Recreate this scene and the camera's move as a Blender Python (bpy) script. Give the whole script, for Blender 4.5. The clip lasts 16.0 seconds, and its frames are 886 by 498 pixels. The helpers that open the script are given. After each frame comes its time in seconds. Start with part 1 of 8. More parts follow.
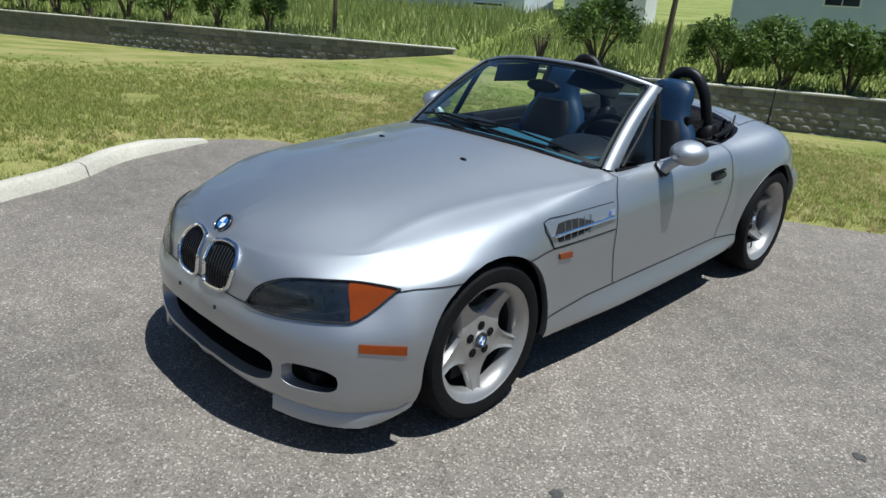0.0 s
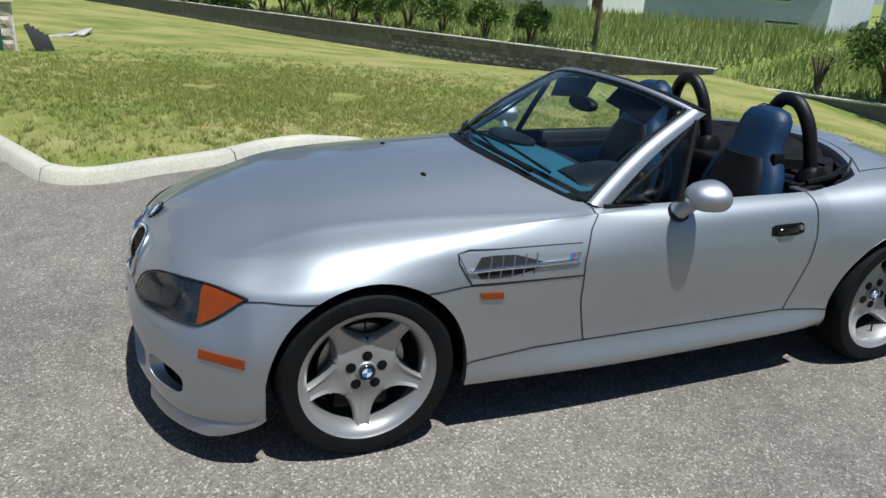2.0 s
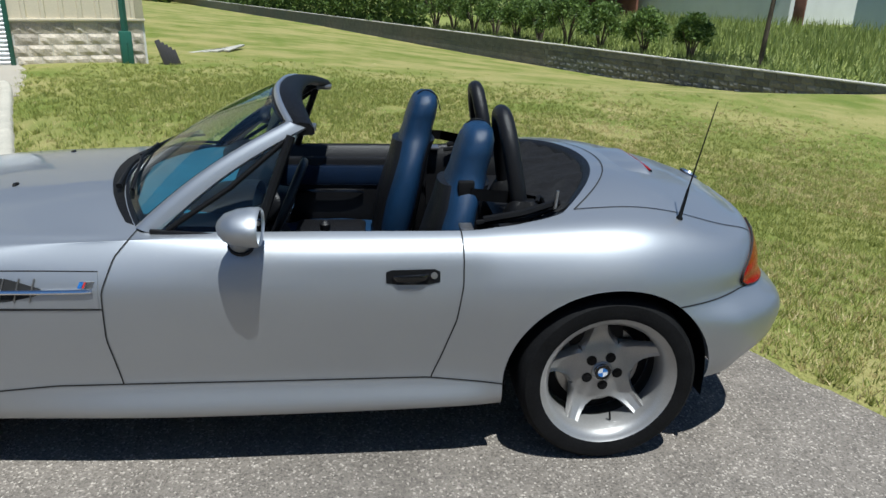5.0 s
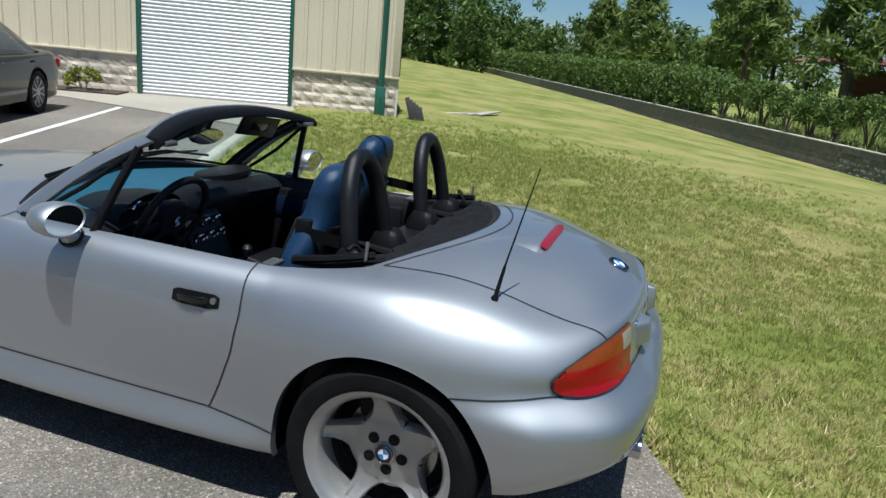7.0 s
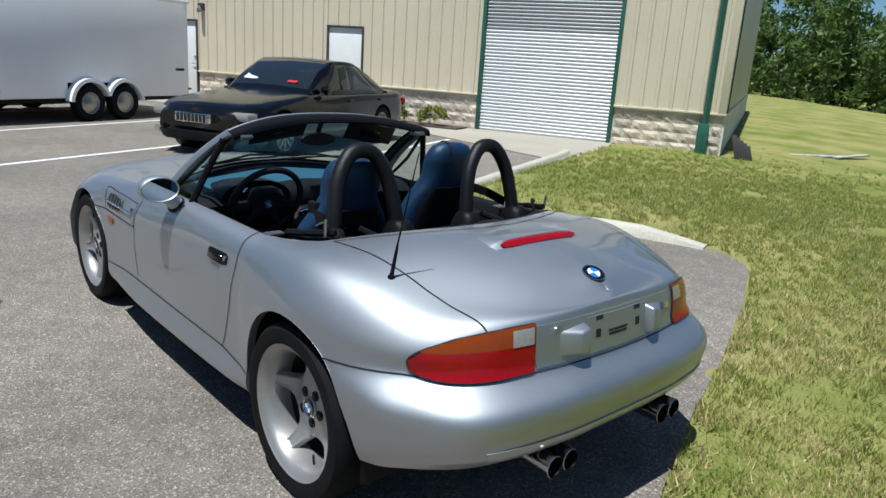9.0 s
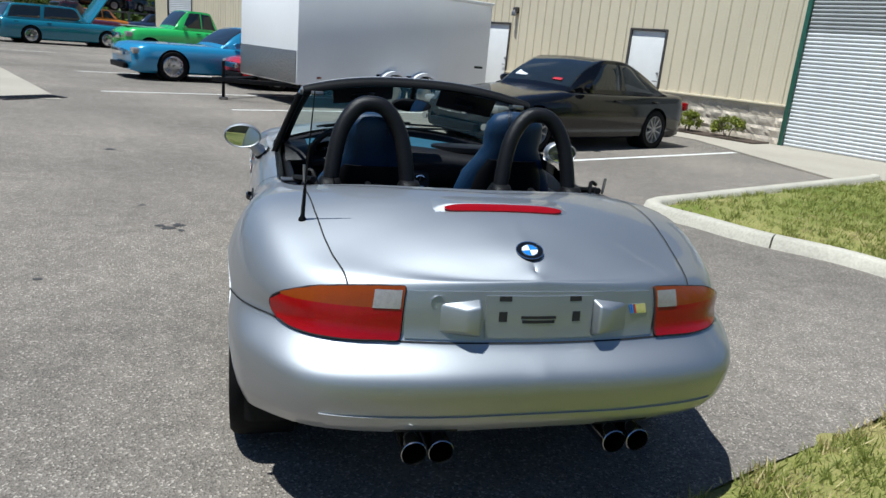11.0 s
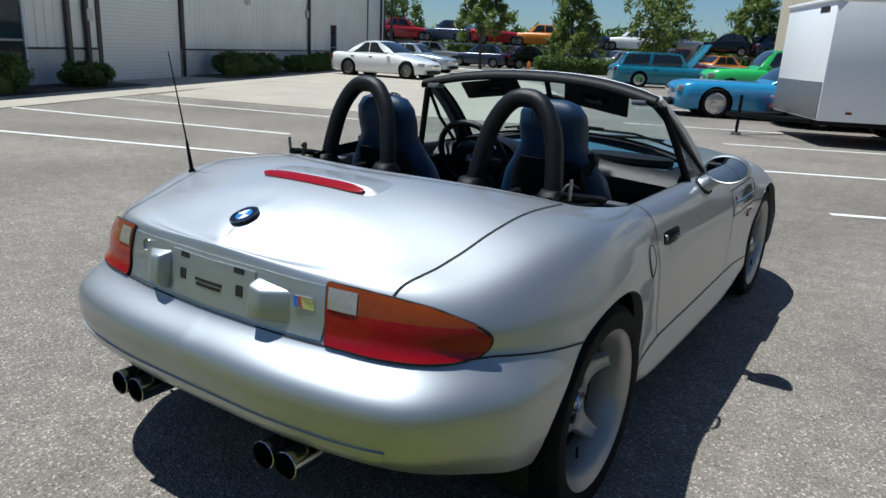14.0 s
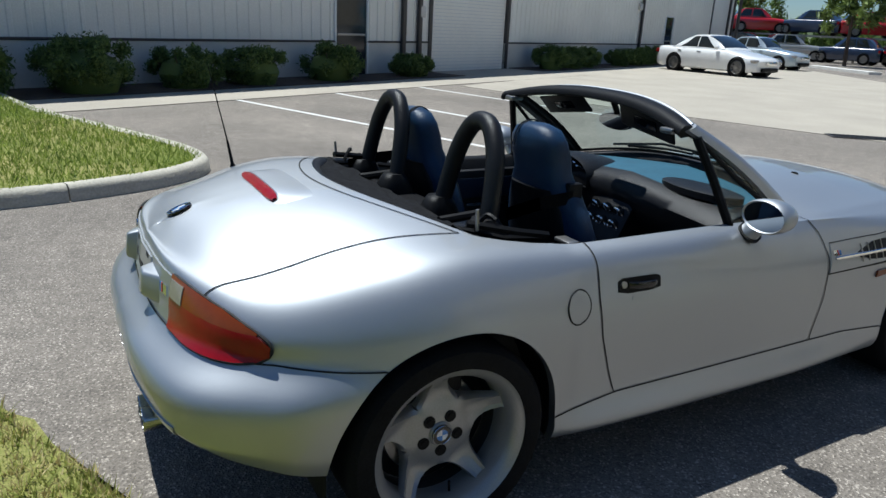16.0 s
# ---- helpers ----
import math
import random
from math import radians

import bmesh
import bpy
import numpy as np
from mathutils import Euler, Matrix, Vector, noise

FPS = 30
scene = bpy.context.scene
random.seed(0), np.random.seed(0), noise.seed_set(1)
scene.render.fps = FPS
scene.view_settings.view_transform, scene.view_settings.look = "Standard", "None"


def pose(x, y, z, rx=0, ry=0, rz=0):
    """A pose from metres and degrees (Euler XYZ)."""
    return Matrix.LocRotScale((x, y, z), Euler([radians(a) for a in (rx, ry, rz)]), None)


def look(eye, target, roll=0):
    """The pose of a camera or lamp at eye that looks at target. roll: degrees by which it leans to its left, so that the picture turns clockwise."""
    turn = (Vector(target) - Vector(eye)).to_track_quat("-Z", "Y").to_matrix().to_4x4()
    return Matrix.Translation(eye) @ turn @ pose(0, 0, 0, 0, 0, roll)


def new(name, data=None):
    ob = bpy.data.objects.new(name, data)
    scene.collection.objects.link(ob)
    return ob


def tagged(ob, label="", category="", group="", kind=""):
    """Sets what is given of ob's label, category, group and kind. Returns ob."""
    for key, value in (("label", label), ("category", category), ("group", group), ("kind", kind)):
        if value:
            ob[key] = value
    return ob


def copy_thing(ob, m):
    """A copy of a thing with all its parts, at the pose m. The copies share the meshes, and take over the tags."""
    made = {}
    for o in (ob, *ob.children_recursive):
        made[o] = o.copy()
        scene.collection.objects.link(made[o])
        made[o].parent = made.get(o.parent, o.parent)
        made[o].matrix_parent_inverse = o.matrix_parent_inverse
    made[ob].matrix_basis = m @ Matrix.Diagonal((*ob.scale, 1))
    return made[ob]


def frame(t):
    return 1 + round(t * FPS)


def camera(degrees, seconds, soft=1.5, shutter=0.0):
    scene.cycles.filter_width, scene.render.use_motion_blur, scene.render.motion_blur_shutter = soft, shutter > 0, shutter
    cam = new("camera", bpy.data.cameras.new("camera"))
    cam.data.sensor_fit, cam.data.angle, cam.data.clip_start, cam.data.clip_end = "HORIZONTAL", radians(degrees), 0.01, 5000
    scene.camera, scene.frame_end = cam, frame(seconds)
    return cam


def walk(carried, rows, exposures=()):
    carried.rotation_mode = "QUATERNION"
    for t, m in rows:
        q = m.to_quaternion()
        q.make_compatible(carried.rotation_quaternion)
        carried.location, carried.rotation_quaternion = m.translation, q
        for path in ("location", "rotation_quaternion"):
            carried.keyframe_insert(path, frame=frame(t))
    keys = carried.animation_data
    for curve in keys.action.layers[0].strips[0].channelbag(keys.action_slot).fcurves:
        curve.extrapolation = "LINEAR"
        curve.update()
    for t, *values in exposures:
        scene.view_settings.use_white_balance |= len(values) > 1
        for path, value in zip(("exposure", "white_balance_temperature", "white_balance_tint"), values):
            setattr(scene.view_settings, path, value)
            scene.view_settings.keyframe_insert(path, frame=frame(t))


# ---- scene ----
cam = camera(64.3, 16.0)
PATH = [
    (0, (2.3, -3.041, 1.583), (0.995, -1.704, 0.869), 3.1),
    (0.5, (2.481, -2.778, 1.592), (1.04, -1.584, 0.886), 4.7),
    (1, (2.562, -2.485, 1.579), (1.018, -1.432, 0.866), 5.6),
    (1.5, (2.64, -2.176, 1.586), (1.002, -1.273, 0.879), 4.1),
    (2, (2.781, -1.83, 1.586), (1.062, -1.101, 0.87), 3.3),
    (2.5, (2.861, -1.495, 1.58), (1.1, -0.89, 0.85), 3.0),
    (3, (2.886, -1.122, 1.598), (1.1, -0.552, 0.9), 3.1),
    (3.5, (2.925, -0.759, 1.584), (1.106, -0.29, 0.899), 1.9),
    (4, (2.957, -0.39, 1.595), (1.109, -0.057, 0.907), 1.4),
    (4.5, (2.903, 0.018, 1.608), (1.057, 0.3, 0.89), 1.1),
    (5, (2.891, 0.416, 1.581), (1.027, 0.618, 0.884), 1.7),
    (5.2, (2.884, 0.589, 1.578), (1.007, 0.73, 0.902), 2.2),
    (7.3, (2.486, 2.114, 1.545), (0.683, 1.43, 1.016), 6.3),
    (7.5, (2.417, 2.246, 1.549), (0.64, 1.487, 1.032), 6.7),
    (8, (2.294, 2.577, 1.559), (0.603, 1.624, 1.075), 7.0),
    (8.5, (2.166, 2.915, 1.539), (0.643, 1.71, 1.06), 6.2),
    (9, (1.941, 3.173, 1.512), (0.645, 1.739, 0.998), 3.8),
    (9.5, (1.711, 3.38, 1.502), (0.631, 1.786, 0.962), 2.6),
    (9.7, (1.602, 3.451, 1.497), (0.601, 1.803, 0.966), 2.9),
    (11.8, (0.159, 3.645, 1.352), (0.032, 1.727, 0.802), 4.6),
    (12, (-0.008, 3.624, 1.347), (-0.01, 1.693, 0.826), 4.1),
    (12.5, (-0.437, 3.557, 1.294), (-0.085, 1.653, 0.794), 2.8),
    (13, (-0.801, 3.42, 1.293), (-0.215, 1.583, 0.761), 0.9),
    (13.5, (-1.116, 3.209, 1.308), (-0.357, 1.444, 0.756), 2.8),
    (14, (-1.453, 3.032, 1.303), (-0.394, 1.427, 0.753), 2.9),
    (14.5, (-1.727, 2.824, 1.345), (-0.467, 1.372, 0.794), 4.2),
    (15, (-1.923, 2.562, 1.408), (-0.531, 1.231, 0.868), 4.9),
    (15.5, (-2.109, 2.345, 1.409), (-0.543, 1.224, 0.868), 4.6),
    (16, (-2.309, 2.122, 1.46), (-0.65, 1.191, 0.843), 2.9),
]
walk(cam, [(t, look(eye, target, roll)) for t, eye, target, roll in PATH], [(0, 0.34, 5980, 5), (16, 0.34, 5980, 5)])

# ---- world, sun, exposure ----
SUN_TO = Vector((0.28, 0.09, 0.87)).normalized()
world = bpy.data.worlds.new("world")
scene.world = world
world.use_nodes = True
wn = world.node_tree
sky = wn.nodes.new("ShaderNodeTexSky")
sky.sky_type = "NISHITA"
sky.sun_disc = False
sky.sun_elevation = math.asin(SUN_TO.z)
sky.sun_rotation = math.atan2(SUN_TO.x, SUN_TO.y)
sky.air_density, sky.dust_density, sky.ozone_density = 1.0, 0.25, 2.4
bg = wn.nodes["Background"]
bg.inputs["Strength"].default_value = 0.052
# fair-weather clouds, all round the horizon
tc = wn.nodes.new("ShaderNodeTexCoord")
mp = wn.nodes.new("ShaderNodeMapping")
mp.inputs["Scale"].default_value = (1.0, 1.0, 3.2)
cn = wn.nodes.new("ShaderNodeTexNoise")
cn.inputs["Scale"].default_value, cn.inputs["Detail"].default_value, cn.inputs["Roughness"].default_value = 2.3, 8.0, 0.58
cr = wn.nodes.new("ShaderNodeValToRGB")
cr.color_ramp.elements[0].position, cr.color_ramp.elements[1].position = 0.575, 0.74
cm = wn.nodes.new("ShaderNodeMix")
cm.data_type = "RGBA"
cm.inputs[7].default_value = (8.5, 8.8, 9.2, 1)
wn.links.new(tc.outputs["Generated"], mp.inputs["Vector"])
wn.links.new(mp.outputs["Vector"], cn.inputs["Vector"])
wn.links.new(cn.outputs["Fac"], cr.inputs["Fac"])
wn.links.new(cr.outputs["Color"], cm.inputs[0])
blue = wn.nodes.new("ShaderNodeMix")
blue.data_type, blue.blend_type = "RGBA", "MULTIPLY"
blue.inputs[0].default_value = 1.0
blue.inputs[7].default_value = (0.80, 0.98, 1.18, 1)
wn.links.new(sky.outputs["Color"], blue.inputs[6])
wn.links.new(blue.outputs[2], cm.inputs[6])
wn.links.new(cm.outputs[2], bg.inputs["Color"])
sun_data = bpy.data.lights.new("sun", "SUN")
sun_data.energy, sun_data.angle, sun_data.color = 5.0, radians(0.53), (1.0, 0.975, 0.93)
sun = new("sun", sun_data)
sun.matrix_world = look((SUN_TO * 60)[:], (0, 0, 0))

# ---- plan: the lot's grid is turned against the car ----
GU = Vector((0.423, -0.906, 0.0))   # along the fronts of the buildings
GV = Vector((-0.906, -0.423, 0.0))  # across the lot
UP = Vector((0, 0, 1))


# ---- mesh helpers ----
def link_mesh(name, verts, faces, material, parent=None, label="", smooth=True, sharp=35):
    me = bpy.data.meshes.new(name)
    me.from_pydata([tuple(p) for p in verts], [], [tuple(f) for f in faces])
    me.update()
    return finish(name, me, material, parent, label, smooth, sharp)


def finish(name, me, material, parent=None, label="", smooth=True, sharp=35):
    for m in material if isinstance(material, (list, tuple)) else [material]:
        me.materials.append(m)
    if smooth:
        me.shade_smooth()
        me.set_sharp_from_angle(angle=radians(sharp))
    ob = new(name, me)
    if parent is not None:
        ob.parent = parent
    if label:
        tagged(ob, label)
    return ob


def part(name, bm, material, parent=None, label="", smooth=True, sharp=35):
    """Links a bmesh as one mesh object under a thing or a part."""
    bmesh.ops.recalc_face_normals(bm, faces=bm.faces)
    me = bpy.data.meshes.new(name)
    bm.to_mesh(me)
    bm.free()
    return finish(name, me, material, parent, label, smooth, sharp)


def thing(name, label, category, m=None, group="", kind=""):
    ob = new(name)
    ob.empty_display_size = 0.1
    if m is not None:
        ob.matrix_world = m
    return tagged(ob, label, category, group, kind)


def box(x0, x1, y0, y1, z0, z1, bevel=0.0, bm=None, seg=2, m=None):
    bm = bm or bmesh.new()
    made = bmesh.ops.create_cube(bm, size=1.0)["verts"]
    bmesh.ops.scale(bm, vec=(abs(x1 - x0), abs(y1 - y0), abs(z1 - z0)), verts=made)
    bmesh.ops.translate(bm, vec=((x0 + x1) / 2, (y0 + y1) / 2, (z0 + z1) / 2), verts=made)
    if bevel:
        edges = list({e for v in made for e in v.link_edges})
        r = bmesh.ops.bevel(bm, geom=edges, offset=bevel, segments=seg, profile=0.5, affect="EDGES")
        made = list({v for f in r["faces"] for v in f.verts} | {v for v in made if v.is_valid})
    if m is not None:
        bmesh.ops.transform(bm, matrix=m, verts=[v for v in made if v.is_valid])
    return bm


def cyl(r, depth, seg=32, m=None, bm=None, r2=None, caps=True):
    """A cylinder along z, centred on the origin, moved by m."""
    bm = bm or bmesh.new()
    made = bmesh.ops.create_cone(bm, cap_ends=caps, segments=seg, radius1=r, radius2=r if r2 is None else r2, depth=depth)["verts"]
    if m is not None:
        bmesh.ops.transform(bm, matrix=m, verts=made)
    return bm


def lathe(profile, seg=48, axis="x", arc=360.0, bm=None, closed=False, m=None):
    """Turns (radius, along) pairs round an axis."""
    bm = bm or bmesh.new()
    full = arc >= 359.9
    n = seg if full else seg + 1
    rings = []
    for r, a in profile:
        ring = []
        for i in range(n):
            t = radians(arc) * i / seg
            c, s = r * math.cos(t), r * math.sin(t)
            p = (a, c, s) if axis == "x" else (c, a, s) if axis == "y" else (c, s, a)
            ring.append(bm.verts.new(m @ Vector(p) if m is not None else p))
        rings.append(ring)
    pairs = list(zip(rings, rings[1:])) + ([(rings[-1], rings[0])] if closed else [])
    for a, b in pairs:
        for i in range(n if full else n - 1):
            j = (i + 1) % n
            try:
                bm.faces.new((a[i], a[j], b[j], b[i]))
            except ValueError:
                pass
    return bm


def smooth_path(points, per=6, closed=False):
    """A Catmull-Rom curve through points."""
    pts = [Vector(p) for p in points]
    n = len(pts)
    out = []
    for i in range(n if closed else n - 1):
        p0 = pts[(i - 1) % n] if closed or i else pts[0]
        p1, p2 = pts[i], pts[(i + 1) % n]
        p3 = pts[(i + 2) % n] if closed or i + 2 < n else pts[-1]
        for k in range(per):
            t = k / per
            out.append(0.5 * ((2 * p1) + (p2 - p0) * t + (2 * p0 - 5 * p1 + 4 * p2 - p3) * t * t + (3 * p1 - p0 - 3 * p2 + p3) * t ** 3))
    if not closed:
        out.append(pts[-1])
    return out


def tube(path, r, seg=10, bm=None, closed=False, flat=1.0, normal=None, caps=True):
    """Sweeps a round or flattened section along a path; r may be a list."""
    bm = bm or bmesh.new()
    path = [Vector(p) for p in path]
    n = len(path)
    rs = r if isinstance(r, (list, tuple)) else [r] * n
    up = Vector(normal) if normal else None
    rings = []
    last = None
    for i, p in enumerate(path):
        a = path[(i - 1) % n] if closed or i else path[0]
        b = path[(i + 1) % n] if closed or i + 1 < n else path[-1]
        d = (b - a).normalized() if (b - a).length > 1e-9 else Vector((0, 0, 1))
        side = d.cross(up) if up else (last - d * last.dot(d) if last else d.orthogonal())
        if side.length < 1e-6:
            side = d.orthogonal()
        side.normalize()
        last = side
        top = side.cross(d).normalized()
        rings.append([bm.verts.new(p + (side * math.cos(2 * math.pi * k / seg) + top * (math.sin(2 * math.pi * k / seg) * flat)) * rs[i]) for k in range(seg)])
    for i in range(n if closed else n - 1):
        a, b = rings[i], rings[(i + 1) % n]
        for k in range(seg):
            bm.faces.new((a[k], a[(k + 1) % seg], b[(k + 1) % seg], b[k]))
    if not closed and caps:
        bm.faces.new(rings[0][::-1])
        bm.faces.new(rings[-1])
    return bm


def prism(outline, depth, m=None, bm=None, bevel=0.0):
    """A plate: an outline in x, y, raised by depth along z."""
    bm = bm or bmesh.new()
    low = [bm.verts.new((x, y, 0)) for x, y in outline]
    high = [bm.verts.new((x, y, depth)) for x, y in outline]
    n = len(outline)
    bm.faces.new(low[::-1])
    top = bm.faces.new(high)
    for i in range(n):
        bm.faces.new((low[i], low[(i + 1) % n], high[(i + 1) % n], high[i]))
    made = low + high
    if bevel:
        r = bmesh.ops.bevel(bm, geom=list(top.edges), offset=bevel, segments=2, profile=0.5, affect="EDGES")
        made = list({v for f in r["faces"] for v in f.verts} | {v for v in made if v.is_valid})
    if m is not None:
        bmesh.ops.transform(bm, matrix=m, verts=[v for v in made if v.is_valid])
    return bm


def frame_at(origin, xdir, ydir):
    """The pose with its x and y axes along two given ways."""
    x = Vector(xdir).normalized()
    z = x.cross(Vector(ydir)).normalized()
    y = z.cross(x)
    m = Matrix((x, y, z)).transposed().to_4x4()
    m.translation = Vector(origin)
    return m


# ---- materials ----
def material(name, base, rough=0.6, metal=0.0, spread=0.12, scale=8.0, fine=60.0, bump=0.0, bump_scale=None, tint=None, coat=0.0, spec=0.5, random_by=0.0, stretch=None, sheen=0.0):
    """A surface with variation at two scales, fine relief and, where asked, a shift from piece to piece."""
    mt = bpy.data.materials.new(name)
    mt.use_nodes = True
    nt = mt.node_tree
    bs = nt.nodes["Principled BSDF"]
    bs.inputs["Roughness"].default_value, bs.inputs["Metallic"].default_value = rough, metal
    bs.inputs["Coat Weight"].default_value, bs.inputs["Coat Roughness"].default_value = coat, 0.04
    bs.inputs["Specular IOR Level"].default_value = spec
    bs.inputs["Sheen Weight"].default_value = sheen
    co = nt.nodes.new("ShaderNodeTexCoord")
    src = co.outputs["Object"]
    if stretch:
        mp = nt.nodes.new("ShaderNodeMapping")
        mp.inputs["Scale"].default_value = stretch
        nt.links.new(src, mp.inputs["Vector"])
        src = mp.outputs["Vector"]
    n1, n2 = nt.nodes.new("ShaderNodeTexNoise"), nt.nodes.new("ShaderNodeTexNoise")
    for n, s in ((n1, scale), (n2, fine)):
        n.inputs["Scale"].default_value, n.inputs["Detail"].default_value = s, 5.0
        nt.links.new(src, n.inputs["Vector"])
    add = nt.nodes.new("ShaderNodeMath")
    add.operation = "MULTIPLY_ADD"
    add.inputs[1].default_value = 0.5
    half = nt.nodes.new("ShaderNodeMath")
    half.operation = "MULTIPLY"
    half.inputs[1].default_value = 0.5
    nt.links.new(n2.outputs["Fac"], half.inputs[0])
    nt.links.new(n1.outputs["Fac"], add.inputs[0])
    nt.links.new(half.outputs[0], add.inputs[2])
    fac = add.outputs[0]
    if random_by:
        info = nt.nodes.new("ShaderNodeObjectInfo")
        ra = nt.nodes.new("ShaderNodeMath")
        ra.operation = "MULTIPLY_ADD"
        ra.inputs[1].default_value = random_by
        nt.links.new(info.outputs["Random"], ra.inputs[0])
        rs = nt.nodes.new("ShaderNodeMath")
        rs.operation = "SUBTRACT"
        rs.inputs[1].default_value = random_by / 2
        nt.links.new(fac, ra.inputs[2])
        nt.links.new(ra.outputs[0], rs.inputs[0])
        fac = rs.outputs[0]
    ramp = nt.nodes.new("ShaderNodeValToRGB")
    lo = tuple(max(0.0, c * (1 - spread * 2.2)) for c in base)
    hi = tint if tint else tuple(min(1.0, c * (1 + spread * 2.2)) for c in base)
    ramp.color_ramp.elements[0].position, ramp.color_ramp.elements[1].position = 0.3, 0.7
    ramp.color_ramp.elements[0].color, ramp.color_ramp.elements[1].color = (*lo, 1), (*hi, 1)
    nt.links.new(fac, ramp.inputs["Fac"])
    nt.links.new(ramp.outputs["Color"], bs.inputs["Base Color"])
    if bump:
        b = nt.nodes.new("ShaderNodeBump")
        b.inputs["Strength"].default_value, b.inputs["Distance"].default_value = min(1.0, bump), 0.01
        if bump_scale:
            n3 = nt.nodes.new("ShaderNodeTexNoise")
            n3.inputs["Scale"].default_value, n3.inputs["Detail"].default_value = bump_scale, 4.0
            nt.links.new(src, n3.inputs["Vector"])
            nt.links.new(n3.outputs["Fac"], b.inputs["Height"])
        else:
            nt.links.new(n2.outputs["Fac"], b.inputs["Height"])
        nt.links.new(b.outputs["Normal"], bs.inputs["Normal"])
    return mt


def glass(name, tint=(0.8, 0.9, 0.88), rough=0.0):
    """A thin pane: clear with a tint, glossy by its angle."""
    mt = bpy.data.materials.new(name)
    mt.use_nodes = True
    nt = mt.node_tree
    nt.nodes.remove(nt.nodes["Principled BSDF"])
    out = nt.nodes["Material Output"]
    tr, gl, mx, fr = (nt.nodes.new(k) for k in ("ShaderNodeBsdfTransparent", "ShaderNodeBsdfGlossy", "ShaderNodeMixShader", "ShaderNodeLayerWeight"))
    tr.inputs["Color"].default_value = (*tint, 1)
    gl.inputs["Roughness"].default_value = rough
    fr.inputs["Blend"].default_value = 0.5
    pw, ad = nt.nodes.new("ShaderNodeMath"), nt.nodes.new("ShaderNodeMath")
    pw.operation, ad.operation = "POWER", "MULTIPLY_ADD"
    pw.inputs[1].default_value, ad.inputs[1].default_value, ad.inputs[2].default_value = 5.0, 0.9, 0.04
    nt.links.new(fr.outputs["Facing"], pw.inputs[0])
    nt.links.new(pw.outputs[0], ad.inputs[0])
    nt.links.new(ad.outputs[0], mx.inputs[0])
    nt.links.new(tr.outputs[0], mx.inputs[1])
    nt.links.new(gl.outputs[0], mx.inputs[2])
    nt.links.new(mx.outputs[0], out.inputs["Surface"])
    return mt


M = {}
M["paint"] = material("silver_paint", (0.405, 0.421, 0.442), 0.54, 1.0, 0.015, 2.0, 900.0, 0.03, 1400.0, coat=0.7)
M["gap"] = material("panel_gap", (0.008, 0.008, 0.008), 0.8)
M["black"] = material("black_plastic", (0.005, 0.005, 0.0055), 0.5, 0, 0.15, 20, 300, 0.15, spec=0.16)
M["black_gloss"] = material("gloss_black", (0.005, 0.005, 0.0055), 0.12, 0, 0.1)
M["rubber"] = material("tyre_rubber", (0.007, 0.007, 0.0074), 0.75, 0, 0.2, 12, 120, 0.15, spec=0.12)
M["cloth"] = material("soft_top_cloth", (0.006, 0.006, 0.007), 0.95, 0, 0.25, 30, 400, 0.4, sheen=0.05, spec=0.15)
M["blue_leather"] = material("blue_leather", (0.007, 0.027, 0.066), 0.42, 0, 0.16, 9, 220, 0.2, 330.0, spec=0.35)
M["black_leather"] = material("black_leather", (0.006, 0.006, 0.007), 0.42, 0, 0.15, 9, 220, 0.2, 330.0, spec=0.3)
# darker copy of the blue leather, with the doors' inside shade in its colour
M["blue_shaded"] = material("shaded_blue_leather", (0.004, 0.012, 0.032), 0.45, 0, 0.15, 9, 220, 0.2, 330.0, spec=0.3)
M["blue_pad"] = material("blue_dash_pad", (0.012, 0.075, 0.12), 0.6, 0, 0.12, 10, 300, 0.15)
M["rim"] = material("wheel_silver", (0.33, 0.322, 0.312), 0.42, 0.6, 0.05, 10, 200, 0.04, coat=0.3)
# barrel colour holds the shade behind the spokes
M["barrel"] = material("shaded_barrel", (0.035, 0.033, 0.031), 0.6, 0.3, 0.2, 10, 200)
M["chrome"] = material("chrome", (0.75, 0.75, 0.76), 0.08, 1.0, 0.02)
M["steel"] = material("dull_steel", (0.32, 0.31, 0.30), 0.35, 0.9, 0.1)
M["pipe"] = material("dark_tailpipe_steel", (0.42, 0.42, 0.43), 0.2, 1.0, 0.1)
M["mirror"] = material("mirror_glass", (0.50, 0.55, 0.58), 0.01, 1.0, 0.0)
M["orange"] = material("amber_lens", (0.19, 0.034, 0.001), 0.16, 0, 0.06, 40, 300, 0.12, coat=0.3, spec=0.3)
M["red"] = material("red_lens", (0.24, 0.001, 0.003), 0.14, 0, 0.06, 40, 300, 0.12, coat=0.3, spec=0.3)
M["clear_lens"] = material("clear_lens", (0.30, 0.28, 0.26), 0.2, 0.2, 0.1, 60, 300, 0.12, coat=0.8)
M["lamp_dark"] = material("lamp_housing", (0.02, 0.023, 0.026), 0.2, 0.3, 0.3, 12, 80)
M["badge_blue"] = material("badge_blue", (0.02, 0.16, 0.5), 0.2, coat=0.8)
M["badge_white"] = material("badge_white", (0.75, 0.76, 0.78), 0.2, coat=0.8)
M["badge_red"] = material("badge_red", (0.5, 0.03, 0.03), 0.25, coat=0.8)
M["windscreen"] = glass("windscreen_glass", (0.78, 0.9, 0.88))
M["lens_glass"] = glass("lens_glass", (0.92, 0.95, 0.97))

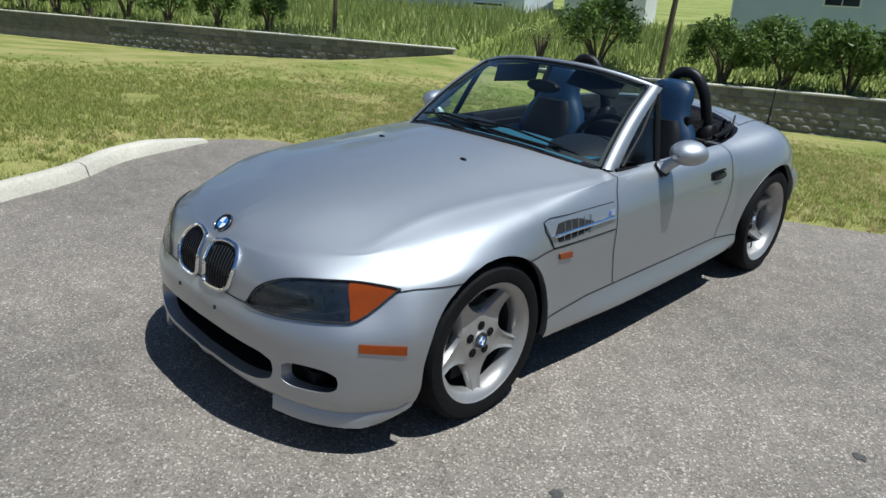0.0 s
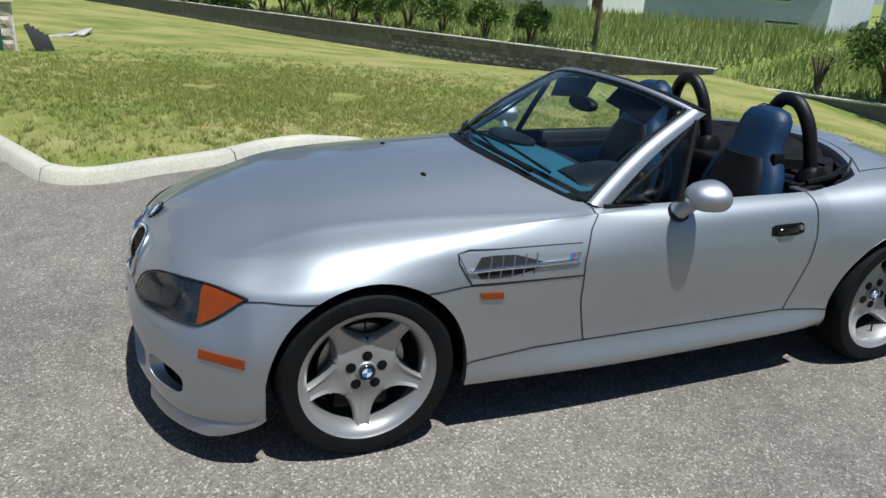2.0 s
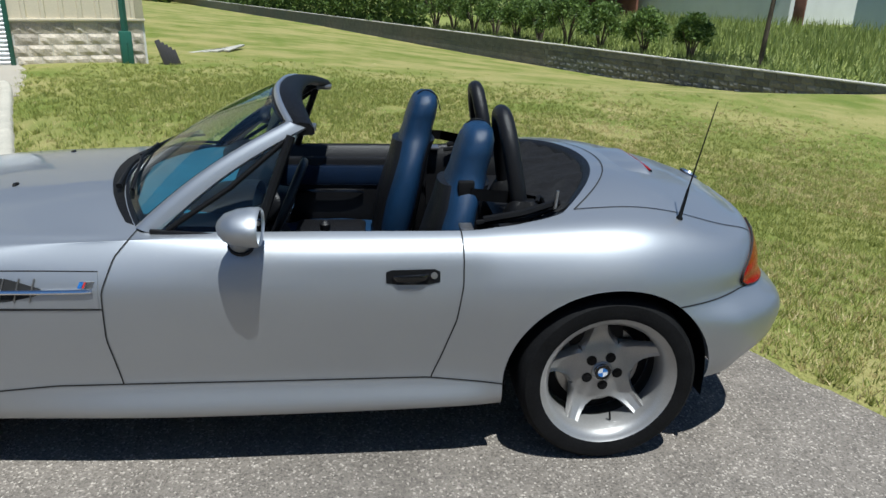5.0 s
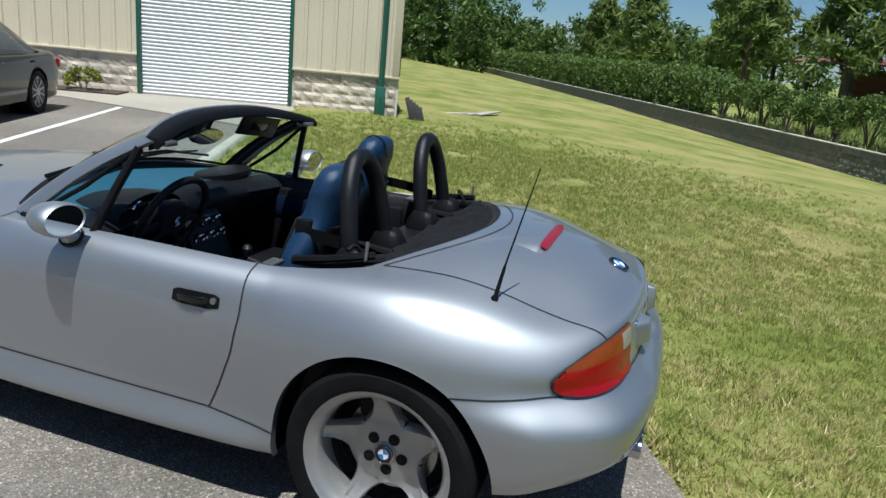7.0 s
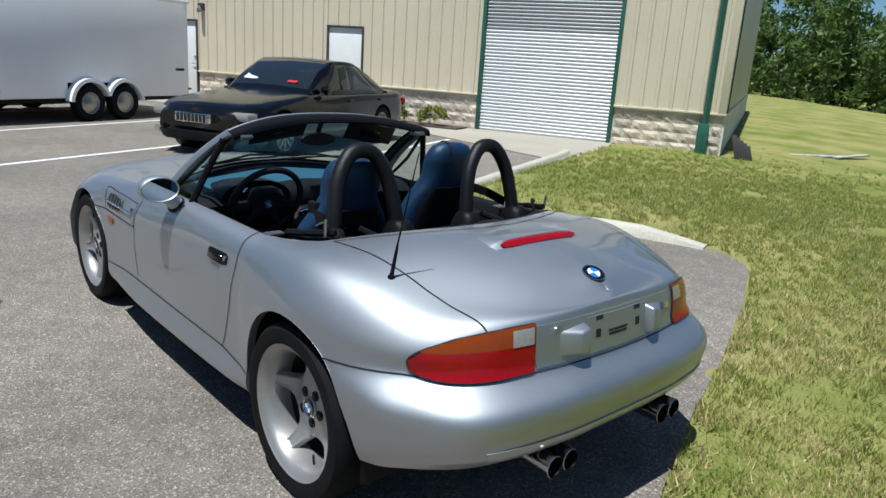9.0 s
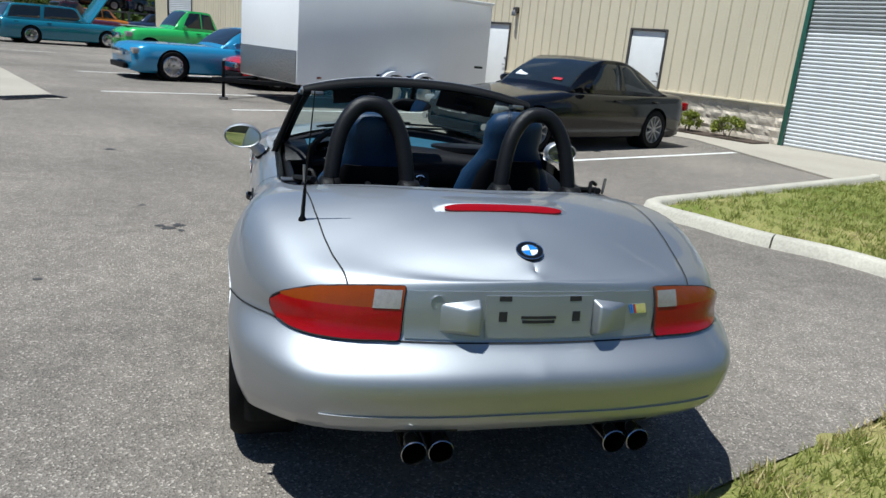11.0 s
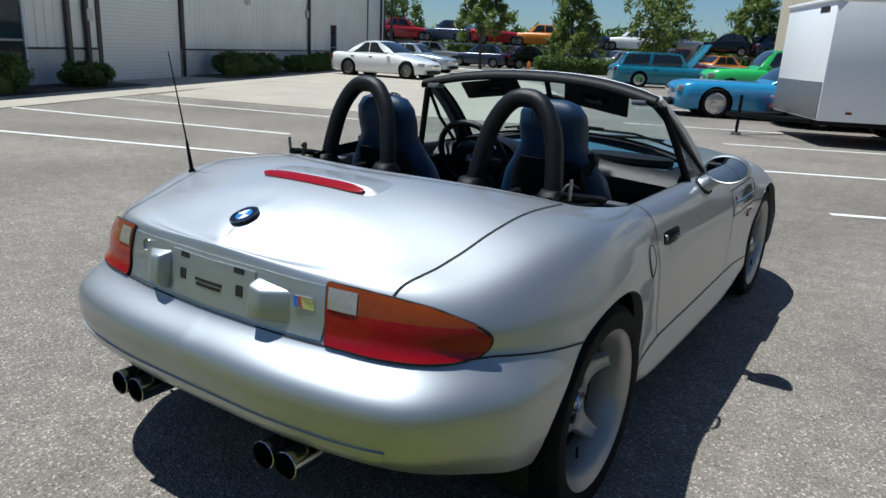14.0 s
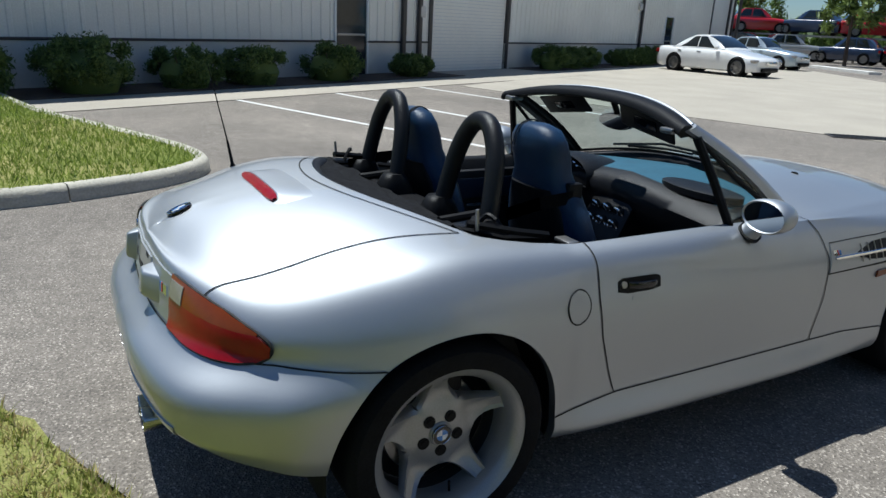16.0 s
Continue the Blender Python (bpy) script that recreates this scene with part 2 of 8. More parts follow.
# ---- ground ----
def grass_material(name, dry, scale=0.5):
    mt = bpy.data.materials.new(name)
    mt.use_nodes = True
    nt = mt.node_tree
    bs = nt.nodes["Principled BSDF"]
    bs.inputs["Roughness"].default_value = 0.85
    bs.inputs["Specular IOR Level"].default_value = 0.2
    co = nt.nodes.new("ShaderNodeTexCoord")
    big, mid, fine = (nt.nodes.new("ShaderNodeTexNoise") for _ in range(3))
    for n, s, d in ((big, scale, 4.0), (mid, 2.2, 6.0), (fine, 55.0, 4.0)):
        n.inputs["Scale"].default_value, n.inputs["Detail"].default_value = s, d
        nt.links.new(co.outputs["Object"], n.inputs["Vector"])
    mix = nt.nodes.new("ShaderNodeMath")
    mix.operation = "MULTIPLY_ADD"
    mix.inputs[1].default_value = 0.55
    m2 = nt.nodes.new("ShaderNodeMath")
    m2.operation = "MULTIPLY_ADD"
    m2.inputs[1].default_value = 0.25
    m2.inputs[2].default_value = 0.12
    nt.links.new(mid.outputs["Fac"], m2.inputs[0])
    nt.links.new(big.outputs["Fac"], mix.inputs[0])
    nt.links.new(m2.outputs[0], mix.inputs[2])
    m3 = nt.nodes.new("ShaderNodeMath")
    m3.operation = "MULTIPLY_ADD"
    m3.inputs[1].default_value = 0.22
    nt.links.new(fine.outputs["Fac"], m3.inputs[0])
    nt.links.new(mix.outputs[0], m3.inputs[2])
    ramp = nt.nodes.new("ShaderNodeValToRGB")
    el = ramp.color_ramp.elements
    el[0].position, el[0].color = 0.38, (0.075, 0.125, 0.016, 1)
    el[1].position, el[1].color = 0.70, (*dry, 1)
    e = el.new(0.56)
    e.color = (0.155, 0.185, 0.036, 1)
    nt.links.new(m3.outputs[0], ramp.inputs["Fac"])
    nt.links.new(ramp.outputs["Color"], bs.inputs["Base Color"])
    b = nt.nodes.new("ShaderNodeBump")
    b.inputs["Strength"].default_value, b.inputs["Distance"].default_value = 0.8, 0.03
    nt.links.new(fine.outputs["Fac"], b.inputs["Height"])
    nt.links.new(b.outputs["Normal"], bs.inputs["Normal"])
    return mt


def asphalt_material():
    mt = bpy.data.materials.new("worn_asphalt")
    mt.use_nodes = True
    nt = mt.node_tree
    bs = nt.nodes["Principled BSDF"]
    bs.inputs["Roughness"].default_value = 0.85
    bs.inputs["Specular IOR Level"].default_value = 0.3
    co = nt.nodes.new("ShaderNodeTexCoord")
    vor = nt.nodes.new("ShaderNodeTexVoronoi")
    vor.inputs["Scale"].default_value = 140.0
    big, mid = nt.nodes.new("ShaderNodeTexNoise"), nt.nodes.new("ShaderNodeTexNoise")
    big.inputs["Scale"].default_value, big.inputs["Detail"].default_value = 0.45, 6.0
    mid.inputs["Scale"].default_value, mid.inputs["Detail"].default_value = 7.0, 9.0
    for n in (vor, big, mid):
        nt.links.new(co.outputs["Object"], n.inputs["Vector"])
    # single stones: light and dark chips by cell
    sep = nt.nodes.new("ShaderNodeSeparateColor")
    nt.links.new(vor.outputs["Color"], sep.inputs[0])
    stone = nt.nodes.new("ShaderNodeValToRGB")
    e = stone.color_ramp.elements
    e[0].position, e[0].color = 0.0, (0.115, 0.103, 0.091, 1)
    e[1].position, e[1].color = 1.0, (0.44, 0.405, 0.36, 1)
    a = e.new(0.35)
    a.color = (0.185, 0.167, 0.148, 1)
    a = e.new(0.85)
    a.color = (0.220, 0.199, 0.176, 1)
    nt.links.new(sep.outputs[0], stone.inputs["Fac"])
    wash = nt.nodes.new("ShaderNodeValToRGB")
    wash.color_ramp.elements[0].position, wash.color_ramp.elements[1].position = 0.25, 0.75
    wash.color_ramp.elements[0].color, wash.color_ramp.elements[1].color = (0.66, 0.65, 0.64, 1), (1.22, 1.19, 1.15, 1)
    nt.links.new(big.outputs["Fac"], wash.inputs["Fac"])
    w2 = nt.nodes.new("ShaderNodeValToRGB")
    w2.color_ramp.elements[0].position, w2.color_ramp.elements[1].position = 0.3, 0.7
    w2.color_ramp.elements[0].color, w2.color_ramp.elements[1].color = (0.85, 0.84, 0.83, 1), (1.11, 1.10, 1.09, 1)
    nt.links.new(mid.outputs["Fac"], w2.inputs["Fac"])
    last = stone.outputs["Color"]
    for w in (wash, w2):
        mu = nt.nodes.new("ShaderNodeMix")
        mu.data_type, mu.blend_type = "RGBA", "MULTIPLY"
        mu.inputs[0].default_value = 1.0
        nt.links.new(last, mu.inputs[6])
        nt.links.new(w.outputs["Color"], mu.inputs[7])
        last = mu.outputs[2]
    nt.links.new(last, bs.inputs["Base Color"])
    b = nt.nodes.new("ShaderNodeBump")
    b.inputs["Strength"].default_value, b.inputs["Distance"].default_value = 0.7, 0.006
    nt.links.new(vor.outputs["Distance"], b.inputs["Height"])
    nt.links.new(b.outputs["Normal"], bs.inputs["Normal"])
    return mt


M["grass"] = grass_material("lawn_grass", (0.30, 0.27, 0.10))
M["field"] = grass_material("field_grass", (0.26, 0.28, 0.09), 0.2)
M["asphalt"] = asphalt_material()
M["concrete"] = material("concrete", (0.34, 0.305, 0.25), 0.85, 0, 0.08, 0.8, 40, 0.25, 120.0)
M["kerb"] = material("kerb_concrete", (0.43, 0.40, 0.33), 0.88, 0, 0.12, 2.5, 50, 0.4, 90.0)
M["line"] = material("road_paint", (0.62, 0.61, 0.58), 0.8, 0, 0.1, 3, 40, 0.2)
M["block"] = material("grey_block", (0.19, 0.185, 0.172), 0.9, 0, 0.16, 3, 35, 0.5, 60.0, random_by=0.35)
M["cap"] = material("wall_cap", (0.42, 0.40, 0.35), 0.9, 0, 0.12, 3, 35, 0.4, 60.0)

# the edge of the paved lot against the lawn, from the back of the lot to the corner building
EDGE = [(60.0, 27.6), (9.0, 6.2), (1.15, 2.73), (0.63, 2.47), (0.07, 2.2), (-0.3, 2.02), (-0.97, 1.76), (-1.70, 1.52), (-2.8, 1.1), (-3.92, 0.6), (-4.12, 0.2), (-4.14, -0.25), (-3.85, -0.9), (-3.45, -1.35), (-3.2, -1.85), (-3.02, -2.25), (-3.1, -2.55), (-3.45, -2.72), (-3.97, -2.98), (-5.57, -3.70), (-7.75, -4.66), (-11.2, -6.2), (-12.6, -6.9)]
WALL0 = Vector((-14.05, 13.67, 0.0))


def side_of_edge(p):
    """Metres from the lot's edge: positive on the lawn."""
    best, sign = 1e9, 1.0
    for (ax, ay), (bx, by) in zip(EDGE, EDGE[1:]):
        dx, dy = bx - ax, by - ay
        t = max(0.0, min(1.0, ((p[0] - ax) * dx + (p[1] - ay) * dy) / (dx * dx + dy * dy)))
        qx, qy = p[0] - ax - t * dx, p[1] - ay - t * dy
        d = math.hypot(qx, qy)
        if d < best - 1e-9:
            best = d
            sign = 1.0 if dx * qy - dy * qx < 0 else -1.0
    return best * sign


def lawn_drop(k):
    ks = (-60, -14, -8, -3, 0, 4, 10, 20, 40, 120)
    zs = (-2.0, -2.0, -1.95, -1.0, -0.68, -1.2, -1.45, -1.45, -1.25, -1.2)
    return float(np.interp(k, ks, zs))


def lawn_height(x, y):
    """The lawn falls from the lot to the foot of the retaining wall."""
    s = (x * -0.423 + (y - 2.17) * 0.906)
    k = (x - WALL0.x) * -0.906 + (y - WALL0.y) * -0.423
    f = max(0.0, min(1.0, s / 16.0))
    return lawn_drop(k) * f ** 1.25 - 0.07 * max(0.0, min(1.0, (-x - 4.5) / 6.0)) * (1 - f)


def build_lawn():
    # in the lot's grid: k along the wall, s from the lot's edge to the wall
    ks = np.unique(np.concatenate([np.arange(-40, -20, 2.0), np.arange(-20, -6, 0.25), np.arange(-6, 10, 0.25), np.arange(10, 40, 0.8), np.arange(40, 125, 5.0)]))
    ss = np.unique(np.concatenate([np.arange(-12, -5.0, 0.7), np.arange(-5.0, 2.0, 0.1), np.arange(2.0, 16.2, 0.4), np.array([16.36])]))
    verts, faces = [], []
    for s in ss:
        for k in ks:
            x = WALL0.x + k * -0.906 + (s - 16.4) * -0.423
            y = WALL0.y + k * -0.423 + (s - 16.4) * 0.906
            d = side_of_edge((x, y)) + 0.10 * noise.noise((x * 2.3, y * 2.3, 0)) + 0.06 * noise.noise((x * 11, y * 11, 3))
            z = lawn_height(x, y) + 0.012 * noise.noise((x * 2, y * 2, 7))
            z += max(-0.12, min(0.022, d * 0.5)) if d < 0.06 else 0.022
            if d > 0:
                z += 0.09 * max(0.0, min(1.0, -s / 1.2)) * min(1.0, d / 0.3)
            verts.append((x, y, z))
    n = len(ks)
    for j in range(len(ss) - 1):
        for i in range(n - 1):
            faces.append((j * n + i, j * n + i + 1, (j + 1) * n + i + 1, (j + 1) * n + i))
    return link_mesh("lawn", verts, faces, M["grass"], smooth=True, sharp=80)


lawn = tagged(build_lawn(), "mown green lawn with dry straw-coloured patches", "lawn", kind="structure")

# paved lot: one flat sheet, its lawn side cut along the edge
lot_bm = bmesh.new()
outline = [(x, y) for x, y in EDGE[1:]] + [(-14.5, -6.0), (-60, -60), (-10, -160), (120, -160), (160, 60), (40, 40)]
lot_bm.faces.new([lot_bm.verts.new((x, y, 0)) for x, y in outline])
lot = tagged(part("asphalt_lot", lot_bm, M["asphalt"], smooth=False), "worn grey asphalt parking lot with light stone chips", "road", kind="structure")
if lot.data.polygons[0].normal.z < 0:
    lot.data.flip_normals()

# far ground to the horizon, under everything
far_bm = bmesh.new()
bmesh.ops.create_circle(far_bm, cap_ends=True, segments=64, radius=2500)
bmesh.ops.translate(far_bm, vec=(0, 0, -2.6), verts=far_bm.verts)
tagged(part("ground", far_bm, M["field"], smooth=False), "grassy flat land out to the horizon", "ground", kind="structure")

# oil spots on the asphalt
M["oil"] = material("oil_spot", (0.05, 0.047, 0.043), 0.6, 0, 0.3, 12, 80)
for k, (x, y, r) in enumerate(((1.30, -1.52, .05), (1.36, -1.44, .06), (1.42, -1.50, .04), (1.27, -1.38, .03), (1.9, -.35, .03), (1.62, -2.1, .03), (3.2, -3.2, .06), (2.3, -4.6, .07))):
    rnd = random.Random(k)
    bm = bmesh.new()
    bm.faces.new([bm.verts.new((x + r * rnd.uniform(.5, 1.1) * math.cos(t), y + r * rnd.uniform(.5, 1.1) * math.sin(t), .003)) for t in np.linspace(0, 2 * math.pi, 18, endpoint=False)])
    tagged(part("oil_spot", bm, M["oil"], smooth=False), "dark oil spot on the asphalt", "stain", "oil spots", "structure")

# ---- the silver roadster: nose along -y, its left side along +x ----
roadster = thing("roadster", "silver two-seat roadster, top down, parked on the asphalt", "car")
AY, AZ, AR = (-1.225, 1.225), (0.31, 0.305), (0.352, 0.366)

# control rows of the half body, from the underside edge to the shoulder; columns run from the nose's middle round the side to the tail's middle
ROW_A = [(0, -1.93, .185), (.32, -1.91, .178), (.58, -1.815, .158), (.72, -1.685, .165), (.775, -1.575, .205), (.785, -1.42, .22), (.785, -1.22, .22), (.785, -1.0, .22), (.785, -.87, .215), (.79, -.40, .20), (.795, .15, .20), (.795, .70, .21), (.80, .86, .225), (.82, 1.22, .26), (.80, 1.59, .305), (.735, 1.735, .325), (.585, 1.875, .345), (.32, 1.935, .35), (0, 1.94, .35)]
ROW_B = [(0, -1.975, .212), (.33, -1.955, .206), (.61, -1.845, .198), (.745, -1.69, .217), (.80, -1.575, .26), (.81, -1.42, .28), (.812, -1.22, .28), (.808, -1.0, .27), (.80, -.87, .25), (.828, -.40, .232), (.832, .15, .232), (.832, .70, .242), (.822, .86, .26), (.845, 1.22, .30), (.818, 1.59, .345), (.757, 1.75, .37), (.608, 1.912, .385), (.33, 1.972, .39), (0, 1.98, .39)]
ROW_C = [(0, -1.972, .34), (.33, -1.952, .335), (.62, -1.84, .33), (.755, -1.685, .335), (.808, -1.575, .35), (.825, -1.42, .36), (.828, -1.22, .36), (.812, -1.0, .34), (.80, -.87, .325), (.797, -.40, .330), (.80, .15, .332), (.802, .70, .332), (.815, .86, .335), (.858, 1.22, .37), (.833, 1.59, .42), (.772, 1.757, .425), (.625, 1.925, .43), (.335, 1.99, .43), (0, 2.0, .43)]
ROW_D = [(0, -1.985, .445), (.33, -1.96, .44), (.615, -1.835, .445), (.75, -1.675, .455), (.805, -1.575, .465), (.832, -1.42, .475), (.838, -1.22, .475), (.815, -1.0, .44), (.797, -.87, .42), (.796, -.40, .43), (.80, .15, .44), (.803, .70, .445), (.822, .86, .45), (.868, 1.22, .50), (.840, 1.59, .52), (.778, 1.76, .525), (.628, 1.933, .53), (.335, 2.003, .535), (0, 2.012, .535)]
ROW_E = [(0, -1.955, .515), (.31, -1.93, .505), (.565, -1.81, .535), (.685, -1.665, .575), (.742, -1.565, .608), (.805, -1.42, .612), (.825, -1.22, .605), (.81, -1.0, .585), (.797, -.87, .575), (.797, -.40, .585), (.803, .15, .59), (.806, .70, .59), (.825, .86, .595), (.868, 1.22, .61), (.828, 1.50, .605), (.735, 1.69, .618), (.575, 1.85, .615), (.30, 1.915, .612), (0, 1.932, .612)]
ROW_F = [(0, -1.945, .585), (.29, -1.915, .585), (.50, -1.82, .617), (.63, -1.68, .637), (.70, -1.56, .648), (.77, -1.40, .672), (.79, -1.22, .682), (.785, -1.0, .678), (.78, -.87, .676), (.784, -.40, .685), (.79, .15, .69), (.79, .70, .69), (.805, .86, .70), (.846, 1.22, .724), (.812, 1.48, .707), (.715, 1.715, .68), (.55, 1.842, .69), (.30, 1.902, .69), (0, 1.920, .69)]
ROW_G = [(0, -1.905, .655), (.25, -1.865, .655), (.43, -1.775, .670), (.56, -1.64, .688), (.635, -1.52, .705), (.695, -1.38, .732), (.722, -1.22, .748), (.735, -1.0, .758), (.735, -.87, .763), (.725, -.40, .795), (.742, .15, .80), (.745, .70, .80), (.744, .86, .810), (.772, 1.22, .836), (.745, 1.45, .816), (.662, 1.69, .764), (.51, 1.822, .764), (.29, 1.888, .772), (0, 1.906, .778)]
# where each column meets the middle line of hood and trunk
MID_Y = [-1.875, -1.78, -1.66, -1.54, -1.45, -1.34, -1.2, -1.0, -.87, -.42, .15, .70, .88, 1.2, 1.40, 1.58, 1.70, 1.80, 1.865]


def mid_z(y):
    return float(np.interp(y, (-1.875, -1.84, -1.76, -1.6, -1.4, -1.22, -1.0, -.87, -.6, -.4, .2, .9, 1.1, 1.3, 1.42, 1.53, 1.62, 1.7, 1.8, 1.865), (.682, .705, .738, .783, .822, .848, .868, .878, .893, .90, .90, .905, .915, .921, .919, .908, .892, .873, .845, .802)))


def spline_rows(a, fine):
    """Catmull-Rom through the columns of a (n, ..., 3) array, fine steps between each two."""
    a = np.asarray(a, float)
    pad = np.concatenate([2 * a[:1] - a[1:2], a, 2 * a[-1:] - a[-2:-1]])
    out = []
    for i in range(len(a) - 1):
        p0, p1, p2, p3 = pad[i], pad[i + 1], pad[i + 2], pad[i + 3]
        for k in range(fine[i] if isinstance(fine, (list, tuple)) else fine):
            t = k / (fine[i] if isinstance(fine, (list, tuple)) else fine)
            out.append(0.5 * (2 * p1 + (p2 - p0) * t + (2 * p0 - 5 * p1 + 4 * p2 - p3) * t * t + (3 * p1 - p0 - 3 * p2 + p3) * t ** 3))
    out.append(a[-1])
    return np.array(out)


def body_grid():
    rows = [np.array(r, float) for r in (ROW_A, ROW_B, ROW_C, ROW_D, ROW_E, ROW_F, ROW_G)]
    g = rows[-1]
    for t0 in (0.22, 0.5, 0.78, 1.0):
        row = []
        for (x, y, z), my in zip(g, MID_Y):
            t = t0
            if t0 == 0.22 and -1.7 < y < -.3:
                # the first row over the wing follows its ridge
                t = max(.05, 1 - float(np.interp(y, (-1.79, -1.3, -1.0, -.7, -.39), (.50, .57, .605, .645, .685))) / x)
            yy = y + (my - y) * (t ** 0.9)
            zc = mid_z(yy)
            full = float(np.interp(yy, (.8, 1.15, 1.5, 1.7), (2.1, 2.7, 2.7, 2.1)))
            row.append((x * (1 - t), yy, z + (zc - z) * (1 - (1 - t) ** full)))
        rows.append(np.array(row))
    ctrl = np.array(rows)                                  # rows x columns x 3
    ctrl = spline_rows(ctrl.transpose(1, 0, 2), [10, 12, 10, 8, 10, 12, 12, 8, 22, 26, 26, 10, 20, 16, 14, 12, 12, 12])
    grid = spline_rows(ctrl.transpose(1, 0, 2), [3, 6, 6, 8, 6, 6, 9, 9, 8, 7])
    # the mirror plane stays in the middle
    for _ in range(6):
        inner = (grid[:-2, 1:-1] + grid[2:, 1:-1] + grid[1:-1, :-2] + grid[1:-1, 2:]) / 4
        keep = grid[1:-1, 1:-1]
        grid[1:-1, 1:-1] = keep + 0.5 * (inner - keep)
    # a pressed ridge from the lamp to the foot of the windscreen
    ridge = 44
    along_y = np.interp(grid[ridge, :, 1], (-1.72, -1.35, -.5, -.3), (0.0, 1.0, 1.0, 0.0))
    for j in range(ridge - 9, ridge + 10):
        grid[j, :, 2] += 0.0065 * along_y * math.exp(-abs(j - ridge) / 3.2)
    grid[:, 0, 0] = grid[:, -1, 0] = 0.0
    grid[-1, :, 0] = 0.0
    return grid


GRID = body_grid()


def arch_field(p):
    """Below zero inside a wheel opening."""
    best = 9.0
    for y, z, r in zip(AY, AZ, AR):
        dy, dz = p[1] - y, p[2] - z
        d = (math.hypot(dy, dz) if dz > 0 else abs(dy)) - r
        best = min(best, d)
    return best if abs(p[0]) > 0.45 and p[2] < 0.72 else 9.0


def cockpit_front(x):
    return -0.50 + 0.17 * (abs(x) / 0.66) ** 2.2


def opening_half(y):
    return float(np.interp(y, (-.5, -.3, .0, .75, .9, 1.0, 1.08, 1.4), (.66, .668, .685, .688, .675, .655, .625, .60)))


def cockpit_rear(x):
    return 1.315 - .155 * (abs(x) / .5) ** 2


def lid_front(x):
    """The front edge of the trunk lid, a hand's width behind the cabin opening."""
    return 1.368 - .17 * (abs(x) / .5) ** 2


def cockpit_field(p):
    """Below zero inside the opening of the cabin, seen from above."""
    x, y = abs(p[0]), p[1]
    if p[2] < 0.72:
        return 9.0
    # the sides narrow towards the rear corners of the opening
    half = opening_half(y)
    return max(x - half, cockpit_front(x) - y, y - cockpit_rear(x))


def door_front(z):
    return float(np.interp(z, (.30, .34, .5, .66, .76, .83), (-.385, -.392, -.425, -.422, -.385, -.325)))


def door_rear(z):
    return float(np.interp(z, (.30, .336, .42, .55, .67, .75, .85), (.60, .613, .648, .695, .715, .716, .712)))


def seam_e(y):
    """Height of the line between hood or wings above and bumpers or lower panels below."""
    return float(np.interp(y, (-1.62, -1.41, -1.0, -.87, -.80, -.4, .9, 1.36, 1.44, 1.55, 1.70, 1.8, 2.1), (.617, .613, .606, .612, .608, .604, .60, .59, .600, .606, .618, .614, .614)))


def trunk_half(y):
    return float(np.interp(y, (1.20, 1.28, 1.45, 1.6, 1.7, 1.78, 1.83, 1.9), (.607, .603, .592, .575, .557, .536, .525, .52)))


def front_seam(x):
    """Height of the line between hood and front bumper."""
    return float(np.interp(abs(x), (0, .31, .565, .66, .70, .74, .85), (.513, .503, .53, .565, .603, .612, .613)))


def intake_field(p):
    """Below zero inside the openings of the front bumper."""
    if p[1] > -1.72 or p[2] > .42:
        return 9.0
    x = abs(p[0])
    a = ((x / .425) ** 4 + (abs(p[2] - .300) / .066) ** 4) ** .25 - 1
    b = ((abs(x - .552) / .098) ** 3 + (abs(p[2] - .305) / .047) ** 3) ** (1 / 3) - 1
    return min(a * .06, b * .045)


SEAMS = [arch_field, cockpit_field, intake_field,
         lambda p: p[2] - front_seam(p[0]) if p[1] < -1.40 and .42 < p[2] < .7 else 9.0,
         lambda p: p[1] - door_front(p[2]) if .3 < p[2] < .86 and abs(p[0]) > .6 else 9.0,
         lambda p: p[1] - door_rear(p[2]) if .3 < p[2] < .86 and abs(p[0]) > .6 else 9.0,
         lambda p: p[2] - seam_e(p[1]) if abs(p[0]) > .55 and -1.42 < p[1] < -.4 or 1.3 < p[1] and .5 < p[2] < .7 else 9.0,
         lambda p: p[2] - float(np.interp(p[1], (-.9, -.86, -.6, .6, .9), (.300, .317, .336, .336, .306))) if -.9 < p[1] < .9 and p[2] < .42 else 9.0,
         lambda p: abs(p[0]) - trunk_half(p[1]) if p[1] > 1.05 and p[2] > .60 else 9.0,
         lambda p: p[1] - lid_front(p[0]) if p[2] > .78 and abs(p[0]) < .63 and p[1] > 1.0 else 9.0]


SMOOTH = GRID.copy()


def panel_of(p):
    x, y, z = abs(p[0]), p[1], p[2]
    if arch_field(p) < -0.001 or cockpit_field(p) < -0.001 or intake_field(p) < -0.0005:
        return None
    if z < .42 and -.9 < y < .9 and x > .6 and z < float(np.interp(y, (-.9, -.86, -.6, .6, .9), (.300, .317, .336, .336, .306))):
        return "sill"
    if y < -1.2:
        front_low = z < (front_seam(x) if y < -1.41 else seam_e(y))
        return "front_bumper" if front_low else "hood"
    if y < door_front(min(.83, z)) and y < -.3:
        return "front_wing" if z < seam_e(y) and x > .6 else "hood"
    if y < .9 and y < door_rear(min(.85, z)) and x > .6:
        return "door"
    if y > 1.3 and z < seam_e(y):
        return "rear_bumper"
    if y > 1.0 and x < trunk_half(y) and y > lid_front(x):
        return "trunk_lid"
    return "rear_quarter"


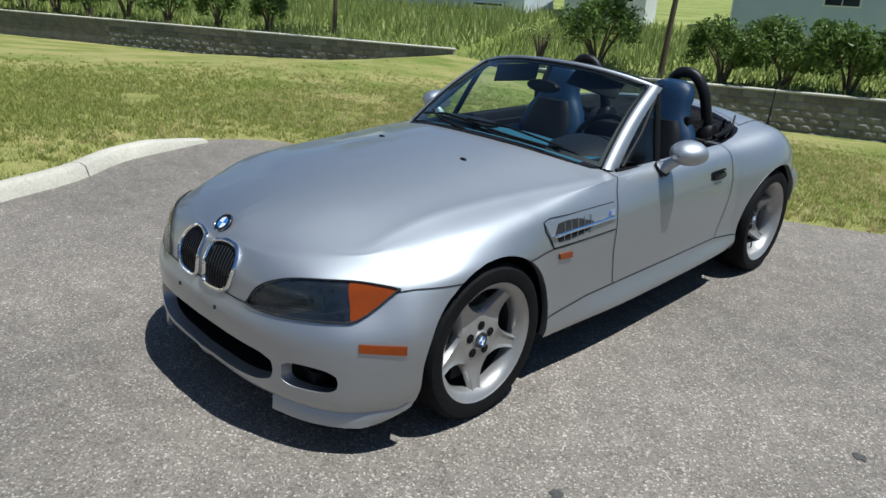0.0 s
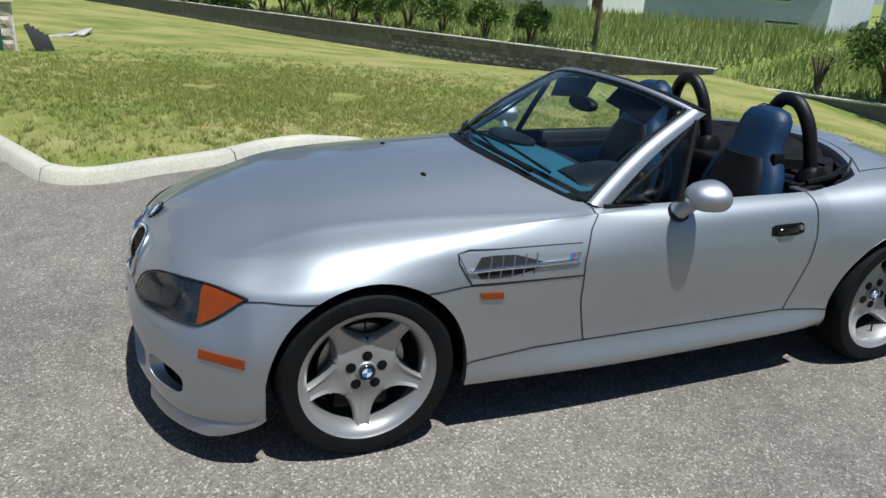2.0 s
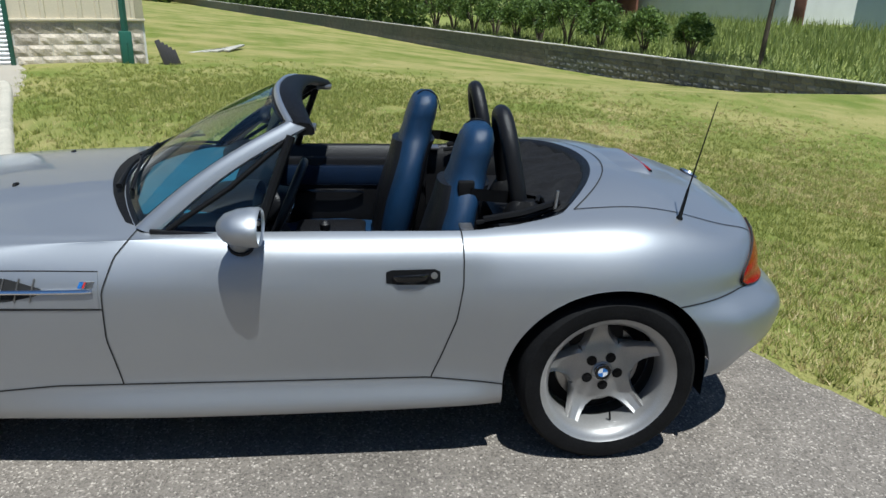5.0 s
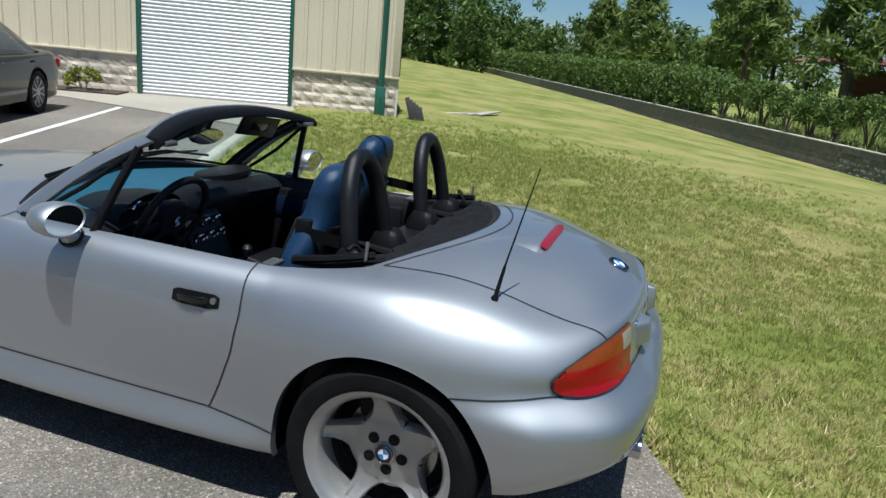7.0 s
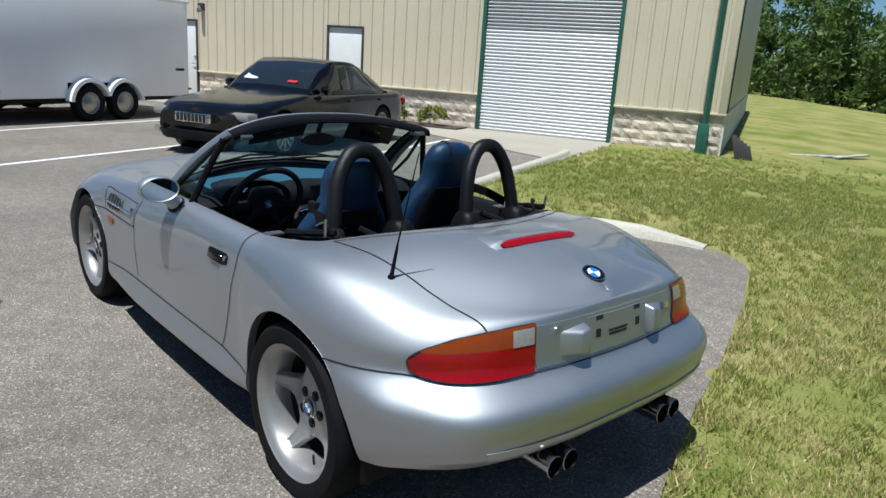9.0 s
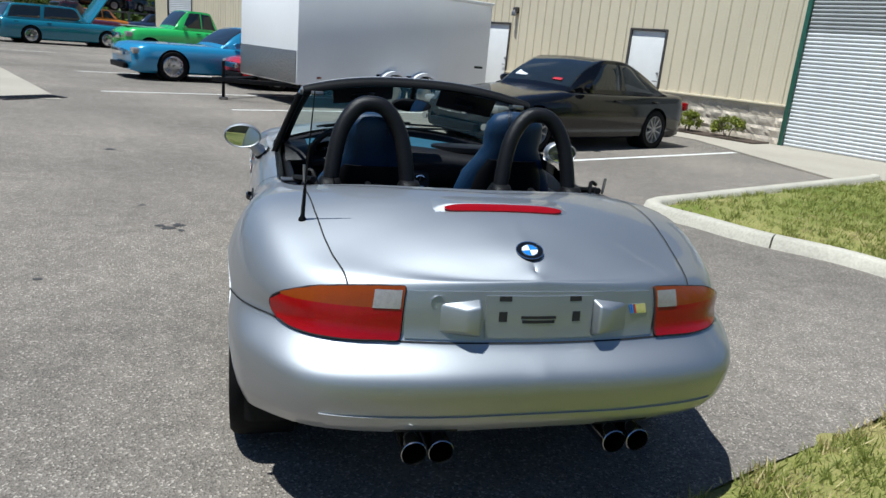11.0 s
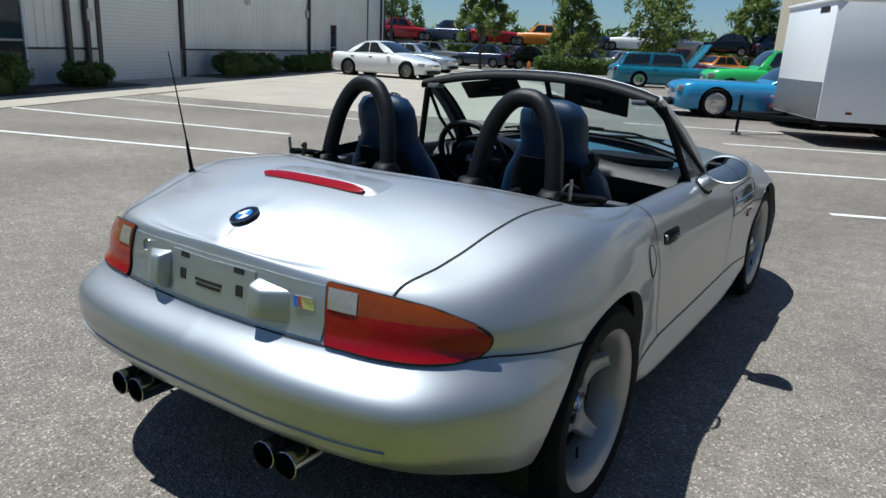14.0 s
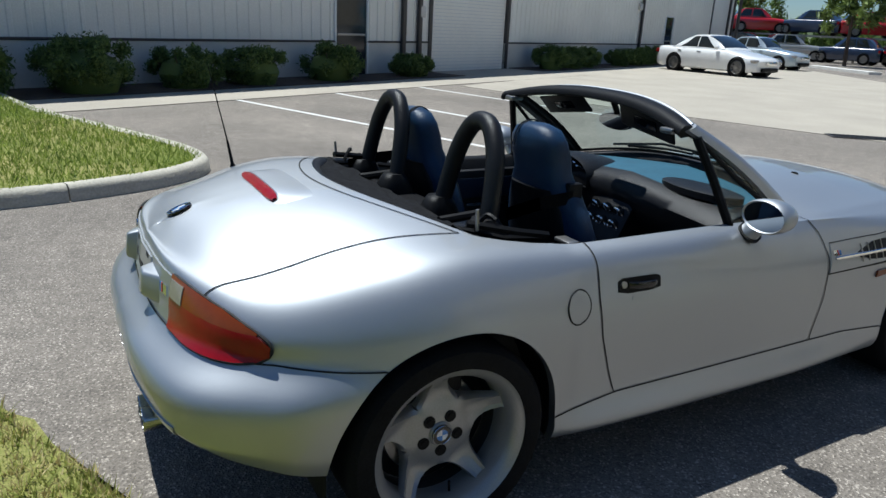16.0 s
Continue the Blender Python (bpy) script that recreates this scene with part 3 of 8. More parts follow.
def grid_normals(grid):
    du = np.gradient(grid, axis=1)
    dv = np.gradient(grid, axis=0)
    n = np.cross(du, dv)
    n /= np.maximum(np.linalg.norm(n, axis=2, keepdims=True), 1e-9)
    mid = grid - np.array([0.0, 0.0, 0.45])
    mid[..., 1] *= 0.35
    flip = (n * mid).sum(2) < 0
    n[flip] *= -1
    n[:, 0, 0] = n[:, -1, 0] = 0
    n[-1, :, 0] = 0
    return n / np.maximum(np.linalg.norm(n, axis=2, keepdims=True), 1e-9)


NORMALS = grid_normals(SMOOTH)


def cut_body():
    """Cuts the half body's faces along every seam and wheel opening."""
    rows, cols = GRID.shape[:2]
    verts = [tuple(p) for p in GRID.reshape(-1, 3)]
    norms = [tuple(p) for p in NORMALS.reshape(-1, 3)]
    polys = [(j * cols + i, j * cols + i + 1, (j + 1) * cols + i + 1, (j + 1) * cols + i) for j in range(rows - 1) for i in range(cols - 1)]
    for f in SEAMS:
        val = [f(p) for p in verts]
        cross, out = {}, []

        def crossing(a, b):
            key = (min(a, b), max(a, b))
            if key not in cross:
                t = val[key[0]] / (val[key[0]] - val[key[1]])
                pa, pb, na, nb = verts[key[0]], verts[key[1]], norms[key[0]], norms[key[1]]
                cross[key] = len(verts)
                verts.append(tuple(x + (y - x) * t for x, y in zip(pa, pb)))
                norms.append(tuple(x + (y - x) * t for x, y in zip(na, nb)))
                val.append(0.0)
            return cross[key]

        for poly in polys:
            vs = [val[k] for k in poly]
            if max(vs) > 8 or min(vs) >= 0 or max(vs) <= 0:
                out.append(poly)
                continue
            pos, neg = [], []
            for n, a in enumerate(poly):
                b = poly[(n + 1) % len(poly)]
                if val[a] >= 0:
                    pos.append(a)
                if val[a] <= 0:
                    neg.append(a)
                if val[a] * val[b] < 0:
                    c = crossing(a, b)
                    pos.append(c)
                    neg.append(c)
            out += [tuple(q) for q in (pos, neg) if len(q) > 2]
        polys = out
    return verts, norms, polys


def build_panels():
    verts, norms, polys = cut_body()
    groups = {}
    for poly in polys:
        c = np.mean([verts[k] for k in poly], axis=0)
        nm = panel_of(c)
        if nm:
            groups.setdefault(nm, []).append(poly)
    whole = {"hood", "front_bumper", "rear_bumper", "trunk_lid"}
    seen_edges, joints = {}, []
    for nm, faces in groups.items():
        for poly in faces:
            for n, a in enumerate(poly):
                b = poly[(n + 1) % len(poly)]
                key = (min(a, b), max(a, b))
                if key in seen_edges and seen_edges[key] != nm:
                    joints.append((key, nm, seen_edges[key]))
                seen_edges.setdefault(key, nm)
        for side in ((0,) if nm in whole else (1, -1)):
            vv, ff, nn, index = [], [], [], {}
            for sx in ((1, -1) if side == 0 else (side,)):
                for poly in faces:
                    f = []
                    for a in poly:
                        p = verts[a]
                        key = (a, 0 if abs(p[0]) < 1e-6 else sx)
                        if key not in index:
                            index[key] = len(vv)
                            vv.append((p[0] * sx, p[1], p[2]))
                            m = Vector(norms[a]).normalized()
                            nn.append((m.x * sx, m.y, m.z))
                        if index[key] not in f:
                            f.append(index[key])
                    if len(f) >= 3:
                        ff.append(f if sx < 0 else f[::-1])
            me = bpy.data.meshes.new(nm)
            me.from_pydata(vv, [], ff)
            me.update()
            flip = [p.index for p in me.polygons if p.normal.dot(Vector(nn[p.vertices[0]])) < 0]
            if len(flip) > len(me.polygons) / 2:
                me.flip_normals()
            me.materials.append(M["paint"])
            me.shade_smooth()
            me.normals_split_custom_set_from_vertices(nn)
            ob = new(nm, me)
            ob.parent = roadster
    return verts, norms, joints


VERTS, NORMS, JOINTS = build_panels()


def gap_lines():
    """Dark joints where two panels meet, laid a hair proud of the paint; one part for each pair of panels."""
    pairs = {}
    for key, a, b in JOINTS:
        pairs.setdefault(tuple(sorted((a, b))), []).append(key)
    for keys in pairs.values():
        for sx in (1, -1):
            verts, faces = [], []
            for a, b in keys:
                p, q = Vector(VERTS[a]), Vector(VERTS[b])
                n, m = Vector(NORMS[a]).normalized(), Vector(NORMS[b]).normalized()
                d = q - p
                if d.length < 1e-5:
                    continue
                side = d.normalized().cross((n + m).normalized()) * 0.0024
                d = d.normalized() * 0.0008
                base = len(verts)
                for pt in (p + n * 0.0022 - side - d, q + m * 0.0022 - side + d, q + m * 0.0022 + side + d, p + n * 0.0022 + side - d):
                    verts.append((pt.x * sx, pt.y, pt.z))
                faces.append((base, base + 1, base + 2, base + 3))
            link_mesh("panel_joint", verts, faces, M["gap"], roadster, smooth=False)


gap_lines()


def arch_parts(sx, k):
    """The lip of a wheel opening and the dark liner behind it."""
    y0, z0, r = AY[k], AZ[k], AR[k]
    lipv, lipf, linv, linf = [], [], [], []
    steps = 44
    for i in range(steps + 1):
        t = radians(-14 + 208 * i / steps)
        y, z = y0 + r * math.cos(t), z0 + r * math.sin(t)
        if math.sin(t) < 0:
            y = y0 + math.copysign(r, math.cos(t))
        deep_z = z
        if k == 1 and math.cos(t) > 0:
            z = max(z, .385)
        x = edge_x(y, z)
        for dx, rr in ((0.001, 0), (-0.006, .004), (-0.03, .006)):
            lipv.append((sx * (x + dx), y + math.cos(t) * -rr * 0, z + 0 * rr))
        for xx, rr in ((x - 0.03, 1.0), (x - .05, 1.03), (.50, 1.03), (.46, .9), (.46, .0)):
            linv.append((sx * xx, y0 + (y - y0) * rr, z0 + (deep_z - z0) * rr))
        if i:
            a, b = 3 * (i - 1), 3 * i
            lipf += [(a, b, b + 1, a + 1), (a + 1, b + 1, b + 2, a + 2)]
            a, b = 5 * (i - 1), 5 * i
            linf += [(a + n, b + n, b + n + 1, a + n + 1) for n in range(4)]
    link_mesh("arch_lip", lipv, lipf, M["paint"], roadster)
    link_mesh("wheel_well", linv, linf, M["black"], roadster, "black liner inside the wheel arch")


def edge_x(y, z):
    """The outer side of the body at a height, on the smooth surface."""
    d = (SMOOTH[..., 1] - y) ** 2 + (SMOOTH[..., 2] - z) ** 2 + (SMOOTH[..., 0] < 0.5) * 9.0
    j, i = np.unravel_index(np.argmin(d), d.shape)
    best = [(d[b, a], SMOOTH[b, a, 0]) for b in range(max(0, j - 1), min(d.shape[0], j + 2)) for a in range(max(0, i - 1), min(d.shape[1], i + 2))]
    w = [1 / (e + 1e-6) for e, _ in best]
    return sum(x * k for (_, x), k in zip(best, w)) / sum(w)


for s_x in (1, -1):
    for wheel_k in (0, 1):
        arch_parts(s_x, wheel_k)
# dark floor under the body
part("underbody", box(-.72, .72, -.84, .84, .20, .27, .01, box(-.55, .55, -1.84, 1.62, .26, .31, .01)), M["black"], roadster, "dark floor pan under the car")


def wheel(side, y, hub_x, face_x, turn):
    """Tyre, dished five-spoke rim, disc and cap; built for the left side and turned for the right."""
    root = part("wheel", lathe([(.313, face_x - .205), (.315, face_x - .19), (.315, face_x - .03), (.309, face_x - .008), (.295, face_x + .006), (.262, face_x + .009), (.243, face_x + .003), (.238, face_x - .006), (.236, face_x - .20)], 72, closed=True), M["rubber"], roadster, "low-profile black tyre")
    rim = part("rim", lathe([(.205, hub_x - .045), (.204, hub_x - .03), (.207, face_x - .032), (.222, face_x - .012), (.232, face_x - .006), (.240, face_x - .001), (.2435, face_x + .003), (.245, face_x - .004), (.240, face_x - .015)], 72), M["rim"], root, "silver alloy rim")
    bm = bmesh.new()
    for k in range(5):
        a0 = radians(90 + 72 * k)
        # a star spoke: it fills the hub, narrows to the rim, two raised edges and a hollow between
        sect = []
        for r, half, lift, thick in ((.020, .9, 0.0, .03), (.060, .9, -.001, .034), (.088, .9, -.003, .036), (.100, .066, -.004, .036), (.114, .053, -.005, .034), (.130, .044, -.005, .032), (.150, .036, -.003, .03), (.172, .0300, .002, .028), (.195, .0265, .009, .026), (.215, .0265, .016, .024), (.232, .030, .021, .022)):
            half = min(half, r * .7265)
            x = hub_x - .010 + lift * (face_x - hub_x) / .03
            x = min(x, face_x - .008)
            dip = .007 * min(1.0, max(0.0, (r - .075) / .04))
            edge = .012 * min(1.0, max(0.0, (r - .085) / .02))
            pts = [(x - thick, -half * (1.0 if r < .09 else 1.12)), (x - edge, -half), (x, -half * .80), (x - dip, -half * .42), (x - dip, half * .42), (x, half * .80), (x - edge, half), (x - thick, half * (1.0 if r < .09 else 1.12))]
            ring = []
            for px, w in pts:
                c, s = math.cos(a0), math.sin(a0)
                ring.append(bm.verts.new((px, r * c - w * s, r * s + w * c)))
            sect.append(ring)
        for p, q in zip(sect, sect[1:]):
            for n in range(7):
                bm.faces.new((p[n], p[n + 1], q[n + 1], q[n]))
        bm.faces.new(sect[-1])
    part("spokes", bm, M["rim"], root, "five broad star spokes", sharp=25)
    part("hub", lathe([(.0, hub_x - .004), (.034, hub_x - .004), (.038, hub_x - .008), (.039, hub_x - .02)], 40), M["rim"], root)
    for k in range(5):
        a = radians(90 + 36 + 72 * k)
        m = Matrix.Translation((hub_x - .004, .058 * math.cos(a), .058 * math.sin(a))) @ Matrix.Rotation(radians(90), 4, "Y")
        part("bolt", lathe([(.0, -.003), (.009, -.003), (.0095, -.0055), (.0165, -.0052), (.0185, -.0048), (.0190, -.014)], 18, "z", m=m), M["black"], root, "dark bolt recess")
    roundel("cap_badge", root, Matrix.Translation((hub_x + .001, 0, 0)) @ Matrix.Rotation(radians(90), 4, "Y") @ Matrix.Rotation(radians(90), 4, "Z"), .031)
    part("barrel", lathe([(.232, face_x - .19), (.206, face_x - .17), (.2055, hub_x - .040)], 48), M["barrel"], root, "inner barrel, coloured dark for the shade behind the spokes")
    part("brake_disc", lathe([(.06, hub_x - .07), (.155, hub_x - .07), (.157, hub_x - .075), (.157, hub_x - .095), (.06, hub_x - .095)], 48), M["steel"], root, "dull steel brake disc")
    part("caliper", box(hub_x - .125, hub_x - .05, -.10, .10, .09, .165, .015), M["black"], root)
    part("valve", cyl(.004, .035, 10, Matrix.Translation((hub_x + .002, 0.02, -.185))), M["black"], root)
    # added black disc in place of the shade deep inside the wheel
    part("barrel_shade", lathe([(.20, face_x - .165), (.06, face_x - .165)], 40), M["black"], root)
    root.matrix_basis = Matrix.Translation((0, y, .315)) @ (Matrix.Rotation(radians(180), 4, "Z") if side < 0 else Matrix.Identity(4)) @ Matrix.Rotation(radians(turn), 4, "X")
    return root


def roundel(name, parent, m, r):
    """A round enamel badge: dark ring, chrome rims, four quarters in blue and white."""
    base = part(name, lathe([(0, 0), (r * .97, 0), (r, .001), (r, -.006)], 32, "z", m=m), M["black_gloss"], parent, "round enamel badge in blue, white and black")
    bm = lathe([(r * .93, .0005), (r * .965, .0022), (r * 1.0, .0008)], 32, "z", m=m)
    lathe([(r * .56, .0005), (r * .59, .0022), (r * .62, .0005)], 32, "z", bm=bm, m=m)
    part("badge_rim", bm, M["chrome"], base)
    for k in range(4):
        bm = bmesh.new()
        pts = [(0, 0)] + [(r * .565 * math.cos(radians(90 * k + a)), r * .565 * math.sin(radians(90 * k + a))) for a in range(0, 91, 15)]
        bm.faces.new([bm.verts.new(m @ Vector((x, y, .0012))) for x, y in pts])
        part("badge_quarter", bm, M["badge_white"] if k % 2 else M["badge_blue"], base, smooth=False)
    return base


wheel(1, AY[0] - .004, .762, .792, 177)
wheel(-1, AY[0] - .004, .762, .792, 30)
wheel(1, AY[1] + .004, .768, .838, 8)
wheel(-1, AY[1] + .004, .768, .838, 4)

# ---- fittings of the roadster, laid onto its skin ----
from mathutils.bvhtree import BVHTree


def skin_tree():
    rows, cols = SMOOTH.shape[:2]
    vs = [tuple(p) for p in SMOOTH.reshape(-1, 3)]
    n = len(vs)
    fs = [(j * cols + i, j * cols + i + 1, (j + 1) * cols + i + 1, (j + 1) * cols + i) for j in range(rows - 1) for i in range(cols - 1)]
    return BVHTree.FromPolygons(vs + [(-x, y, z) for x, y, z in vs], fs + [tuple(n + k for k in f) for f in fs])


SKIN = skin_tree()
# ways of looking at the skin: the ray's way and the way along which the first number runs
WAYS = {"left": ((-1, 0, 0), (0, 1, 0)), "right": ((1, 0, 0), (0, 1, 0)), "front": ((0, 1, 0), (1, 0, 0)), "rear": ((0, -1, 0), (1, 0, 0)),
        "corner": ((-.707, .707, 0), (.707, .707, 0)), "tail": ((-.5, -.866, 0), (.866, -.5, 0)), "top": ((0, 0, -1), (1, 0, 0))}


def on_skin(way, a, b, lift=0.0, sx=1):
    """A place on the skin and its outward way, seen along one of the WAYS; sx=-1 mirrors it."""
    d, r = (Vector(v) for v in WAYS[way])
    if way == "top":
        start = Vector((a, b, 3.0))
    else:
        start = r * a + UP * b - d * 4.0
    hit, n, _, _ = SKIN.ray_cast(start, d)
    if hit is None:
        hit, n, _, _ = SKIN.find_nearest(start + d * 3.0)
    if n.dot(d) > 0:
        n = -n
    p = hit + n * lift
    return Vector((p.x * sx, p.y, p.z)), Vector((n.x * sx, n.y, n.z))


def along(line, t):
    seg = t * (len(line) - 1)
    i = min(int(seg), len(line) - 2)
    f = seg - i
    return (line[i][0] + (line[i + 1][0] - line[i][0]) * f, line[i][1] + (line[i + 1][1] - line[i][1]) * f)


def patch(name, way, low, high, mt, parent, label="", lift=.004, sx=1, n=18, m=6, deep=.012, smooth=True):
    """A curved plate on the skin between a lower and an upper line, with a rim let into the skin."""
    bm = bmesh.new()
    grid = []
    for j in range(m + 1):
        row = []
        for i in range(n + 1):
            p, q = along(low, i / n), along(high, i / n)
            t = j / m
            pos, nor = on_skin(way, p[0] + (q[0] - p[0]) * t, p[1] + (q[1] - p[1]) * t, lift, sx)
            row.append((bm.verts.new(pos), nor))
        grid.append(row)
    for j in range(m):
        for i in range(n):
            bm.faces.new((grid[j][i][0], grid[j][i + 1][0], grid[j + 1][i + 1][0], grid[j + 1][i][0]))
    rim = [grid[0][i] for i in range(n + 1)] + [grid[j][n] for j in range(1, m + 1)] + [grid[m][i] for i in range(n - 1, -1, -1)] + [grid[j][0] for j in range(m - 1, 0, -1)]
    inner = [bm.verts.new(v.co - nn * deep) for v, nn in rim]
    for k in range(len(rim)):
        l = (k + 1) % len(rim)
        bm.faces.new((rim[k][0], rim[l][0], inner[l], inner[k]))
    bmesh.ops.remove_doubles(bm, verts=bm.verts, dist=1e-5)
    return part(name, bm, mt, parent, label, smooth, 50)


def skin_line(way, pts, lift, sx=1, per=5, closed=False):
    flat = smooth_path([(a, b, 0) for a, b in pts], per, closed)
    return [on_skin(way, p.x, p.y, lift, sx)[0] for p in flat]


def badge_on(name, way, a, b, r, parent, sx=1):
    p, n = on_skin(way, a, b, .003, sx)
    side = Vector((1, 0, 0)) if abs(n.x) < .8 else Vector((0, 1, 0))
    up = n.cross(side).normalized()
    return roundel(name, parent, frame_at(p, up.cross(n), up), r)


# nose: twin grilles
for s in (1, -1):
    low = [(.024, .575), (.030, .518), (.055, .503), (.11, .502), (.16, .512), (.188, .545), (.195, .585)]
    high = [(.024, .595), (.030, .645), (.055, .658), (.10, .662), (.15, .655), (.182, .63), (.195, .60)]
    g = patch("grille", "front", low, high, M["gap"], roadster, "black grille with a chrome surround", .002, s, 16, 8, .03)
    ring = skin_line("front", low + high[::-1], .006, s, 4, True)
    part("surround", tube(ring, .0085, 8, closed=True), M["chrome"], g, "chrome surround")
    for k in range(9):
        x = .042 + k * .0165
        z0, z1 = (.515, .648) if .05 < x < .17 else (.545, .625)
        part("grille_bar", tube([on_skin("front", x, z0 + (z1 - z0) * t / 4, .005, s)[0] for t in range(5)], .0028, 5), M["black_gloss"], g)
p = on_skin("top", 0, -1.850)[0]
roundel("bonnet_badge", roadster, frame_at(p + Vector((0, -.006, .008)), (1, 0, 0), (0, .74, .67)), .041)

# headlamps
for s in (1, -1):
    low = [(.290, .505), (.36, .498), (.45, .499), (.54, .505), (.61, .511), (.660, .522), (.704, .604)]
    high = [(.290, .512), (.33, .575), (.40, .612), (.48, .628), (.56, .633), (.63, .631), (.704, .616)]
    cut = .775
    lo1, hi1 = [along(low, t * cut / 8) for t in range(9)], [along(high, t * (cut - .03) / 8) for t in range(9)]
    lo2, hi2 = [along(low, cut + (1 - cut) * t / 5) for t in range(6)], [along(high, cut - .03 + (1.03 - cut) * t / 5) for t in range(6)]
    h = patch("headlamp", "front", lo1, hi1, M["lamp_dark"], roadster, "dark smoked headlamp with an amber end", .002, s, 22, 10)
    patch("amber_lens", "front", lo2, hi2, M["orange"], h, "amber indicator lens", .003, s, 14, 8)
    for x, z, r in ((.44, .562, .033), (.525, .577, .036)):
        p, n = on_skin("front", x, z, .004, s)
        mm = frame_at(p, n.orthogonal(), n.cross(n.orthogonal()))
        part("reflector", lathe([(r, 0), (r * .8, .0016), (r * .3, .0022), (0, .0024)], 24, "z", m=mm), M["lamp_dark"], h, "dim reflector")
    patch("lamp_cover", "front", lo1, hi1, M["lens_glass"], h, "clear cover", .009, s, 24, 8, .004)
    rim = skin_line("front", low + high[::-1], .006, s, 4, True)
    part("lamp_seal", tube(rim, .0035, 6, closed=True), M["gap"], h)
    patch("side_marker", "corner", [(-.757, .424), (-.60, .409)], [(-.757, .452), (-.60, .440)], M["orange"], roadster, "amber side marker on the bumper", .006, s, 12, 3)
    for z in (.445,):
        p, n = on_skin("front", .135, z, .001, s)
        part("plug", lathe([(.008, -.002), (.008, .002), (0, .003)], 12, "z", m=frame_at(p, n.orthogonal(), n.cross(n.orthogonal()))), M["gap"], roadster, "small dark plug where a plate was")


def pocket(cx, cz, hx, hz, power, name, label):
    """The hollow behind an opening in the front bumper."""
    edge = []
    for t in np.linspace(0, 2 * math.pi, 40, endpoint=False):
        c, k = math.cos(t), math.sin(t)
        edge.append((cx + math.copysign(abs(c) ** (2 / power), c) * hx, cz + math.copysign(abs(k) ** (2 / power), k) * hz))
    rings = []
    bm, lip = bmesh.new(), bmesh.new()
    for target, steps in ((lip, ((0.0, 1.0), (.012, .985), (.045, .95))), (bm, ((.045, .95), (.12, .88), (.17, .8), (.171, .0)))):
        rings = []
        for dy, f in steps:
            row = []
            for x, z in edge:
                p = on_skin("front", x, z)[0]
                row.append(target.verts.new((cx + (p.x - cx) * f, p.y + dy + .001, cz + (p.z - cz) * f)))
            rings.append(row)
        for p, q in zip(rings, rings[1:]):
            for k in range(40):
                target.faces.new((p[k], p[(k + 1) % 40], q[(k + 1) % 40], q[k]))
    bmesh.ops.remove_doubles(bm, verts=bm.verts, dist=1e-4)
    ob = part(name, bm, M["black"], roadster, label)
    part("opening_lip", lip, M["paint"], ob)
    return ob


pocket(0, .300, .425, .066, 4, "lower_intake", "wide dark air intake in the bumper")
for s in (1, -1):
    pocket(s * .552, .305, .098, .047, 3, "air_duct", "dark air duct in the bumper")
for s in (1, -1):
    # a flap that hangs under each corner of the bumper
    sp = smooth_path([(s * x, y, z) for x, y, z in ((.40, -1.905, .178), (.52, -1.86, .170), (.63, -1.785, .164), (.71, -1.695, .168), (.765, -1.59, .195))], 5)
    rings = []
    for k, p in enumerate(sp):
        drop = .042 * min(1.0, (len(sp) - 1 - k) / 8 + .15)
        q = p + Vector((s * .010, -.014, 0))
        rings.append([p + Vector((0, 0, .03)), q + Vector((0, -.002, .008)), q + Vector((0, -.006, -drop)), q + Vector((0, .008, -drop - .003)), p + Vector((0, .02, 0))])
    bm = bmesh.new()
    vs = [[bm.verts.new(p) for p in r] for r in rings]
    for r0, r1 in zip(vs, vs[1:]):
        for k in range(4):
            bm.faces.new((r0[k], r0[k + 1], r1[k + 1], r1[k]))
    bm.faces.new(vs[0])
    bm.faces.new(vs[-1][::-1])
    part("splitter", bm, M["paint"], roadster, "silver flap under the bumper corner", sharp=50)

# washer jets
for s in (1, -1):
    p, n = on_skin("top", .27, -.868, .0, s)
    part("washer_jet", lathe([(.0, .008), (.010, .006), (.014, .0), (.014, -.004)], 12, "z", m=frame_at(p, (1, 0, 0), n.cross(Vector((1, 0, 0)))) @ Matrix.Diagonal((1.4, .8, 1, 1))), M["black"], roadster)

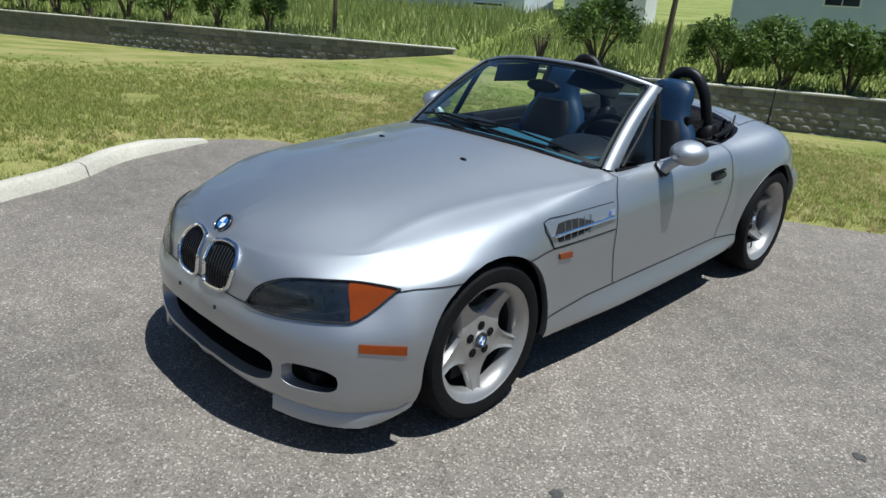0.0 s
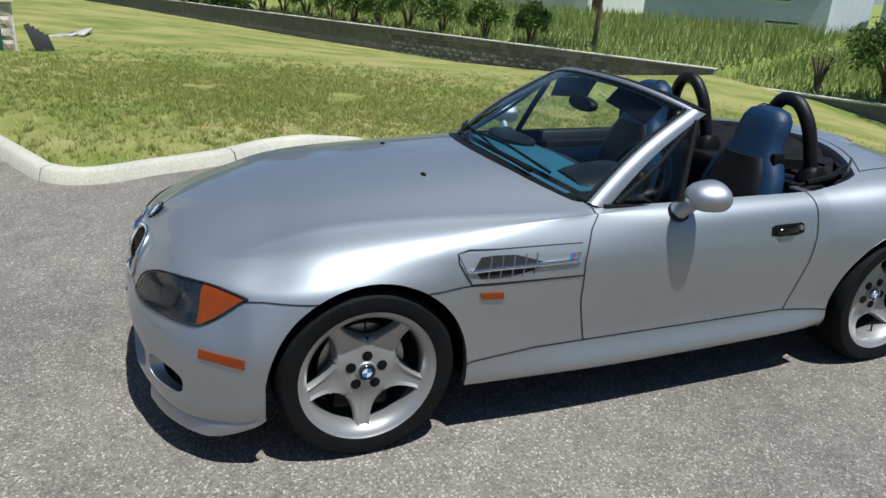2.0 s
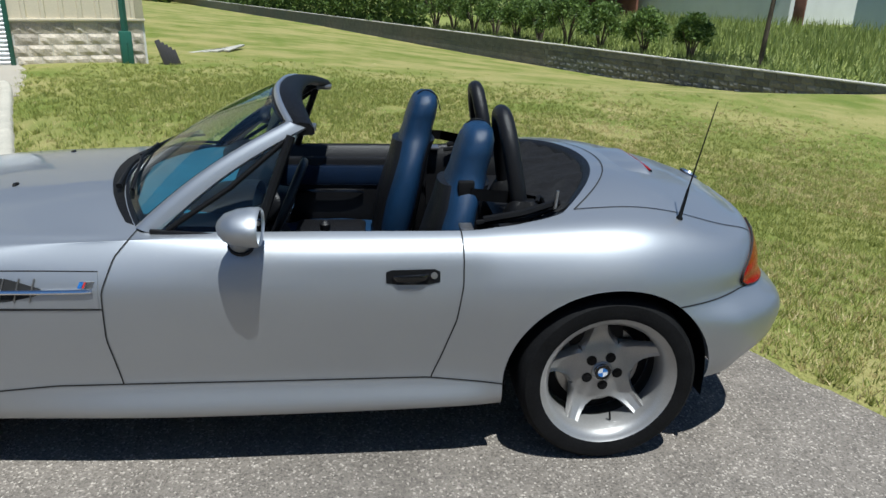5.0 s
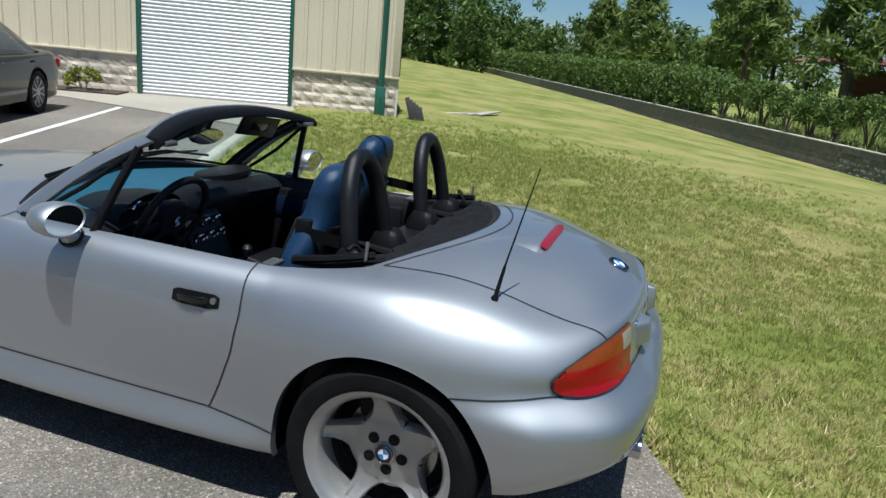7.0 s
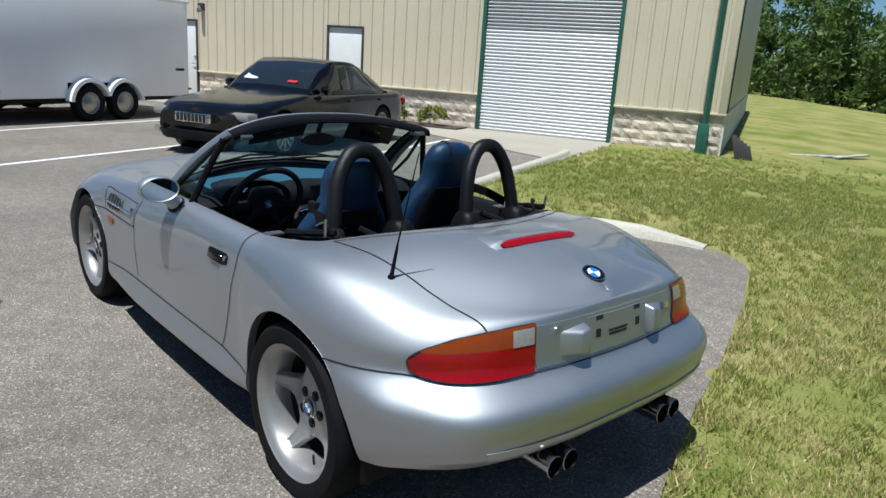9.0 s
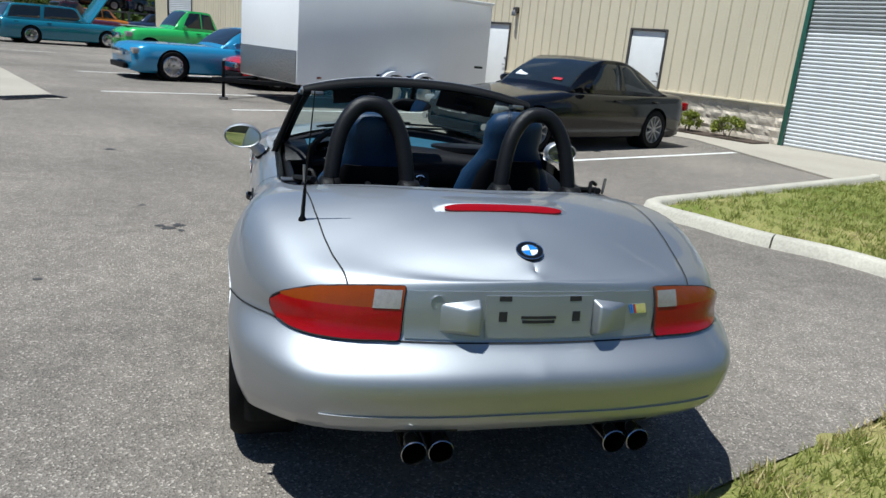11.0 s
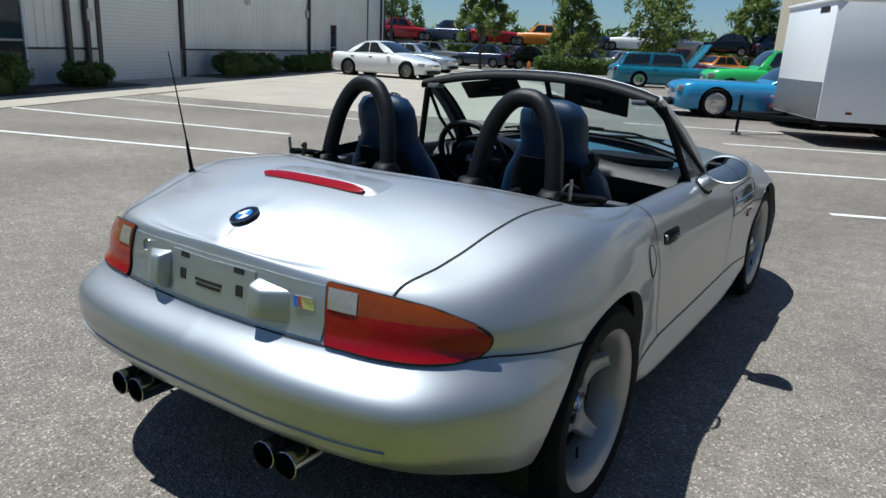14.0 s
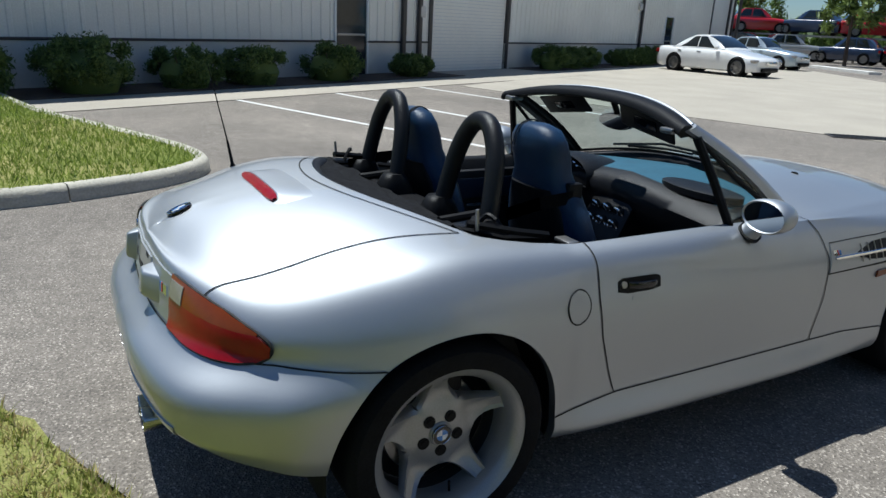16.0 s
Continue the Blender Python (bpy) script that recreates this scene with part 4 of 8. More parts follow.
# side vents, indicators, handles
for s in (1, -1):
    way = "left"
    low = [(-.872, .618), (-.75, .614), (-.6, .611), (-.432, .609)]
    high = [(-.917, .722), (-.75, .722), (-.6, .721), (-.432, .719)]
    v = patch("side_vent", way, low, high, M["paint"], roadster, "silver side vent with black gills and a chrome bar", .004, s, 18, 6, .008)
    part("vent_rim", tube(skin_line(way, [(-.872, .616), (-.917, .722), (-.75, .724), (-.6, .723), (-.432, .721)], .003, s, 3), .0022, 6), M["gap"], v)
    part("vent_rim", tube(skin_line(way, [(-.872, .616), (-.75, .612), (-.6, .609), (-.432, .607)], .003, s, 3), .0022, 6), M["gap"], v)
    patch("vent_opening", way, [(-.862, .668), (-.82, .668), (-.7, .668), (-.60, .669)], [(-.835, .704), (-.78, .706), (-.7, .702), (-.60, .672)], M["gap"], v, "black opening", .006, s, 14, 4, .002)
    patch("vent_opening", way, [(-.842, .634), (-.78, .630), (-.7, .634), (-.62, .650)], [(-.855, .657), (-.80, .658), (-.7, .658), (-.61, .656)], M["gap"], v, "black opening", .006, s, 14, 4, .002)
    part("vent_bar", tube(skin_line(way, [(-.885, .661), (-.75, .663), (-.6, .663), (-.445, .664)], .012, s, 5), [.003] + [.007] * 14 + [.004], 8), M["chrome"], v, "chrome bar")
    for k in range(5):
        y = -.815 + k * .045
        part("gill", tube([on_skin(way, y + .018 * t, .632 + .07 * t, .008, s)[0] for t in (0, .35, .7, 1)], .0026, 6), M["steel"], v)
    pl = patch("vent_badge", way, [(-.492, .672), (-.448, .672)], [(-.484, .692), (-.440, .692)], M["chrome"], v, "small chrome badge with coloured stripes", .007, s, 4, 2, .003)
    for k, mt in enumerate(("badge_blue", "badge_blue", "badge_red")):
        patch("badge_stripe", way, [(-.491 + k * .007, .673), (-.486 + k * .007, .673)], [(-.483 + k * .007, .691), (-.478 + k * .007, .691)], M[mt], pl, "", .0085, s, 2, 2, .001)
    patch("side_indicator", way, [(-.832, .560), (-.748, .552)], [(-.838, .584), (-.752, .577)], M["orange"], roadster, "small amber side indicator", .008, s, 8, 3)
    hd = patch("handle_recess", way, [(.462, .680), (.50, .674), (.60, .674), (.638, .682)], [(.462, .714), (.48, .721), (.62, .723), (.638, .715)], M["black"], roadster, "black door handle with a key lock", .003, s, 12, 5)
    grip = [on_skin(way, y, z, l, s)[0] for y, z, l in ((.488, .692, .004), (.50, .695, .016), (.54, .697, .022), (.58, .699, .020), (.598, .700, .006))]
    part("grip", tube(smooth_path(grip, 4), .012, 10, flat=.45, normal=(1, 0, 0)), M["black_gloss"], hd)
    p, n = on_skin(way, .618, .703, .004, s)
    part("key_lock", lathe([(.011, -.003), (.011, .004), (.004, .005), (0, .004)], 16, "z", m=frame_at(p, n.orthogonal(), n.cross(n.orthogonal()))), M["steel"], hd)
    patch("handle_scoop", way, [(.505, .650), (.54, .645), (.58, .650)], [(.505, .664), (.54, .663), (.58, .664)], M["paint"], hd, "", .0015, s, 8, 3, .001)

# filler flap on the right wing
flap = patch("filler_flap", "left", [(.790 - .046, .66), (.80 - .035, .625), (.80, .612), (.80 + .035, .625), (.80 + .046, .66)], [(.790 - .046, .665), (.80 - .035, .70), (.80, .713), (.80 + .035, .70), (.80 + .046, .665)], M["paint"], roadster, "oval fuel filler flap", .0022, -1, 14, 8, .002)
part("flap_joint", tube(skin_line("left", [(.80 + .048 * math.cos(a), .6625 + .052 * math.sin(a)) for a in np.linspace(0, 2 * math.pi, 16, endpoint=False)], .0015, -1, 3, True), .0024, 6, closed=True), M["gap"], flap)

# tail: lamps, plate panel, third lamp, badge, pipes
for s in (1, -1):
    low = [(-.612, .616), (-.50, .611), (-.38, .609), (-.31, .611), (-.258, .620), (-.232, .640)]
    mid = [(-.612, .706), (-.50, .700), (-.38, .694), (-.31, .690), (-.265, .689), (-.228, .666)]
    high = [(-.612, .762), (-.50, .752), (-.38, .733), (-.31, .712), (-.26, .692), (-.228, .668)]
    tl = patch("tail_lamp", "tail", low, mid, M["red"], roadster, "red and amber tail lamp", .010, s, 24, 6, .02)
    patch("amber_lens", "tail", mid[:5], high[:4] + [(-.263, .6935)], M["orange"], tl, "amber upper lens", .010, s, 24, 6, .02)
    patch("reverse_lens", "tail", [(-.606, .704), (-.535, .701)], [(-.606, .752), (-.535, .747)], M["clear_lens"], tl, "clear reversing lens", .0125, s, 6, 5, .004)
    part("lamp_seal", tube(skin_line("tail", [(-.612, .640), (-.612, .622), (-.606, .6162), (-.585, .615)] + low[1:] + high[:0:-1] + [(-.585, .7595), (-.606, .7605), (-.612, .754), (-.612, .735)], .006, s, 4, True), .004, 6, closed=True), M["gap"], tl)
panel = patch("tail_panel", "rear", [(-.375, .622), (-.2, .622), (0, .622), (.2, .622), (.375, .622)], [(-.385, .752), (-.2, .758), (0, .760), (.2, .758), (.385, .752)], M["paint"], roadster, "flat silver panel for the plate", .004, 1, 24, 6)
patch("plate_bracket", "rear", [(-.165, .628), (.155, .628)], [(-.165, .748), (.155, .748)], M["paint"], panel, "bare plate mount with slots", .008, 1, 12, 4, .004)
for x, z, w, h in ((.10, .74, .018, .007), (-.11, .74, .018, .007), (.105, .69, .012, .014), (-.115, .69, .012, .014), (0, .688, .052, .004), (0, .676, .048, .004)):
    patch("slot", "rear", [(x - w, z - h), (x + w, z - h)], [(x - w, z + h), (x + w, z + h)], M["gap"], panel, "", .0092, 1, 3, 2, .001)
patch("bumper_lip", "rear", [(-.58, .385), (-.35, .378), (0, .376), (.35, .378), (.58, .385)], [(-.60, .425), (-.35, .428), (0, .430), (.35, .428), (.60, .425)], M["paint"], roadster, "raised lower lip of the bumper", .0045, 1, 36, 4, .006)
for s in (1, -1):
    bm = bmesh.new()
    xi, xo = s * .168, s * .285
    base = [(xi, .628), (xo, .642), (xo, .722), (xi, .738)]
    out = [(xi + s * .006, .640), (xi + s * .045, .648), (xi + s * .045, .716), (xi + s * .006, .724)]
    a = [bm.verts.new(on_skin("rear", x, z, .002)[0]) for x, z in base]
    b = [bm.verts.new(on_skin("rear", x, z, .040)[0]) for x, z in out]
    bm.faces.new(b)
    for k in range(4):
        bm.faces.new((a[k], a[(k + 1) % 4], b[(k + 1) % 4], b[k]))
    bmesh.ops.bevel(bm, geom=list(bm.edges), offset=.008, segments=2, profile=.5, affect="EDGES")
    part("plate_lamp_housing", bm, M["paint"], panel, "silver housing beside the plate", sharp=60)
p, n = on_skin("rear", .29, .727, .003)
part("boot_lock", lathe([(.018, -.004), (.018, .003), (.013, .005), (.011, .002), (0, .003)], 20, "z", m=frame_at(p, (1, 0, 0), UP)), M["chrome"], panel)
bd = patch("tail_badge", "rear", [(-.352, .690), (-.300, .690)], [(-.344, .718), (-.292, .718)], M["chrome"], panel, "chrome badge with coloured stripes", .006, 1, 4, 2, .003)
for k, mt in enumerate(("badge_red", "badge_blue", "badge_blue")):
    patch("badge_stripe", "rear", [(-.316 + k * .008, .691), (-.310 + k * .008, .691)], [(-.308 + k * .008, .717), (-.302 + k * .008, .717)], M[mt], bd, "", .0075, 1, 2, 2, .001)
badge_on("boot_badge", "top", 0, 1.80, .041, roadster)
# a raised ridge carries the third brake lamp
bm = bmesh.new()
rows = []
for y, h in ((1.40, .0), (1.46, .006), (1.515, .016), (1.527, .017), (1.534, .010), (1.56, -.001)):
    row = []
    for k in range(21):
        x = -.235 + .47 * k / 20
        e = max(0.0, 1 - abs(x / .235) ** 6)
        row.append(bm.verts.new(on_skin("top", x, y, h * e - (.002 if h * e < .001 else 0))[0]))
    rows.append(row)
for a, b in zip(rows, rows[1:]):
    for k in range(20):
        bm.faces.new((a[k], a[k + 1], b[k + 1], b[k]))
ridge = part("lamp_ridge", bm, M["paint"], roadster)
bm = bmesh.new()
rows = []
for t, dy, dz in ((0, 0, .0), (.12, .004, .003), (.5, .006, .003), (.88, .006, .002), (1, 0, -.004)):
    row = []
    for k in range(25):
        x = -.198 + .396 * k / 24
        e = max(0.0, 1 - abs(x / .199) ** 8)
        top, low = on_skin("top", x, 1.527, .014)[0], on_skin("top", x, 1.560, .0)[0]
        mid_p = top.lerp(low, .45)
        p = mid_p + (top.lerp(low, t) - mid_p) * (.25 + .75 * e)
        row.append(bm.verts.new(p + Vector((0, dy, dz))))
    rows.append(row)
for a, b in zip(rows, rows[1:]):
    for k in range(24):
        bm.faces.new((a[k], a[k + 1], b[k + 1], b[k]))
part("third_brake_lamp", bm, M["red"], roadster, "slim red third brake lamp facing the rear")
for s in (1, -1):
    for x in (.265, .342):
        pipe = part("exhaust_pipe", lathe([(.030, 1.55), (.034, 1.70), (.036, 1.97), (.0365, 1.988), (.0347, 1.99), (.0335, 1.95), (.031, 1.75), (0, 1.75)], 28, "y", m=Matrix.Translation((s * x, 0, .316))), M["pipe"], roadster, "polished round tailpipe")
    part("silencer", lathe([(0, 1.35), (.09, 1.37), (.10, 1.42), (.10, 1.62), (.07, 1.70), (0, 1.70)], 20, "y", m=Matrix.Translation((s * .30, 0, .30))), M["steel"], roadster)
    patch("pipe_cutout", "rear", [(s * .21 - .0, .352), (s * .395, .352)], [(s * .215, .375), (s * .39, .372)], M["gap"], roadster, "", .0012, 1, 8, 2, .001)

# aerial
p0, n0 = on_skin("top", .632, 1.49, 0)
aer = part("aerial", lathe([(.012, -.002), (.012, .004), (.007, .012), (.005, .10), (.003, .115)], 12, "z", m=frame_at(p0, (.115, 0, .004), Vector((-.004, .02, .115)).cross(Vector((.115, 0, .004))))), M["black"], roadster, "thin black whip aerial")
part("whip", tube([p0, p0 + Vector((-.004, .02, .115)), p0 + Vector((-.018, .082, .405))], [.0045, .003, .0016], 8), M["black"], aer)

# door mirrors
for s in (1, -1):
    head = bmesh.new()
    rings = []
    for y, rx, rz, dx in ((-.062, .004, .004, .0), (-.055, .030, .022, .0), (-.035, .058, .042, .0), (.0, .080, .054, .0), (.035, .088, .058, .0), (.062, .088, .058, .0), (.070, .083, .053, .0), (.064, .078, .049, .0)):
        rings.append([head.verts.new((s * (.838 + rx * math.cos(t) + dx), y + .015, .888 + rz * math.sin(t))) for t in np.linspace(0, 2 * math.pi, 28, endpoint=False)])
    for a, b in zip(rings, rings[1:]):
        for k in range(28):
            head.faces.new((a[k], a[(k + 1) % 28], b[(k + 1) % 28], b[k]))
    mh = part("door_mirror", head, M["paint"], roadster, "silver oval door mirror", sharp=50)
    gl = bmesh.new()
    gl.faces.new([gl.verts.new((s * (.838 + .078 * math.cos(t)), .080, .888 + .049 * math.sin(t))) for t in np.linspace(0, 2 * math.pi, 28, endpoint=False)])
    part("mirror_glass", gl, M["mirror"], mh, "mirror glass", smooth=False)
    foot = tube(smooth_path([(s * .742, .005, .800), (s * .768, .010, .822), (s * .800, .016, .848), (s * .815, .02, .866)], 4), [.040, .036, .032, .030, .028, .027, .026, .026, .026, .026, .026, .026, .026], 14)
    part("mirror_foot", foot, M["paint"], mh)
    part("mirror_gasket", tube(smooth_path([(s * .738, .005, .796), (s * .746, .006, .805)], 2), .043, 14), M["gap"], mh)

# windscreen
def screen_point(u, v):
    a = abs(u)
    base = Vector((.640 * u, cockpit_front(.65 * u) + .012, .903 - .075 * a ** 2.2))
    top = Vector((.548 * u, .055 + .10 * a ** 2.4, 1.208 - .062 * a ** 2.4))
    p = base.lerp(top, v)
    return p + Vector((0, -.020, .014)) * math.sin(math.pi * v)


def screen_mesh(off):
    vs, fs = [], []
    for j in range(13):
        for i in range(33):
            vs.append(screen_point(-1 + 2 * i / 32, j / 12) + Vector((0, .5, -.8)) * off)
    for j in range(12):
        for i in range(32):
            fs.append((j * 33 + i, j * 33 + i + 1, (j + 1) * 33 + i + 1, (j + 1) * 33 + i))
    return vs, fs


sv, sf = screen_mesh(0)
ws = link_mesh("windscreen", sv, sf, M["windscreen"], roadster, "raked green-tinted windscreen in a silver frame", sharp=80)
ws.visible_shadow = False
fr_path = [screen_point(-1.015, v) for v in np.linspace(-.02, .93, 12)] + [screen_point(u, 1.0 + .015 * (1 - abs(u) ** 4)) for u in np.linspace(-.985, .985, 25)] + [screen_point(1.015, v) for v in np.linspace(.93, -.02, 12)]
part("screen_frame", tube([screen_point(u, 1.0 + .015 * (1 - abs(u) ** 4)) for u in np.linspace(-1.0, 1.0, 27)], .0125, 10, flat=.9), M["paint"], ws, "silver windscreen frame")
for s in (1, -1):
    bm = bmesh.new()
    rings = []
    for v in np.linspace(-.03, 1.0, 16):
        p = screen_point(s * 1.0, v)
        w = 1.0 - .25 * max(0.0, v)
        rings.append([bm.verts.new(p + Vector((s * dx, dy * w, dz))) for dx, dy, dz in ((-.012, -.006, .008), (.006, -.006, .012), (.020, .006, .008), (.027, .030, .000), (.027, .066, -.006), (.015, .072, -.012), (-.012, .02, -.01))])
    for r0, r1 in zip(rings, rings[1:]):
        for k in range(7):
            bm.faces.new((r0[k], r0[(k + 1) % 7], r1[(k + 1) % 7], r1[k]))
    bm.faces.new(rings[0])
    bm.faces.new(rings[-1][::-1])
    part("pillar", bm, M["paint"], ws, "flat silver windscreen pillar", sharp=50)
# black printed border behind the edge of the glass
for u0, u1, v0, v1 in ((-1, -.945, 0, 1), (.945, 1, 0, 1), (-.945, .945, .965, 1), (-.945, .945, 0, .04)):
    vs = [screen_point(u0 + (u1 - u0) * i / 24, v0 + (v1 - v0) * j / 10) + Vector((0, .5, -.8)) * .005 for j in range(11) for i in range(25)]
    link_mesh("glass_border", vs, [(j * 25 + i, j * 25 + i + 1, (j + 1) * 25 + i + 1, (j + 1) * 25 + i) for j in range(10) for i in range(24)], M["black"], ws)
part("screen_seal", tube([p + Vector((-.020 * (1 if p.x > 0 else -1) * (abs(p.x) > .5), -.006, -.012 if abs(p.x) < .53 else .0)) for p in fr_path], .014, 8), M["black"], ws)
hd_rows = [[screen_point(u, 1.0) + Vector((0, dy * (1 - .25 * abs(u) ** 4), dz)) for dy, dz in ((.008, .006), (.035, .014), (.075, .010), (.098, -.006), (.100, -.022), (.085, -.030), (.03, -.026), (.005, -.012))] for u in np.linspace(-1.03, 1.03, 33)]
bm = bmesh.new()
vs = [[bm.verts.new(p) for p in r] for r in hd_rows]
for r0, r1 in zip(vs, vs[1:]):
    for k in range(8):
        bm.faces.new((r0[k], r0[(k + 1) % 8], r1[(k + 1) % 8], r1[k]))
bm.faces.new(vs[0])
bm.faces.new(vs[-1][::-1])
part("header_trim", bm, M["black"], ws, "black padded trim behind the header", sharp=60)
for s in (1, -1):
    part("pillar_trim", tube([screen_point(s * .99, v) + Vector((s * -.012, .038, .0)) for v in np.linspace(.02, 1.0, 10)], .017, 8), M["black"], ws)
    part("header_latch", box(s * .50 - .03, s * .50 + .03, .17, .235, 1.118, 1.138, .006), M["steel"], ws, "bright latch at the corner of the header")
    vis = box(-.15, .15, -.006, .006, -.10, 0, .006)
    vo = part("sun_visor", vis, M["black_leather"], ws, "dark folded sun visor")
    vo.matrix_basis = Matrix.Translation((s * .27, .115, 1.165)) @ Matrix.Rotation(radians(8 * s), 4, "Y") @ Matrix.Rotation(radians(-42 if s > 0 else -24), 4, "X")
    part("visor_mirror", box(-.06, .06, .007, .009, -.07, -.03, .003), M["black_gloss"], vo)
rv = part("cabin_mirror", lathe([(0, -.012), (.9, -.012), (1.0, -.004), (1.0, .006), (.95, .010), (0, .010)], 28, "y", m=Matrix.Translation((0, .005, 1.085)) @ Matrix.Rotation(radians(-8), 4, "X") @ Matrix.Diagonal((.105, 1.6, .034, 1))), M["black"], roadster, "oval cabin mirror")
part("mirror_face", lathe([(0, .0), (.93, .0)], 28, "y", m=Matrix.Translation((0, .0225, 1.083)) @ Matrix.Rotation(radians(-8), 4, "X") @ Matrix.Diagonal((.105, 1, .034, 1))), M["mirror"], rv)
part("mirror_stem", tube(smooth_path([(0, .0, 1.10), (0, .02, 1.14), (0, .055, 1.195)], 4), .013, 8), M["black"], rv)
# front quarter panes
for s in (1, -1):
    pts = [(.672, -.275, .822), (.575, .098, 1.100), (.578, .150, 1.105), (.690, .040, .806), (.688, -.05, .81)]
    q = link_mesh("quarter_pane", [(s * x, y, z) for x, y, z in pts], [(0, 1, 2, 3, 4)], M["windscreen"], roadster, "fixed triangular side pane", smooth=False)
    q.visible_shadow = False
    part("pane_bar", tube([(s * .578, .158, 1.112), (s * .635, .100, .96), (s * .690, .045, .80)], .016, 8), M["black"], q, "black upright bar behind the pane")
    part("pane_seal", tube([(s * .672, -.235, .825), (s * .632, -.035, .955), (s * .583, .135, 1.095)], .009, 8), M["black"], q)
    part("belt_seal", tube([(s * x, y, z) for x, y, z in ((.672, -.29, .818), (.690, -.05, .806), (.694, .2, .806), (.694, .5, .806), (.690, .70, .808))], .010, 8), M["black"], roadster, "black seal along the top of the door")
# wipers and cowl
patch("cowl", "top", [(x, cockpit_front(x) - .055 + .03 * (abs(x) / .6) ** 2) for x in np.linspace(-.60, .60, 13)], [(x, cockpit_front(x) - .004) for x in np.linspace(-.62, .62, 13)], M["black"], roadster, "black cowl under the windscreen", .004, 1, 30, 4)
for x0, x1 in ((.40, -.08), (-.06, -.50)):
    arm = part("wiper", tube(smooth_path([(x0, cockpit_front(x0) - .02, .895), ((x0 + x1) / 2, cockpit_front((x0 + x1) / 2) + .005, .915), (x1 + .06, cockpit_front(x1) + .035, .925)], 4), [.010, .009, .008, .007, .006, .006, .005, .005, .005], 8), M["black"], roadster, "black wiper arm and blade")
    part("blade", tube([screen_point((x0 + .05) / .64, .05) + Vector((0, -.012, .010)), screen_point(((x0 + x1) / 2) / .64, .09) + Vector((0, -.012, .012)), screen_point((x1 - .02) / .64, .075) + Vector((0, -.012, .012))], .006, 6), M["black"], arm)

# ---- cabin of the roadster ----
def cabin_ring():
    pts = [(x, cockpit_front(x)) for x in np.linspace(-.655, .655, 17)]
    pts += [(opening_half(y), y) for y in np.linspace(-.30, 1.05, 22)]
    pts += [(x, cockpit_rear(x)) for x in np.linspace(.60, -.60, 19)]
    pts += [(-opening_half(y), y) for y in np.linspace(1.05, -.30, 22)]
    return pts


def tub():
    ring = cabin_ring()
    verts, faces = [], []
    n = len(ring)
    for x, y in ring:
        z = on_skin("top", x * 1.0, y)[0].z
        cx, cy = x * .0, .3
        d = Vector((x - cx, y - cy, 0)).normalized()
        verts += [(x + d.x * .004, y + d.y * .004, z - .001), (x - d.x * .012, y - d.y * .012, z - .003), (x - d.x * .030, y - d.y * .030, z - .016), (x - d.x * .05, y - d.y * .05, z - .12), (x - d.x * .06, y - d.y * .06, .30)]
    for k in range(n):
        a, b = 5 * k, 5 * ((k + 1) % n)
        faces += [(a + j, b + j, b + j + 1, a + j + 1) for j in range(4)]
    faces.append(tuple(5 * k + 4 for k in range(n)))
    return link_mesh("cabin_tub", verts, faces, M["black_leather"], roadster, "black cabin lining and carpet", sharp=45)


tub()
part("floor_block", box(-.62, .62, -.30, 1.05, .24, .33, .01), M["cloth"], roadster)
part("rear_shelf", box(-.62, .62, .86, 1.12, .60, .80, .03), M["black_leather"], roadster, "padded black shelf behind the seats")


def loft(rings, closed_ends=True):
    bm = bmesh.new()
    vs = [[bm.verts.new(p) for p in r] for r in rings]
    n = len(vs[0])
    for a, b in zip(vs, vs[1:]):
        for k in range(n):
            bm.faces.new((a[k], a[(k + 1) % n], b[(k + 1) % n], b[k]))
    if closed_ends:
        bm.faces.new(vs[0][::-1])
        bm.faces.new(vs[-1])
    return bm


def oval(cx, cy, cz, rx, ry, power=2.6, n=24, tilt=0.0):
    out = []
    for t in np.linspace(0, 2 * math.pi, n, endpoint=False):
        c, s = math.cos(t), math.sin(t)
        x = math.copysign(abs(c) ** (2 / power), c) * rx
        y = math.copysign(abs(s) ** (2 / power), s) * ry
        out.append((cx + x, cy + y, cz + y * tilt))
    return out


